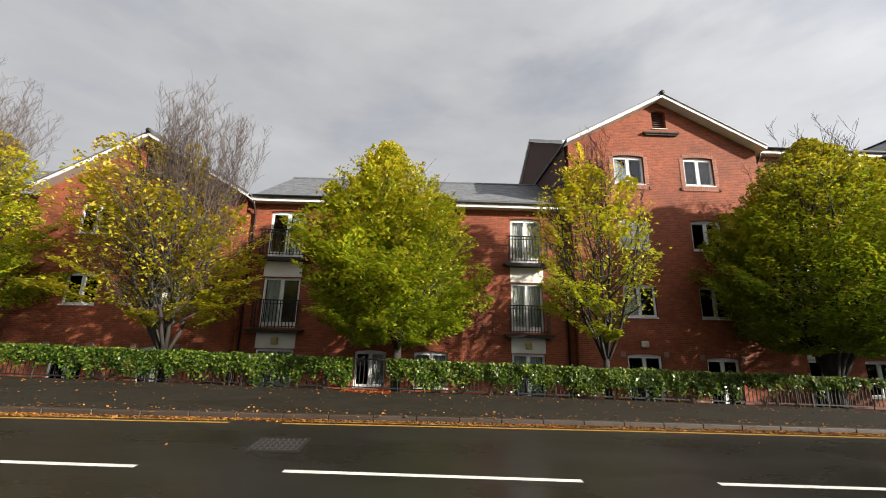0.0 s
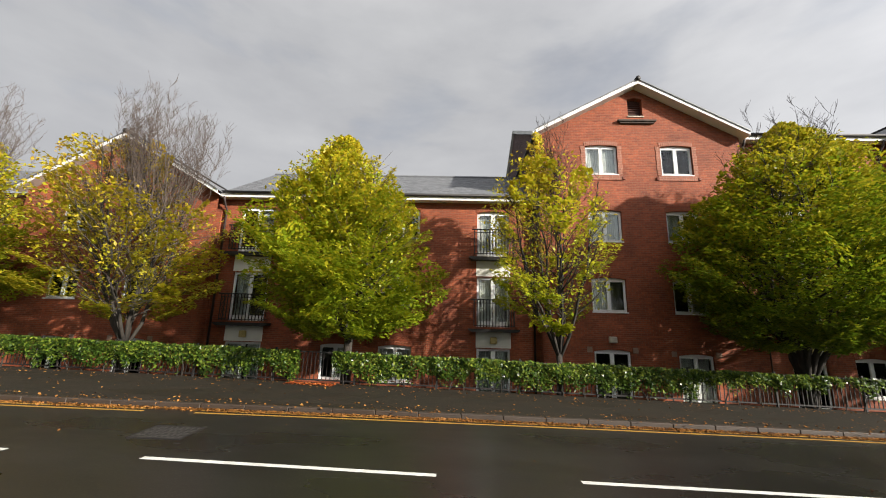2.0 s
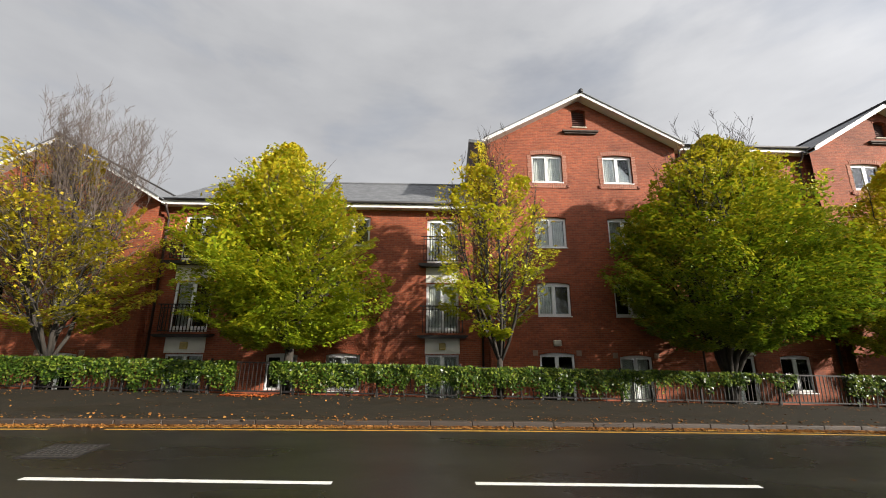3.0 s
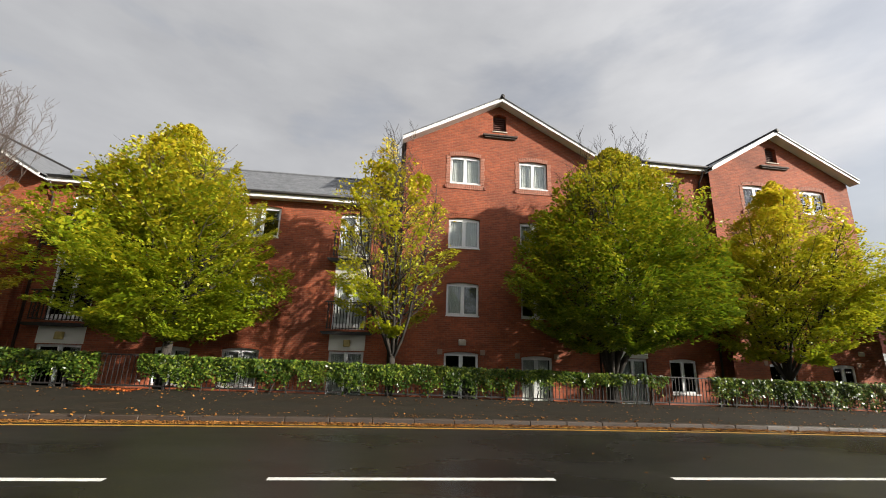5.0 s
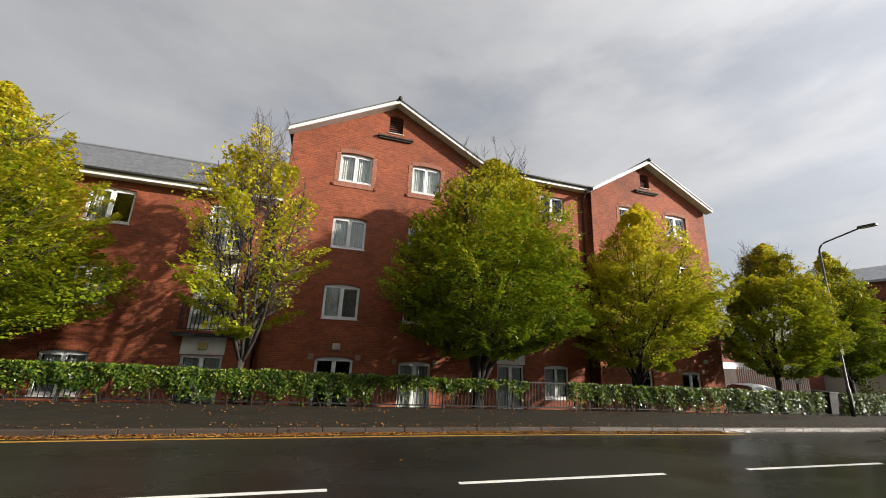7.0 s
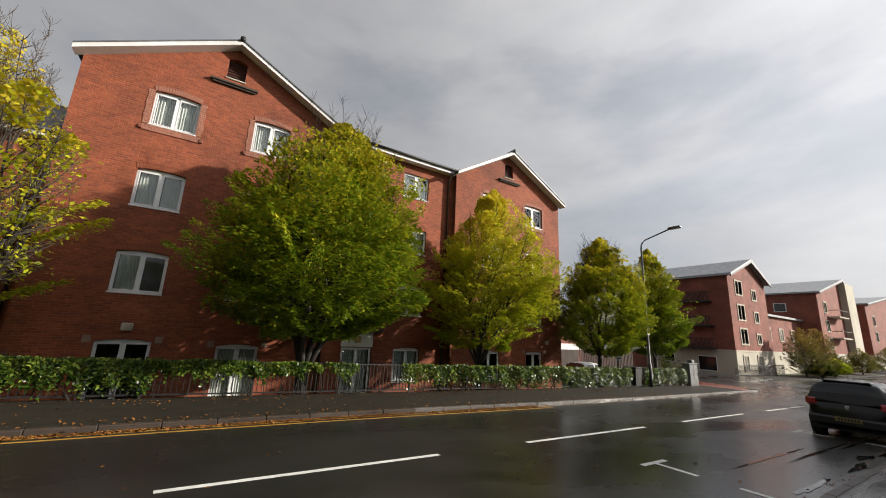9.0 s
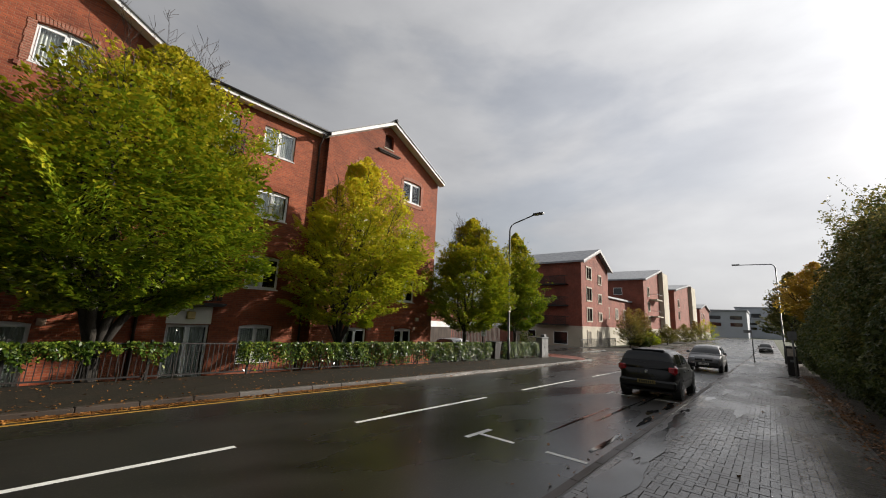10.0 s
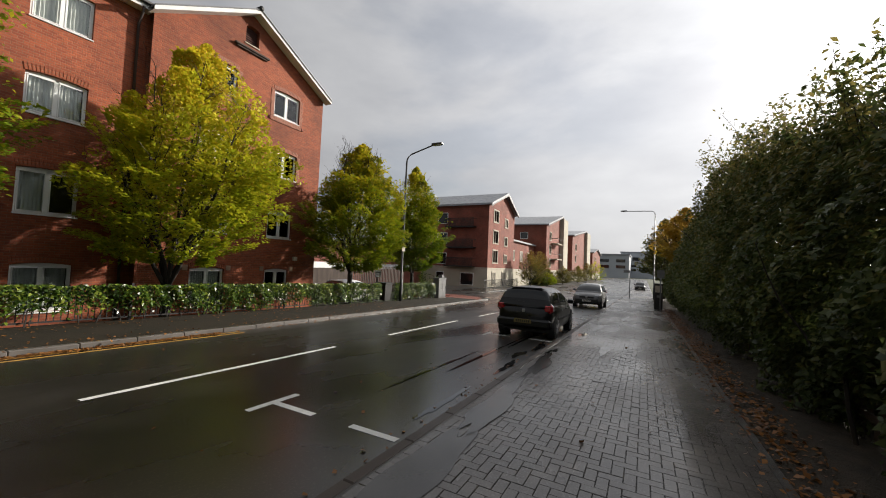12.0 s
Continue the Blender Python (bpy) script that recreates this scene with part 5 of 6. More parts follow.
litter("fallen_leaves", "band of fallen brown and yellow leaves in the gutter", [(-22, 20, lambda x: far_kerb(x) - 0.09, 0.075, 17000, 0.008), (15, 38, lambda x: far_kerb(x) - 0.12, 0.07, 900, 0.008)], M_LITTER, 41)
litter("fallen_leaves", "scattered fallen leaves on the far footway", [(-20, 30, lambda x: 11.6, 0.35, 1500, 0.108), (-20, 30, lambda x: far_kerb(x) + 0.25, 0.22, 1800, 0.108), (-20, 30, lambda x: 10.5, 0.7, 500, 0.108), (-20, 30, lambda x: 7.0, 1.5, 120, 0.006)], M_LITTER, 42)
litter("leaf_pile", "small heap of red fallen leaves below railings", [(-2.3, -0.9, lambda x: 11.70, 0.10, 700, 0.112)], M_LITTERRED, 43, 0.07)


# ---------------- near footway and verge ----------------
tagged(strip("pavement", [x for x in XS if x <= 12] + [12.2], -1.22, KERB_NEAR - 0.13, 0.058, M_PAVER, 0.2), "wet block-paved footway", "pavement", kind="structure")
foot = tagged(strip("pavement", [12.2] + [x for x in XS if 12.2 < x < 42] + [42], -1.22, KERB_NEAR - 0.13, 0.050, M_JOINT, 0.2), "wet grey footway of herringbone concrete blocks", "pavement", kind="structure")
tagged(strip("pavement", [42] + [x for x in XS if 42 < x], -1.22, KERB_NEAR - 0.13, 0.058, M_PAVER, 0.2), "wet grey footway far along the street", "pavement", kind="structure")
tagged(strip("edging", [x for x in XS if x <= 75], -1.30, -1.222, 0.062, M_JOINT, 0.2), "thin concrete edging along the footway", "kerb", kind="structure")
tagged(strip("verge", [x for x in XS if x <= 75], -3.5, -1.302, 0.04, M_EARTH, 0.2), "damp earth verge under shrubs", "verge", kind="structure")


def block_shape(w, d):
    c, h = 0.0055, 0.014
    v = [(0.002, 0.002, -0.03), (w - 0.002, 0.002, -0.03), (w - 0.002, d - 0.002, -0.03), (0.002, d - 0.002, -0.03),
         (0.002, 0.002, h - c), (w - 0.002, 0.002, h - c), (w - 0.002, d - 0.002, h - c), (0.002, d - 0.002, h - c),
         (c, c, h), (w - c, c, h), (w - c, d - c, h), (c, d - c, h)]
    f = [(8, 9, 10, 11), (4, 5, 9, 8), (5, 6, 10, 9), (6, 7, 11, 10), (7, 4, 8, 11), (0, 1, 5, 4), (1, 2, 6, 5), (2, 3, 7, 6), (3, 0, 4, 7)]
    return v, f


U = 0.105
block_mesh = []
for w, d in ((2 * U, U), (U, 2 * U)):
    v, f = block_shape(w, d)
    me = bpy.data.meshes.new("paving_block")
    me.from_pydata(v, [], f)
    me.materials.append(M_PAVER)
    block_mesh.append(me)
rv, rf = [], []
rngb = random.Random(5)
nx, ny = int((42 - 12.2) / U), int((KERB_NEAR - 0.13 + 1.22) / U)
for i in range(nx):
    for j in range(ny):
        k = (i - j) % 4
        cut = (k == 3 and j == ny - 1) or (k == 2 and j == 0)
        if k not in (0, 3) and not cut:
            continue
        if k == 0 and i == nx - 1:
            continue
        bx, by = 12.2 + i * U, -1.22 + j * U
        lift = 0.052 + rngb.uniform(-0.002, 0.003) + 0.004 * math.sin(bx * 2.1) * math.sin(by * 3.0)
        if 16.3 < bx < 19.9 and -0.9 < by < 1.0 and not cut:
            ob = new("paving_block", block_mesh[0 if k == 0 else 1])
            ob.parent = foot
            ob.matrix_basis = pose(bx, by, gz(bx) + lift, rngb.uniform(-0.4, 0.4), math.degrees(0.0205) + rngb.uniform(-0.4, 0.4), 0)
        else:
            w, d = (U, U) if cut else (2 * U, U) if k == 0 else (U, 2 * U)
            v, f = block_shape(w, d)
            n = len(rv)
            tx, ty = rngb.uniform(-0.008, 0.008), rngb.uniform(-0.008, 0.008)
            rv += [(bx + a, by + b, gz(bx) - 0.0205 * a + lift + c + tx * a + ty * b) for a, b, c in v]
            rf += [tuple(n + q for q in face) for face in f]
tagged(pydata("block_paving", rv, rf, M_PAVER, foot), kind="stuff")


def puddle(cx, cy, rx, ry, seed, lift, mat=None):
    """A shallow pool with an uneven rim; drawn out thin, a road seam."""
    rng = random.Random(seed)
    ph = [rng.random() * 6.28 for _ in range(4)]
    n = 40
    v = [(cx, cy, gz(cx) + lift)]
    for i in range(n):
        a = 2 * math.pi * i / n
        k = 1 + 0.22 * math.sin(2 * a + ph[0]) + 0.2 * math.sin(3 * a + ph[1]) + 0.12 * math.sin(7 * a + ph[2])
        px = cx + rx * k * math.cos(a)
        v.append((px, cy + ry * k * math.sin(a), gz(px) + lift))
    f = [(0, 1 + i, 1 + (i + 1) % n) for i in range(n)]
    tagged(pydata("puddle", v, f, mat or M_WATER), "thin wet sheet for rain puddles mirroring grey sky and dark road seams", "puddle", "puddles by the near kerb", "structure")


# The last three thin ones stand for dark road seams, drawn as water.
for args in ((21.6, 2.30, 0.55, 0.08, 1, 0.006), (24.3, 2.30, 0.8, 0.09, 2, 0.006), (22.9, 2.45, 0.4, 0.10, 12, 0.006), (23.2, 1.80, 0.55, 0.10, 3, 0.072), (26.8, 1.6, 0.6, 0.10, 5, 0.072), (19.0, 2.35, 0.7, 0.06, 7, 0.006), (22.6, 3.05, 2.2, 0.035, 9, 0.006), (25.2, 2.9, 2.0, 0.03, 10, 0.006), (20.6, 3.35, 1.6, 0.03, 11, 0.006)):
    puddle(*args)
# a film of water and silt over the blocks beside the kerb
for args in ((16.6, 1.60, 1.5, 0.24, 21, 0.0745), (19.3, 1.68, 1.3, 0.17, 22, 0.0745), (22.0, 1.72, 1.1, 0.13, 23, 0.0745), (14.4, 1.55, 1.2, 0.26, 24, 0.0745), (29.5, 1.35, 0.9, 0.14, 25, 0.0745), (34.0, 0.6, 1.3, 0.16, 26, 0.0745), (24.6, 0.75, 0.8, 0.10, 27, 0.0745)):
    puddle(*args, M_SILT)

litter("fallen_leaves", "fallen brown leaves along the shrub verge", [(13, 45, lambda x: -1.5, 0.18, 6500, 0.052), (13, 45, lambda x: -1.18, 0.10, 1000, 0.075), (13, 40, lambda x: 0.2, 0.9, 60, 0.075)], M_LITTER, 44, 0.06)
litter("fallen_leaves", "scattered wet leaves in the near gutter", [(14, 40, lambda x: 2.22, 0.08, 260, 0.006), (14, 40, lambda x: 3.4, 0.8, 70, 0.006)], M_LITTER, 45, 0.05)


# ---------------- shrub belt on the near side ----------------
def shrub(x0, x1, yf, depth, h0, h1, count, seed, mat, label, leaf=0.11, wisps=20, wisp_h=1.2, narrow=0.5, overhang=0.0):
    """Overgrown shrub: woody stems, a deep bank of leaves and loose shoots that stand above it."""
    rng = np.random.default_rng(seed)
    xm = (x0 + x1) / 2
    zb = gz(xm)
    t = thing("shrub", label, "shrub", (xm, yf - depth / 2, zb), "shrub belt beside the footway")
    L = x1 - x0
    xs = (rng.random(count) - 0.5) * L
    u = rng.random(count)
    kn = np.arange(-L / 2, L / 2 + 0.6, 0.55)
    top = h0 + (h1 - h0) * (xs / L + 0.5) + np.interp(xs, kn, rng.normal(0, 0.45, len(kn)))
    top *= np.clip(1 - (np.abs(xs) / (L / 2)) ** 4 * 0.35, 0.2, 1)
    z = u ** 0.8 * top
    back = 0.10 + 0.9 * (z / top) ** 2.4
    front = depth / 2 - depth * 0.30 * back + 0.34 * np.sin(xs * 2.4 + z * 2.2 + seed) * np.sin(xs * 0.9 + 1.7 * z) + overhang * np.sin(np.pi * np.clip(z / top * 1.15 - 0.15, 0, 1)) + 0.12 * np.sin(xs * 5.3 - z * 4.1)
    front = front - 0.55 * np.clip(1 - z / 1.6, 0, 1)
    y = front - rng.exponential(0.22, count)
    y = np.maximum(y, -depth / 2)
    far = rng.random(count) < 0.32
    y = np.where(far, -depth / 2 + (front + depth / 2) * rng.random(count), y)
    p = np.stack([xs, y, z], 1)
    nr = np.stack([rng.normal(0, 0.5, count), 0.55 + 0.3 * rng.random(count), 0.7 + 0.2 * rng.random(count)], 1) + rng.normal(0, 0.35, (count, 3))
    P, N = [p], [nr]
    bm = bmesh.new()
    for i in range(int(L * 1.6)):
        xx = (rng.random() - 0.5) * L
        pts, rad = branch(rng, (xx, (rng.random() - 0.5) * depth * 0.6, -0.1), (rng.normal(0, 0.3), rng.normal(0, 0.2), 1), h0 * (0.6 + 0.3 * rng.random()), 0.03, 6, 0.1, 0.15)
        tube(bm, pts, rad, 5)
    for i in range(wisps):
        xx = (rng.random() - 0.5) * L * 0.95
        tz = h0 + (h1 - h0) * (xx / L + 0.5)
        pts, rad = branch(rng, (xx, depth * (-0.25 + 0.3 * rng.random()), tz * 0.80), (rng.normal(-0.15, 0.4), rng.normal(0.2 + 0.5 * overhang, 0.3), 1), wisp_h * (0.6 + 0.8 * rng.random()), 0.012, 7, 0.05, 0.14)
        tube(bm, pts, rad, 4)
        for q in pts[1:]:
            for _ in range(11):
                P.append(np.array([tuple(q + Vector(rng.normal(0, 0.09, 3)))]))
                N.append(rng.normal(0, 1, (1, 3)) + np.array([[0, 0, 0.6]]))
    tagged(part("undergrowth", bm, M_BARK, t), kind="stuff")
    p, nr = np.concatenate(P), np.concatenate(N)
    leaf_mesh("foliage", p, nr, leaf * (0.6 + 0.8 * rng.random(len(p))), mat, t, seed=seed, narrow=narrow)
    return t


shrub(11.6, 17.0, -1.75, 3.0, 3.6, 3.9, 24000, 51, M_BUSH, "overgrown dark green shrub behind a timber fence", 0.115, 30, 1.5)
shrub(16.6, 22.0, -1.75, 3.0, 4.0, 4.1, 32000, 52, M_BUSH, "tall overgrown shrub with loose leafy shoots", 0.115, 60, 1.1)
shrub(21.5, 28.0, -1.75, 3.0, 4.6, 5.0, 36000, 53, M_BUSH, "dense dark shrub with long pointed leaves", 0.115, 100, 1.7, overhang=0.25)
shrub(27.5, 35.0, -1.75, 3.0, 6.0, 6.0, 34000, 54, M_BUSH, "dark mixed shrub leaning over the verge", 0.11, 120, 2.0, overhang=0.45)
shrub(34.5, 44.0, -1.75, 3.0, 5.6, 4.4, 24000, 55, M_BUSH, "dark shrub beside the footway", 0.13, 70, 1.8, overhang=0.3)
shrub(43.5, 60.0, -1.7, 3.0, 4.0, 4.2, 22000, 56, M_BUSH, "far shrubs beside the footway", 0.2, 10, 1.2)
# Unseen shrubs added behind the camera to shade the road and darken window reflections.
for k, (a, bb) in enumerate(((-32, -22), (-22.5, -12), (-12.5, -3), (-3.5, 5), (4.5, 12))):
    shrub(a, bb, -2.6, 3.4, 6.3, 6.6, 9000, 90 + k, M_BUSH, "unseen tall shrubs added to darken road and window reflections", 0.22, 8, 1.2)
# Backing layer added to stop sky showing through the front shrubs.
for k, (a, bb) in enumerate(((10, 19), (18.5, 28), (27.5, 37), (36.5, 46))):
    shrub(a, bb, -5.2, 3.0, 3.9, 3.9, 8000, 100 + k, M_BUSH, "dark backing thicket added to block sky gaps in the shrubs", 0.24, 0, 1.0)
tree("golden_tree", "small golden autumn tree among shrubs", 46.0, -2.6, gz(46), 2.1, 2.6, 6.4, 8000, M_GOLD, 57, stems=6, leaf=0.2)
tree("dark_tree", "dark spreading tree beyond golden tree", 66.0, -2.2, gz(66), 3.0, 1.0, 8.2, 12000, M_BUSH, 58, stems=6, leaf=0.26)
tree("dark_tree", "dark tree far along the footway", 82.0, -3.6, gz(74), 3.4, 1.0, 8.5, 9000, M_BUSH, 59, stems=6, leaf=0.28)


# timber fence in the shrubs
def fence_bay(x0, w=2.4, h=1.35):
    t = thing("timber_fence", "dark weathered timber fence bay under shrubs", "fence", (x0, -2.5, gz(x0) + 0.03), "fence in the shrub belt")
    part("post", boxes((-0.05, 0.05, -0.05, 0.05, -0.05, h + 0.08), bevel=0.01), M_WOODDK, t)
    for z in (0.3, 1.05):
        part("rail", boxes((0.051, w - 0.051, -0.03, 0.02, z, z + 0.08)), M_WOODDK, t)
    bd = boxes((0, 0.11, -0.05, -0.032, 0.06, h), bevel=0.004)
    first = None
    for i in range(int(w / 0.15)):
        if first is None:
            o = first = part("board", bd, M_WOODDK, t)
        else:
            o = new("board", first.data)
            o.parent = t
        o.location = (0.07 + 0.148 * i, 0, 0)
    return t


fb = fence_bay(12.0)
fb.matrix_basis = pose(12.0, -2.5, gz(12.0) + 0.03, 0, tilt, 0)
for i in range(1, 14):
    xx = 12.0 + 2.4 * i
    copy_thing(fb, pose(xx, -2.5, gz(xx) + 0.03, 0, tilt, 0))


# ---------------- street furniture ----------------
M_GALV = material("dark painted lamp column", (0.022, 0.024, 0.022), 0.4, other=(0.035, 0.036, 0.034), scale=3, fine=50, bump=0.05)
M_CAB = material("grey painted steel cabinet", (0.16, 0.165, 0.165), 0.5, other=(0.11, 0.11, 0.11), scale=3, fine=40, bump=0.05)
M_LENS = material("lamp glass", (0.5, 0.5, 0.48), 0.2, scale=3, fine=30, bump=0)


def street_lamp(x, y, h, arm, rise, label, towards=-1):
    """Tapered column with a curved arm over the road and a flat lantern."""
    t = thing("street_lamp", label, "street lamp", (x, y, gz(x) + 0.09), "street lamps")
    part("column", tube(bmesh.new(), [(0, 0, 0), (0, 0, 1.2), (0, 0, 1.22), (0, 0, h)], [0.085, 0.085, 0.06, 0.05], 10), M_GALV, t, smooth=True)
    pts = [(0, 0, h)]
    for i in range(1, 6):
        a = radians(15 * i)
        pts.append((0, towards * 0.45 * (1 - math.cos(a)), h + 0.45 * math.sin(a)))
    y1, z1 = pts[-1][1], pts[-1][2]
    pts.append((0, towards * (arm - 0.45), z1 + rise))
    part("arm", tube(bmesh.new(), pts, 0.04, 8), M_GALV, t, smooth=True)
    a0, a1 = sorted((towards * (arm - 0.5), towards * (arm + 0.15)))
    lantern = part("lantern", boxes((-0.12, 0.12, a0, a1, z1 + rise - 0.03, z1 + rise + 0.09), bevel=0.03), M_GALV, t)
    part("lens", boxes((-0.09, 0.09, a0 + 0.08, a1 - 0.08, z1 + rise - 0.045, z1 + rise - 0.031)), M_LENS, lantern)
    part("door", boxes((-0.04, 0.04, -0.095, -0.086, 0.4, 0.95)), M_CAB, t)
    part("notice_plate", boxes((-0.13, 0.13, -0.07, -0.061, 2.75, 3.15)), M_STONE, t)
    return t


street_lamp(31.5, 11.75, 7.75, 2.1, 0.35, "tall dark street lamp with curved arm over the road")
street_lamp(60.0, -1.0, 9.0, 3.2, 0.05, "far street lamp reaching over the road from the shrubs", 1)

cab = thing("utility_cabinet", "grey steel utility cabinet on the footway corner", "cabinet", (35.75, 11.7, gz(35.75) + 0.1))
part("body", boxes((0, 1.0, 0, 0.42, 0.05, 1.25), bevel=0.015), M_CAB, cab)
part("plinth", boxes((-0.03, 1.03, -0.03, 0.45, -0.03, 0.05)), M_KERB, cab)
part("top", boxes((-0.04, 1.04, -0.04, 0.46, 1.251, 1.31), bevel=0.012), M_CAB, cab)
for a in (0.03, 0.51):
    dr = part("door", boxes((a, a + 0.46, -0.012, -0.001, 0.1, 1.2), bevel=0.004), M_CAB, cab)
    part("handle", boxes((a + 0.38, a + 0.41, -0.03, -0.013, 0.6, 0.75), bevel=0.004), M_BLACK, dr)
part("vent_box", boxes((0.55, 0.9, 0.08, 0.36, 1.311, 1.5), bevel=0.02), M_CAB, cab)

dark = thing("wheelie_bin", "black wheeled bin standing in the hedge gap", "bin", (30.1, 11.75, gz(30.1) + 0.1))
bm = bmesh.new()
lo, hi = [(0.06, 0.06), (0.54, 0.06), (0.54, 0.56), (0.06, 0.56)], [(0, 0), (0.6, 0), (0.6, 0.64), (0, 0.64)]
va = [bm.verts.new((a, b, 0.06)) for a, b in lo]
vb = [bm.verts.new((a, b, 0.93)) for a, b in hi]
bm.faces.new(va[::-1])
bm.faces.new(vb)
for i in range(4):
    bm.faces.new((va[i], va[(i + 1) % 4], vb[(i + 1) % 4], vb[i]))
part("body", bm, M_BLACK, dark)
part("lid", boxes((-0.03, 0.63, -0.04, 0.67, 0.931, 1.0), bevel=0.02), M_BLACK, dark)
for a in (0.05, 0.5):
    part("wheel", tube(bmesh.new(), [(a, 0.58, 0.09), (a + 0.05, 0.58, 0.09)], 0.09, 12), M_BLACK, dark)

tm = thing("ticket_machine", "dark parking ticket machine with pale notice", "ticket machine", (43.6, -0.95, gz(43.6) + 0.07))
part("body", boxes((-0.2, 0.2, -0.25, 0.25, 0, 1.75), bevel=0.03), M_BLACK, tm)
part("notice", boxes((-0.212, -0.2, -0.2, 0.2, 1.15, 1.6)), M_STONE, tm)
part("slot_plate", boxes((-0.212, -0.2, -0.1, 0.1, 0.8, 0.95)), M_CAB, tm)
for px, py, hh in ((60.0, 1.3, 3.0), (41.5, -1.0, 2.6)):
    sp = thing("sign_post", "slim grey post with a small sign plate", "sign post", (px, py, gz(px) + 0.06), "sign posts")
    part("post", tube(bmesh.new(), [(0, 0, 0), (0, 0, hh)], 0.045, 8), M_CAB, sp, smooth=True)
    part("plate", boxes((-0.02, -0.005, -0.02, 0.62, hh - 0.25, hh + 0.02) if py > 0 else (-0.06, -0.046, -0.2, 0.2, hh - 0.5, hh), bevel=0.004), M_CAB, sp)
    part("base_collar", tube(bmesh.new(), [(0, 0, 0), (0, 0, 0.08)], 0.08, 8), M_CAB, sp)


# ---------------- cars ----------------
def car_paint(name, c, rough=0.25):
    m = material(name, c, rough, 0.0, tuple(k * 0.85 for k in c), 2, 60, 0.0, 0.9, coat=0.2)
    m.node_tree.nodes["Principled BSDF"].inputs["Specular IOR Level"].default_value = 0.3
    return m


M_BLACKPAINT = car_paint("black car paint", (0.005, 0.005, 0.0055))
M_GREYPAINT = car_paint("grey car paint", (0.10, 0.10, 0.105))
M_SILVERPAINT = car_paint("silver roof paint", (0.30, 0.30, 0.31))
M_WHITEPAINT = car_paint("white car paint", (0.6, 0.6, 0.6))
M_TYRE = material("tyre rubber", (0.018, 0.018, 0.018), 0.75, scale=6, fine=80, bump=0.2)
M_ALLOY = material("alloy wheel", (0.45, 0.45, 0.46), 0.3, 0.9, scale=5, fine=40, bump=0.02)
M_TRIM = material("black plastic trim", (0.02, 0.02, 0.02), 0.55, scale=6, fine=120, bump=0.1)
M_REDLENS = material("red tail lamp", (0.42, 0.008, 0.014), 0.12, other=(0.22, 0.005, 0.008), scale=9, fine=50, bump=0, coat=1.0)
M_CLEARLENS = material("clear head lamp", (0.55, 0.56, 0.58), 0.1, 0.2, scale=9, fine=40, bump=0, coat=1.0)
M_PLATEY = material("yellow number plate", (0.20, 0.15, 0.035), 0.4, scale=5, fine=40, bump=0)
M_PLATEW = material("white number plate", (0.7, 0.7, 0.68), 0.4, scale=5, fine=40, bump=0)
M_CARGLASS = material("dark car glass", (0.012, 0.014, 0.015), 0.04, scale=3, fine=20, bump=0, rough2=0.06)


def loft(bm, sections, close=True):
    rows = [[bm.verts.new(p) for p in sec] for sec in sections]
    n = len(rows[0])
    for a, b in zip(rows, rows[1:]):
        for k in range(n - 1):
            bm.faces.new((a[k], a[k + 1], b[k + 1], b[k]))
    if close:
        bm.faces.new(rows[0])
        bm.faces.new(rows[-1][::-1])
    bmesh.ops.recalc_face_normals(bm, faces=bm.faces[:])
    return bm


def smooth_grid(g, a, b):
    """Rounds a grid of points: a steps between rows and b between columns, on Catmull-Rom curves."""
    def along(q, n):
        out = []
        m = len(q)
        for i in range(m - 1):
            p0, p1, p2, p3 = q[max(i - 1, 0)], q[i], q[i + 1], q[min(i + 2, m - 1)]
            for s in range(n):
                u = s / n
                out.append(0.5 * (2 * p1 + (p2 - p0) * u + (2 * p0 - 5 * p1 + 4 * p2 - p3) * u * u + (3 * p1 - p0 - 3 * p2 + p3) * u ** 3))
        out.append(q[-1])
        return np.array(out)
    return np.swapaxes(along(np.swapaxes(along(g, a), 0, 1), b), 0, 1)


def wheel(car, x, y, r, side):
    t = part("wheel", tube(bmesh.new(), [(x, y - side * 0.20, r), (x, y - side * 0.19, r), (x, y - side * 0.01, r), (x, y, r)], [r * 0.9, r, r, r * 0.9], 24), M_TYRE, car, smooth=False)
    part("rim", tube(bmesh.new(), [(x, y - side * 0.05, r), (x, y + side * 0.004, r)], [r * 0.66, r * 0.68], 20), M_TRIM, t)
    for k in range(5):
        a = 2 * math.pi * k / 5 + 0.3
        bm = bmesh.new()
        d, e = Vector((math.cos(a), 0, math.sin(a))), Vector((-math.sin(a), 0, math.cos(a)))
        c = Vector((x, y + side * 0.01, r))
        vs = [bm.verts.new(c + d * q + e * w + Vector((0, side * o, 0))) for q, w, o in ((0.03, 0.035, 0), (r * 0.66, 0.05, 0), (r * 0.66, -0.05, 0), (0.03, -0.035, 0), (0.03, 0.03, 0.014), (r * 0.64, 0.04, 0.01), (r * 0.64, -0.04, 0.01), (0.03, -0.03, 0.014))]
        for f in ((0, 1, 2, 3), (4, 7, 6, 5), (0, 4, 5, 1), (1, 5, 6, 2), (2, 6, 7, 3), (3, 7, 4, 0)):
            bm.faces.new([vs[i] for i in f])
        part("spoke", bm, M_ALLOY, t)
    part("hub", tube(bmesh.new(), [(x, y, r), (x, y + side * 0.03, r)], 0.06, 12), M_ALLOY, t)


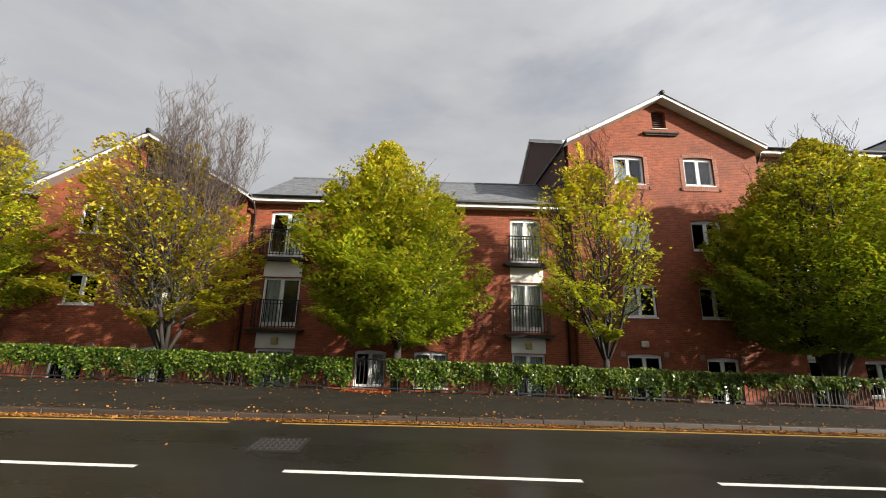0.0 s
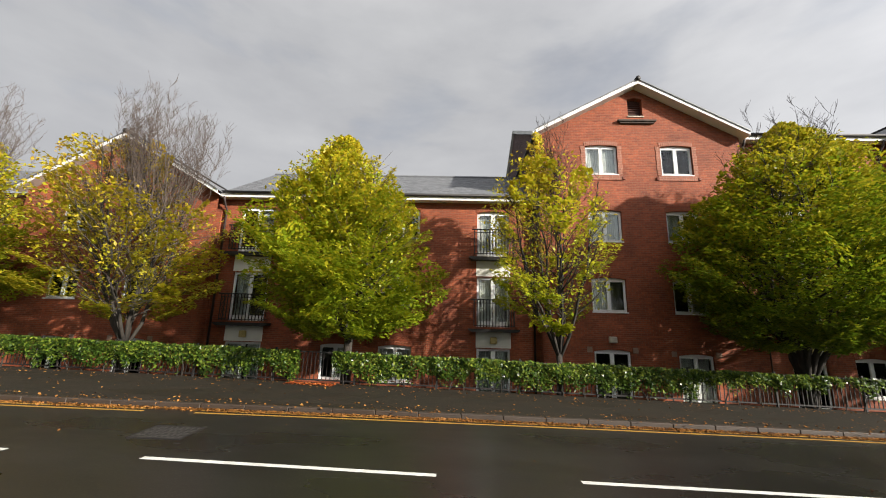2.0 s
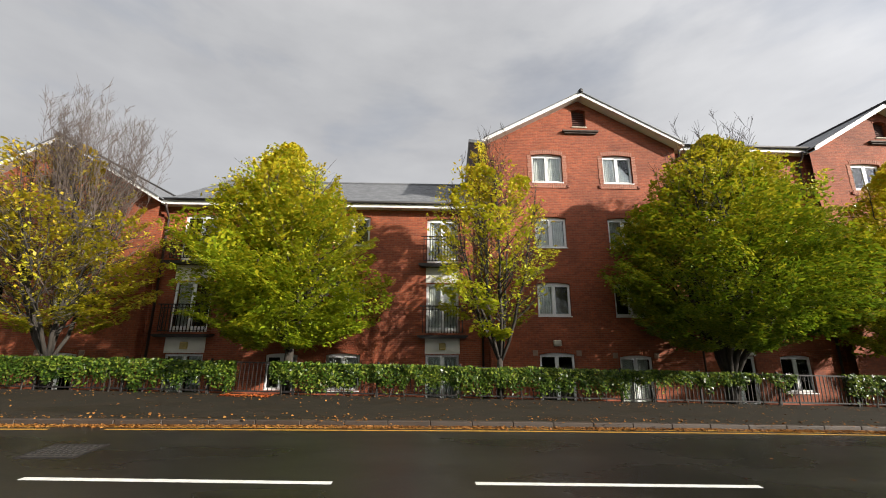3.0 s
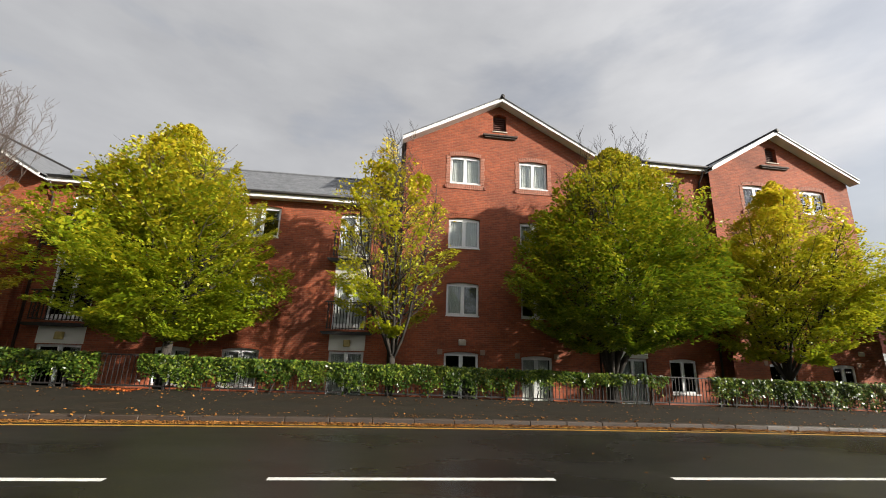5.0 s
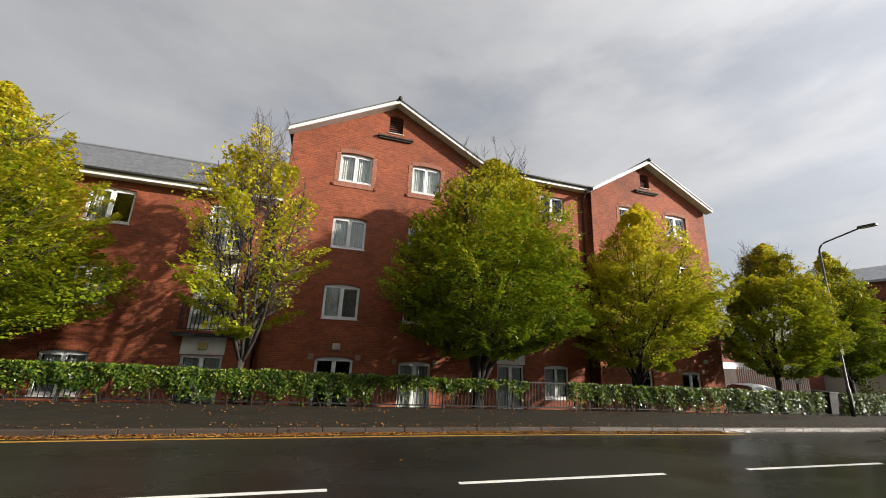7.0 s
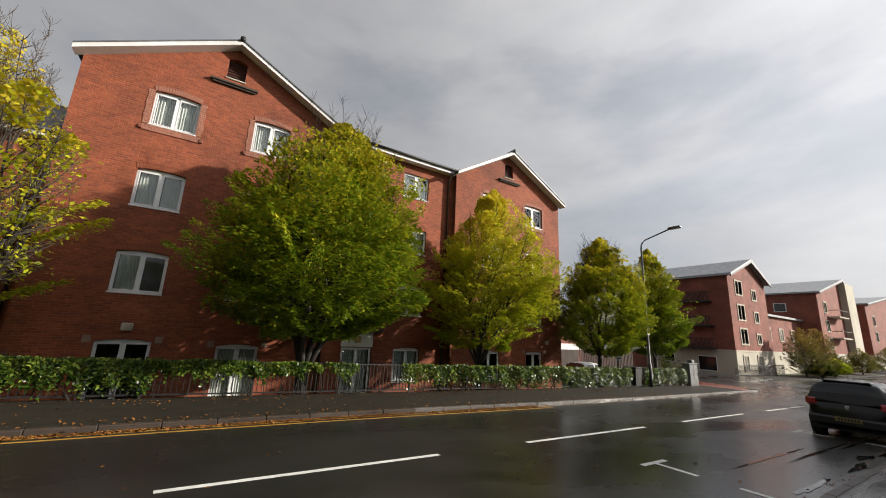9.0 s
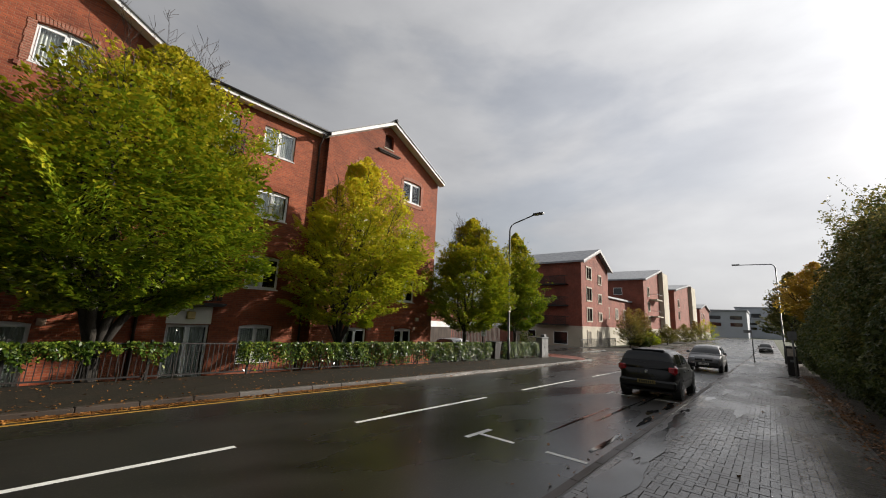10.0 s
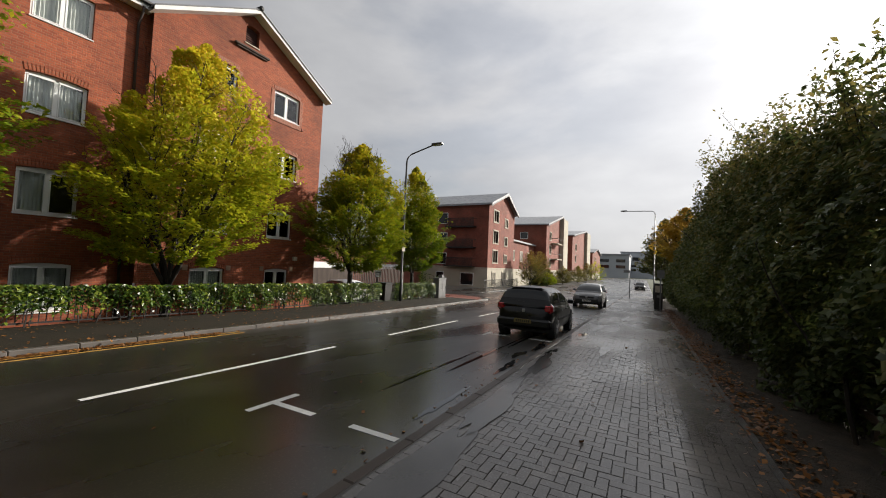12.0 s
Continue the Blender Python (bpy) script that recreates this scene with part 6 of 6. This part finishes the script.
def car(label, m, W, H, L, paint, roof_paint, plate_rear, wheel_r=0.325, ride=0.0):
    """A five-door hatchback whose tail is at x = 0 and nose at x = L."""
    t = thing("car", label, "car", group="parked cars")
    hw = W / 2
    k = H / 1.49
    # lower body: tail, doors, bonnet, nose
    st = [  # along, width, sill, belt height
        (0.00, 0.66, 0.40, 0.70), (0.04, 0.82, 0.33, 0.82), (0.14, 0.91, 0.26, 0.93), (0.35, 0.97, 0.22, 0.975), (0.7, 1.0, 0.20, 0.97), (1.4, 1.0, 0.19, 0.95),
        (2.4, 1.0, 0.19, 0.93), (2.95, 1.0, 0.19, 0.92), (3.25, 0.985, 0.20, 0.875), (3.6, 0.94, 0.21, 0.80), (3.84, 0.84, 0.24, 0.70), (3.95, 0.70, 0.29, 0.60), (3.99, 0.56, 0.36, 0.53)]
    secs = []
    for s, w, z0, z1 in st:
        s = s * L / 3.99
        z0, z1 = z0 * k + ride, z1 * k + ride * 0.6
        half = [(0.0, z0), (0.55 * w, z0), (0.86 * w, z0 + 0.015), (0.955 * w, z0 + 0.10), (0.985 * w, z0 + 0.3 * (z1 - z0)), (w, z0 + 0.55 * (z1 - z0)), (0.985 * w, z0 + 0.78 * (z1 - z0)), (0.94 * w, z1 - 0.05), (0.86 * w, z1 - 0.005), (0.45 * w, z1 + 0.025), (0.0, z1 + 0.035)]
        secs.append([(s, -hw * a, z) for a, z in half] + [(s, hw * a, z) for a, z in half[-2::-1]])
    grid = smooth_grid(np.array(secs), 3, 3)
    bm = loft(bmesh.new(), [[tuple(p) for p in row] for row in grid])
    bmesh.ops.remove_doubles(bm, verts=bm.verts[:], dist=0.0004)
    part("body", bm, paint, t, smooth=True)
    # cabin
    zb, zr = 0.93 * k + ride * 0.6, H
    cs = [(0.05, 0.85, zb, zb + 0.02), (0.13, 0.84, zb, zb + 0.20 * k), (0.22, 0.83, zb, zb + 0.38 * k), (0.36, 0.82, zb, zr - 0.05), (0.85, 0.82, zb, zr - 0.008), (1.5, 0.83, zb, zr), (1.95, 0.83, zb, zr - 0.02), (2.25, 0.83, zb, zr - 0.09), (2.65, 0.83, zb, zb + 0.30 * k), (3.1, 0.82, zb - 0.02, zb + 0.0)]
    secs = []
    for s, w, z0, z1 in cs:
        s = s * L / 3.99
        g = (z1 - z0) / (zr - zb)
        half = [(0.93, z0 - 0.03), (0.92 - 0.04 * g, z0 + 0.3 * (z1 - z0)), (0.91 - 0.09 * g, z0 + 0.65 * (z1 - z0)), (0.90 - 0.17 * g, z1 - 0.10 * g), (0.90 - 0.30 * g, z1 - 0.025 * g), (0.32, z1 + 0.015 * g), (0.0, z1 + 0.025 * g)]
        secs.append([(s, -hw * a, z) for a, z in half] + [(s, hw * a, z) for a, z in half[-2::-1]])
    f = L / 3.99
    m1, m2 = 4, 3
    grid = smooth_grid(np.array(secs), m1, m2)
    bm = loft(bmesh.new(), [[tuple(p) for p in row] for row in grid])
    part("cabin", bm, roof_paint, t, smooth=True)

    def skin(name, i0, i1, j0, j1, mat, off=0.006):
        """A pane that follows the cabin's surface, between stations i and round-steps j."""
        sub = grid[int(i0 * m1):int(i1 * m1) + 1, int(j0 * m2):int(j1 * m2) + 1]
        du, dv = np.gradient(sub, axis=0), np.gradient(sub, axis=1)
        nrm = np.cross(du, dv)
        nrm /= np.maximum(np.linalg.norm(nrm, axis=2, keepdims=True), 1e-9)
        mid = np.array([2.0 * f, 0, zb])
        if ((sub - mid) * nrm).sum() < 0:
            nrm = -nrm
        b2 = loft(bmesh.new(), [[tuple(p) for p in row] for row in sub + nrm * off], False)
        return part(name, b2, mat, t, smooth=True)

    skin("rear_screen", 1.0, 2.75, 3.34, 8.67, M_CARGLASS)
    skin("windscreen", 7.0, 8.75, 3.67, 8.34, M_CARGLASS)
    for a, b in ((0.67, 3.0), (9.0, 11.34)):
        skin("side_window", 3.5, 4.75, a, b, M_CARGLASS)
        skin("side_window", 5.0, 7.75, a, b, M_CARGLASS)
    for s in (-1, 1):
        mir = part("mirror", boxes((2.52 * f, 2.70 * f, min(s * hw * 0.98, s * (hw + 0.17)), max(s * hw * 0.98, s * (hw + 0.17)), zb + 0.02, zb + 0.16), bevel=0.03), paint, t)
        for a in (1.25, 2.15):
            part("door_handle", boxes((a * f, (a + 0.18) * f, min(s * (hw - 0.02), s * (hw + 0.025)), max(s * (hw - 0.02), s * (hw + 0.025)), zb - 0.14, zb - 0.105), bevel=0.01), paint, t)
        part("side_moulding", boxes((0.95 * f, 2.85 * f, min(s * (hw - 0.03), s * (hw + 0.012)), max(s * (hw - 0.03), s * (hw + 0.012)), 0.50 * k + ride, 0.57 * k + ride), bevel=0.008), M_TRIM, t)
        for wx in (0.68 * f, 3.27 * f):
            part("wheel_arch", tube(bmesh.new(), [(wx, s * (hw - 0.22), wheel_r), (wx, s * (hw + 0.004), wheel_r)], wheel_r + 0.055, 24), M_TRIM, t)
            wheel(t, wx, s * (hw + 0.014), wheel_r, s)
        # tail lamp wraps round the corner
        part("tail_lamp", boxes((0.035 * f, 0.34 * f, min(s * hw * 0.64, s * hw * 0.985), max(s * hw * 0.64, s * hw * 0.985), 0.74 * k + ride, 1.03 * k + ride), bevel=0.08), M_REDLENS, t, "red tail lamp")
        part("head_lamp", boxes((3.50 * f, 3.82 * f, min(s * hw * 0.52, s * hw * 0.93), max(s * hw * 0.52, s * hw * 0.93), 0.60 * k + ride, 0.76 * k + ride), bevel=0.05), M_CLEARLENS, t, "clear head lamp")
        part("fog_lamp", tube(bmesh.new(), [(3.80 * f, s * hw * 0.62, 0.38 * k + ride), (3.93 * f, s * hw * 0.62, 0.38 * k + ride)], 0.06, 12), M_CLEARLENS, t)
    part("rear_bumper", boxes((-0.05 * f, 0.3 * f, -hw * 0.93, hw * 0.93, 0.30 * k + ride, 0.56 * k + ride), bevel=0.06), paint, t)
    part("front_bumper", boxes((3.75 * f, 4.02 * f, -hw * 0.80, hw * 0.80, 0.24 * k + ride, 0.52 * k + ride), bevel=0.06), M_TRIM if ride else paint, t)
    part("grille", boxes((3.86 * f, 3.985 * f, -hw * 0.5, hw * 0.5, 0.53 * k + ride, 0.66 * k + ride), bevel=0.02), M_TRIM, t)
    part("badge", boxes((3.95 * f, 4.01 * f, -0.06, 0.06, 0.54 * k + ride, 0.67 * k + ride), bevel=0.02), M_ALLOY, t)
    part("badge", boxes((0.0, 0.06, -0.045, 0.045, 0.745 * k + ride, 0.84 * k + ride), bevel=0.01), M_ALLOY, t)
    rp = part("number_plate", boxes((-0.068 * f, -0.052 * f, -0.26, 0.26, 0.435 * k + ride, 0.545 * k + ride)), plate_rear, t)
    fp = part("number_plate", boxes((4.022 * f, 4.034 * f, -0.26, 0.26, 0.33 * k + ride, 0.44 * k + ride)), M_PLATEW, t)
    for i in range(7):
        a = -0.21 + 0.062 * i
        part("plate_mark", boxes((-0.072 * f, -0.0685 * f, a, a + 0.036, 0.455 * k + ride, 0.525 * k + ride)), M_TRIM, rp)
        part("plate_mark", boxes((4.0345 * f, 4.038 * f, a, a + 0.036, 0.35 * k + ride, 0.42 * k + ride)), M_TRIM, fp)
    part("rear_wiper", tube(bmesh.new(), [(0.085 * f, 0.0, zb + 0.11), (0.11 * f, 0.36, zb + 0.17)], 0.010, 6), M_TRIM, t)
    part("spoiler", boxes((0.26 * f, 0.66 * f, -hw * 0.56, hw * 0.56, zr - 0.050, zr - 0.012), bevel=0.018), roof_paint, t)
    part("aerial", tube(bmesh.new(), [(0.75 * f, 0, zr), (0.45 * f, 0, zr + 0.25)], 0.006, 5), M_TRIM, t)
    part("underbody", boxes((0.3 * f, 3.7 * f, -hw * 0.8, hw * 0.8, 0.16 * k + ride, 0.30 * k + ride)), M_TRIM, t)
    t.matrix_basis = m
    return t


car("black five-door hatchback parked at the wet kerb", pose(25.38, 3.09, gz(25.38) + 0.002, 0, tilt, 0.5), 1.74, 1.50, 3.99, M_BLACKPAINT, M_BLACKPAINT, M_PLATEY)
car("dark grey crossover with silver roof parked facing us", pose(44.15, 3.17, gz(44.15) + 0.002, 0, -tilt, 180.0), 1.78, 1.57, 4.12, M_GREYPAINT, M_SILVERPAINT, M_PLATEY, 0.33, 0.06)
car("white car in the yard behind the hedge", pose(31.2, 16.6, -1.125, 0, 0, 8), 1.72, 1.45, 3.99, M_WHITEPAINT, M_WHITEPAINT, M_PLATEY)
car("small dark car far down the street", pose(96.0, 0.6, gz(96) + 0.002, 0, 0, 180), 1.72, 1.49, 3.99, M_BLACKPAINT, M_GREYPAINT, M_PLATEY)


# ---------------- flats farther along the street ----------------
def far_window(parent, x0, x1, z0, z1, yf, mat=M_STONE):
    fr = part("window", boxes((x0 - 0.18, x0, yf - 0.05, yf + 0.05, z0 - 0.18, z1 + 0.18), (x1, x1 + 0.18, yf - 0.05, yf + 0.05, z0 - 0.18, z1 + 0.18), (x0, x1, yf - 0.05, yf + 0.05, z1, z1 + 0.18), (x0, x1, yf - 0.05, yf + 0.05, z0 - 0.18, z0), ((x0 + x1) / 2 - 0.05, (x0 + x1) / 2 + 0.05, yf - 0.02, yf + 0.03, z0, z1)), mat, parent)
    part("pane", boxes((x0, x1, yf + 0.01, yf + 0.02, z0, z1)), M_NETGLASS, fr)


def side_window(parent, xf, y0, y1, z0, z1):
    fr = part("window", boxes((xf - 0.04, xf + 0.02, y0 - 0.08, y1 + 0.08, z0 - 0.08, z0), (xf - 0.04, xf + 0.02, y0 - 0.08, y1 + 0.08, z1, z1 + 0.08), (xf - 0.04, xf + 0.02, y0 - 0.08, y0, z0, z1), (xf - 0.04, xf + 0.02, y1, y1 + 0.08, z0, z1)), M_WHITE, parent)
    part("pane", boxes((xf - 0.012, xf - 0.002, y0, y1, z0, z1)), M_CARGLASS, fr)


def side_balcony(parent, xf, y0, y1, z):
    b = part("balcony", boxes((xf - 1.1, xf, y0, y1, z - 0.16, z)), M_BLACK, parent, "dark steel balcony")
    part("handrail", boxes((xf - 1.1, xf - 1.05, y0, y1, z + 1.0, z + 1.06), (xf - 1.05, xf, y0, y0 + 0.05, z + 1.0, z + 1.06), (xf - 1.05, xf, y1 - 0.05, y1, z + 1.0, z + 1.06)), M_BLACK, b)
    n = int((y1 - y0) / 0.13)
    first = None
    for i in range(n + 1):
        if first is None:
            o = first = part("baluster", boxes((-0.02, 0.02, -0.025, 0.025, 0, 1.0)), M_BLACK, b)
        else:
            o = new("baluster", first.data)
            o.parent = b
        o.location = (xf - 1.075, y0 + (y1 - y0) * i / n, z)


def far_flats(label, x0, x1, y0, y1, zb, cream, eave, apex, xa, wins, sides, balconies, tower=None):
    t = thing("apartment_building", label, "building", group="flats along the street")
    part("base_wall", boxes((x0 - 0.05, x1 + 0.05, y0 - 0.05, y1, zb, cream)), M_CREAM, t, "cream rendered ground storey")
    bm = bmesh.new()
    prism(bm, [(x0, cream + 0.001), (x1, cream + 0.001), (x1, eave), (xa, apex), (x0, eave)], y0, y1)
    bmesh.ops.recalc_face_normals(bm, faces=bm.faces[:])
    part("wall", bm, M_BRICK_FAR, t)
    part("string_course", boxes((x0 - 0.09, x1 + 0.09, y0 - 0.09, y1, cream - 0.14, cream + 0.06)), M_STONE, t)
    for s, xe in ((-1, x0), (1, x1)):
        sl = (apex - eave) / max(abs(xa - xe), 0.1)
        bm = bmesh.new()
        prism(bm, [(xe + s * 0.5, eave - 0.5 * sl + 0.05), (xa, apex + 0.05), (xa, apex + 0.3), (xe + s * 0.5, eave - 0.5 * sl + 0.3)], y0 - 0.6, y1 + 0.4)
        bmesh.ops.recalc_face_normals(bm, faces=bm.faces[:])
        part("roof", bm, M_ROOFFAR, t)
        bm = bmesh.new()
        prism(bm, [(xe + s * 0.5, eave - 0.5 * sl - 0.15), (xa, apex - 0.15), (xa, apex + 0.048), (xe + s * 0.5, eave - 0.5 * sl + 0.048)], y0 - 0.6, y0 - 0.5)
        bmesh.ops.recalc_face_normals(bm, faces=bm.faces[:])
        part("barge_board", bm, M_PIPE, t)
    for w in wins:
        far_window(t, *w, y0 - (0.07 if w[3] < cream else 0.01))
    for a, b, c, d in sides:
        side_window(t, x0 - (0.06 if d < cream else 0.005), a, b, c, d)
    for a, b, z in balconies:
        side_balcony(t, x0, a, b, z)
    if tower:
        a, b, zt = tower
        part("tower", boxes((a, b, y0 - 0.9, y0 + 3.5, zb, zt)), M_CREAM, t, "cream rendered stair tower")
        for z in (1.5, 4.5, 7.5, 10.5):
            part("tower_window", boxes((a - 0.03, a + 0.02, y0 + 0.4, y0 + 1.2, z, z + 1.6)), M_CARGLASS, t)
    return t


E1 = far_flats("red brick flats on a cream base with dark balconies", 60.3, 71.2, 18.05, 30, -2.2, 1.4, 9.85, 12.1, 66.3,
               [(62.2, 63.9, 7.8, 9.3), (62.2, 63.9, 4.9, 6.5), (62.2, 63.9, 2.2, 3.8), (66.8, 67.9, 7.5, 8.6), (66.8, 67.9, 4.8, 5.9), (66.8, 67.9, 2.3, 3.3), (62.0, 63.2, -0.7, 0.8), (66.0, 67.4, -1.0, 0.8)],
               [(24.2, 25.6, 7.4, 8.8), (24.2, 25.6, 4.6, 6.0), (24.2, 25.6, 1.8, 3.2), (20.0, 21.8, -0.9, 0.6), (24.5, 25.6, -0.2, 0.6)],
               [(19.8, 24.0, 6.9), (19.8, 24.0, 4.1), (19.8, 24.0, 1.6)])
low = thing("apartment_building", "low red brick link with a slate roof", "building", group="flats along the street")
part("wall", boxes((71.4, 93, 20.5, 30, -2.2, 6.3)), M_BRICK_FAR, low)
part("base_wall", boxes((71.4, 93, 20.4, 20.499, -2.2, 1.4)), M_CREAM, low)
part("roof", boxes((71.3, 93, 20.1, 30, 6.301, 6.6)), M_ROOFFAR, low)
for k in range(4):
    far_window(low, 73 + 5 * k, 74.4 + 5 * k, 3.0, 4.6, 20.48)
far_flats("brick flats with a cream stair tower", 93, 113, 18.0, 32, -2.2, 1.4, 10.9, 14.4, 108, [(96, 97.5, 8, 9.6), (96, 97.5, 5, 6.6), (96, 97.5, 2.2, 3.8)],
          [(22, 23.5, 8, 9.3), (22, 23.5, 5, 6.3), (26, 27.5, 8, 9.3), (26, 27.5, 5, 6.3)], [], (107.0, 112.5, 13.9))
for z in (4.0, 7.4):
    bt_ = thing("balcony", "pale steel balcony on brick flats", "balcony", group="flats along the street")
    part("slab", boxes((97.5, 103, 16.6, 17.9, z - 0.2, z)), M_CREAM, bt_)
    part("rail", boxes((97.5, 103, 16.6, 16.66, z + 0.95, z + 1.05), (97.5, 97.56, 16.66, 17.9, z + 0.95, z + 1.05)), M_BLACK, bt_)
far_flats("farther brick flats with a cream tower", 125, 158, 18.0, 32, -2.2, 1.4, 11.5, 15.0, 150, [(130, 132, 7.5, 9.4), (130, 132, 4.2, 6.1)], [(20, 22, 7, 8.8), (20, 22, 3.5, 5.3)], [], (149, 157, 14.5))
far_flats("distant red brick flats", 172, 200, 18.0, 32, -2.2, 1.0, 9.0, 11.0, 186, [(176, 178, 5.5, 7.5), (182, 184, 5.5, 7.5), (176, 178, 2.2, 4), (182, 184, 2.2, 4)], [], [])

for lab, x0, x1, y0, y1, zt, mt in (("pale grey office block in the distance", 262, 300, 8, 60, 12, M_HAZE), ("dark office block in the distance, paled by its haze colour", 330, 370, -26, 16, 17, M_HAZE), ("long grey building closing the street", 300, 330, -60, 20, 9, M_HAZE)):
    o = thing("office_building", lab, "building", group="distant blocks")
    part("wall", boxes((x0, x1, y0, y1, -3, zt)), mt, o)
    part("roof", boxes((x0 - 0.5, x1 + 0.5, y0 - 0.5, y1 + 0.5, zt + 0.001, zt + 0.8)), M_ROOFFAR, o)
    for i in range(int((y1 - y0) / 9)):
        part("window", boxes((x0 - 0.1, x0, y0 + 2 + 9 * i, y0 + 7 + 9 * i, zt * 0.35, zt * 0.5)), M_CARGLASS, o)
        part("window", boxes((x0 - 0.1, x0, y0 + 2 + 9 * i, y0 + 7 + 9 * i, zt * 0.65, zt * 0.8)), M_CARGLASS, o)

# greenery in front of the far flats
for i, (tx, ty, tr, th, mt) in enumerate(((72.5, 15.6, 2.3, 6.0, M_OLIVE), (77, 15.4, 2.5, 6.2, M_OLIVE), (74.6, 14.7, 1.7, 2.2, M_HEDGE), (79.5, 14.6, 1.9, 2.6, M_LEAF_Y), (84, 15.4, 2.2, 3.2, M_OLIVE), (96, 15.0, 2.2, 4.0, M_OLIVE), (112, 14.4, 2.8, 4.4, M_OLIVE), (126, 14.2, 3.4, 5.5, M_OLIVE), (145, 13.8, 4.0, 6.5, M_LEAF_Y))):
    tree("garden_tree", "low garden tree in front of distant flats", tx, ty, gz(tx), tr, gz(tx) + 0.5, gz(tx) + th, 4200, mt, 70 + i, stems=4, leaf=0.2, trunk_r=0.09, fork=0.1, sparse=0.35 if th > 5 else 0.0)

# yard behind the hedge: low brick range, white band, timber fence and board
yard = thing("outbuilding", "low red brick building with a white band behind the yard", "building")
part("wall", boxes((36.0, 58.5, 27.0, 33.0, -1.6, 3.4)), M_BRICK_FAR, yard)
part("band", boxes((36.0, 58.5, 26.9, 26.999, 0.75, 1.35)), M_BOARD, yard)
part("roof", boxes((35.7, 58.8, 26.6, 33.4, 3.401, 3.6)), M_SLATE, yard)
for i in range(4):
    part("window", boxes((38 + 5 * i, 39.4 + 5 * i, 26.95, 26.999, 1.9, 2.9)), M_CARGLASS, yard)
ft = thing("timber_fence", "dark slatted timber fence round the yard", "fence", (29.5, 21.0, -0.85))
part("panel", boxes((0, 8.0, 0, 0.04, -0.3, 1.8)), M_WOODDK, ft)
first = None
for i in range(34):
    if first is None:
        o = first = part("slat", boxes((0, 0.14, -0.04, -0.01, -0.1, 2.2), bevel=0.01), M_WOODDK, ft)
    else:
        o = new("slat", first.data)
        o.parent = ft
    o.location = (8.1 + 0.23 * i, 0, -0.2)
bd = thing("notice_board", "small white notice on a post in the yard", "sign", (33.0, 14.6, -1.15))
part("post", boxes((-0.04, 0.04, -0.04, 0.04, 0, 2.2)), M_WOODDK, bd)
part("board", boxes((-0.3, 0.3, -0.07, -0.045, 1.75, 2.2), bevel=0.01), M_BOARD, bd)
for z in (1.87, 2.03):
    part("text_bar", boxes((-0.22, 0.22, -0.074, -0.0705, z, z + 0.06)), M_TRIM, bd)
sh = shrub(36.6, 38.4, 14.2, 1.6, 1.5, 1.6, 1800, 81, M_HEDGE, "rounded clipped evergreen bush behind the cabinet", 0.12, 0)

# railings round the far flats
fr = thing("railing", "black railing round the far flats", "railing", (57.2, 17.2, gz(58) + 0.05))
part("rail", boxes((0, 14, -0.02, 0.02, 1.0, 1.05), (0, 14, -0.02, 0.02, 0.1, 0.14)), M_BLACK, fr)
first = None
for i in range(71):
    if first is None:
        o = first = part("bar", boxes((-0.012, 0.012, -0.012, 0.012, 0, 1.1)), M_BLACK, fr)
    else:
        o = new("bar", first.data)
        o.parent = fr
    o.location = (0.2 * i, 0, 0)
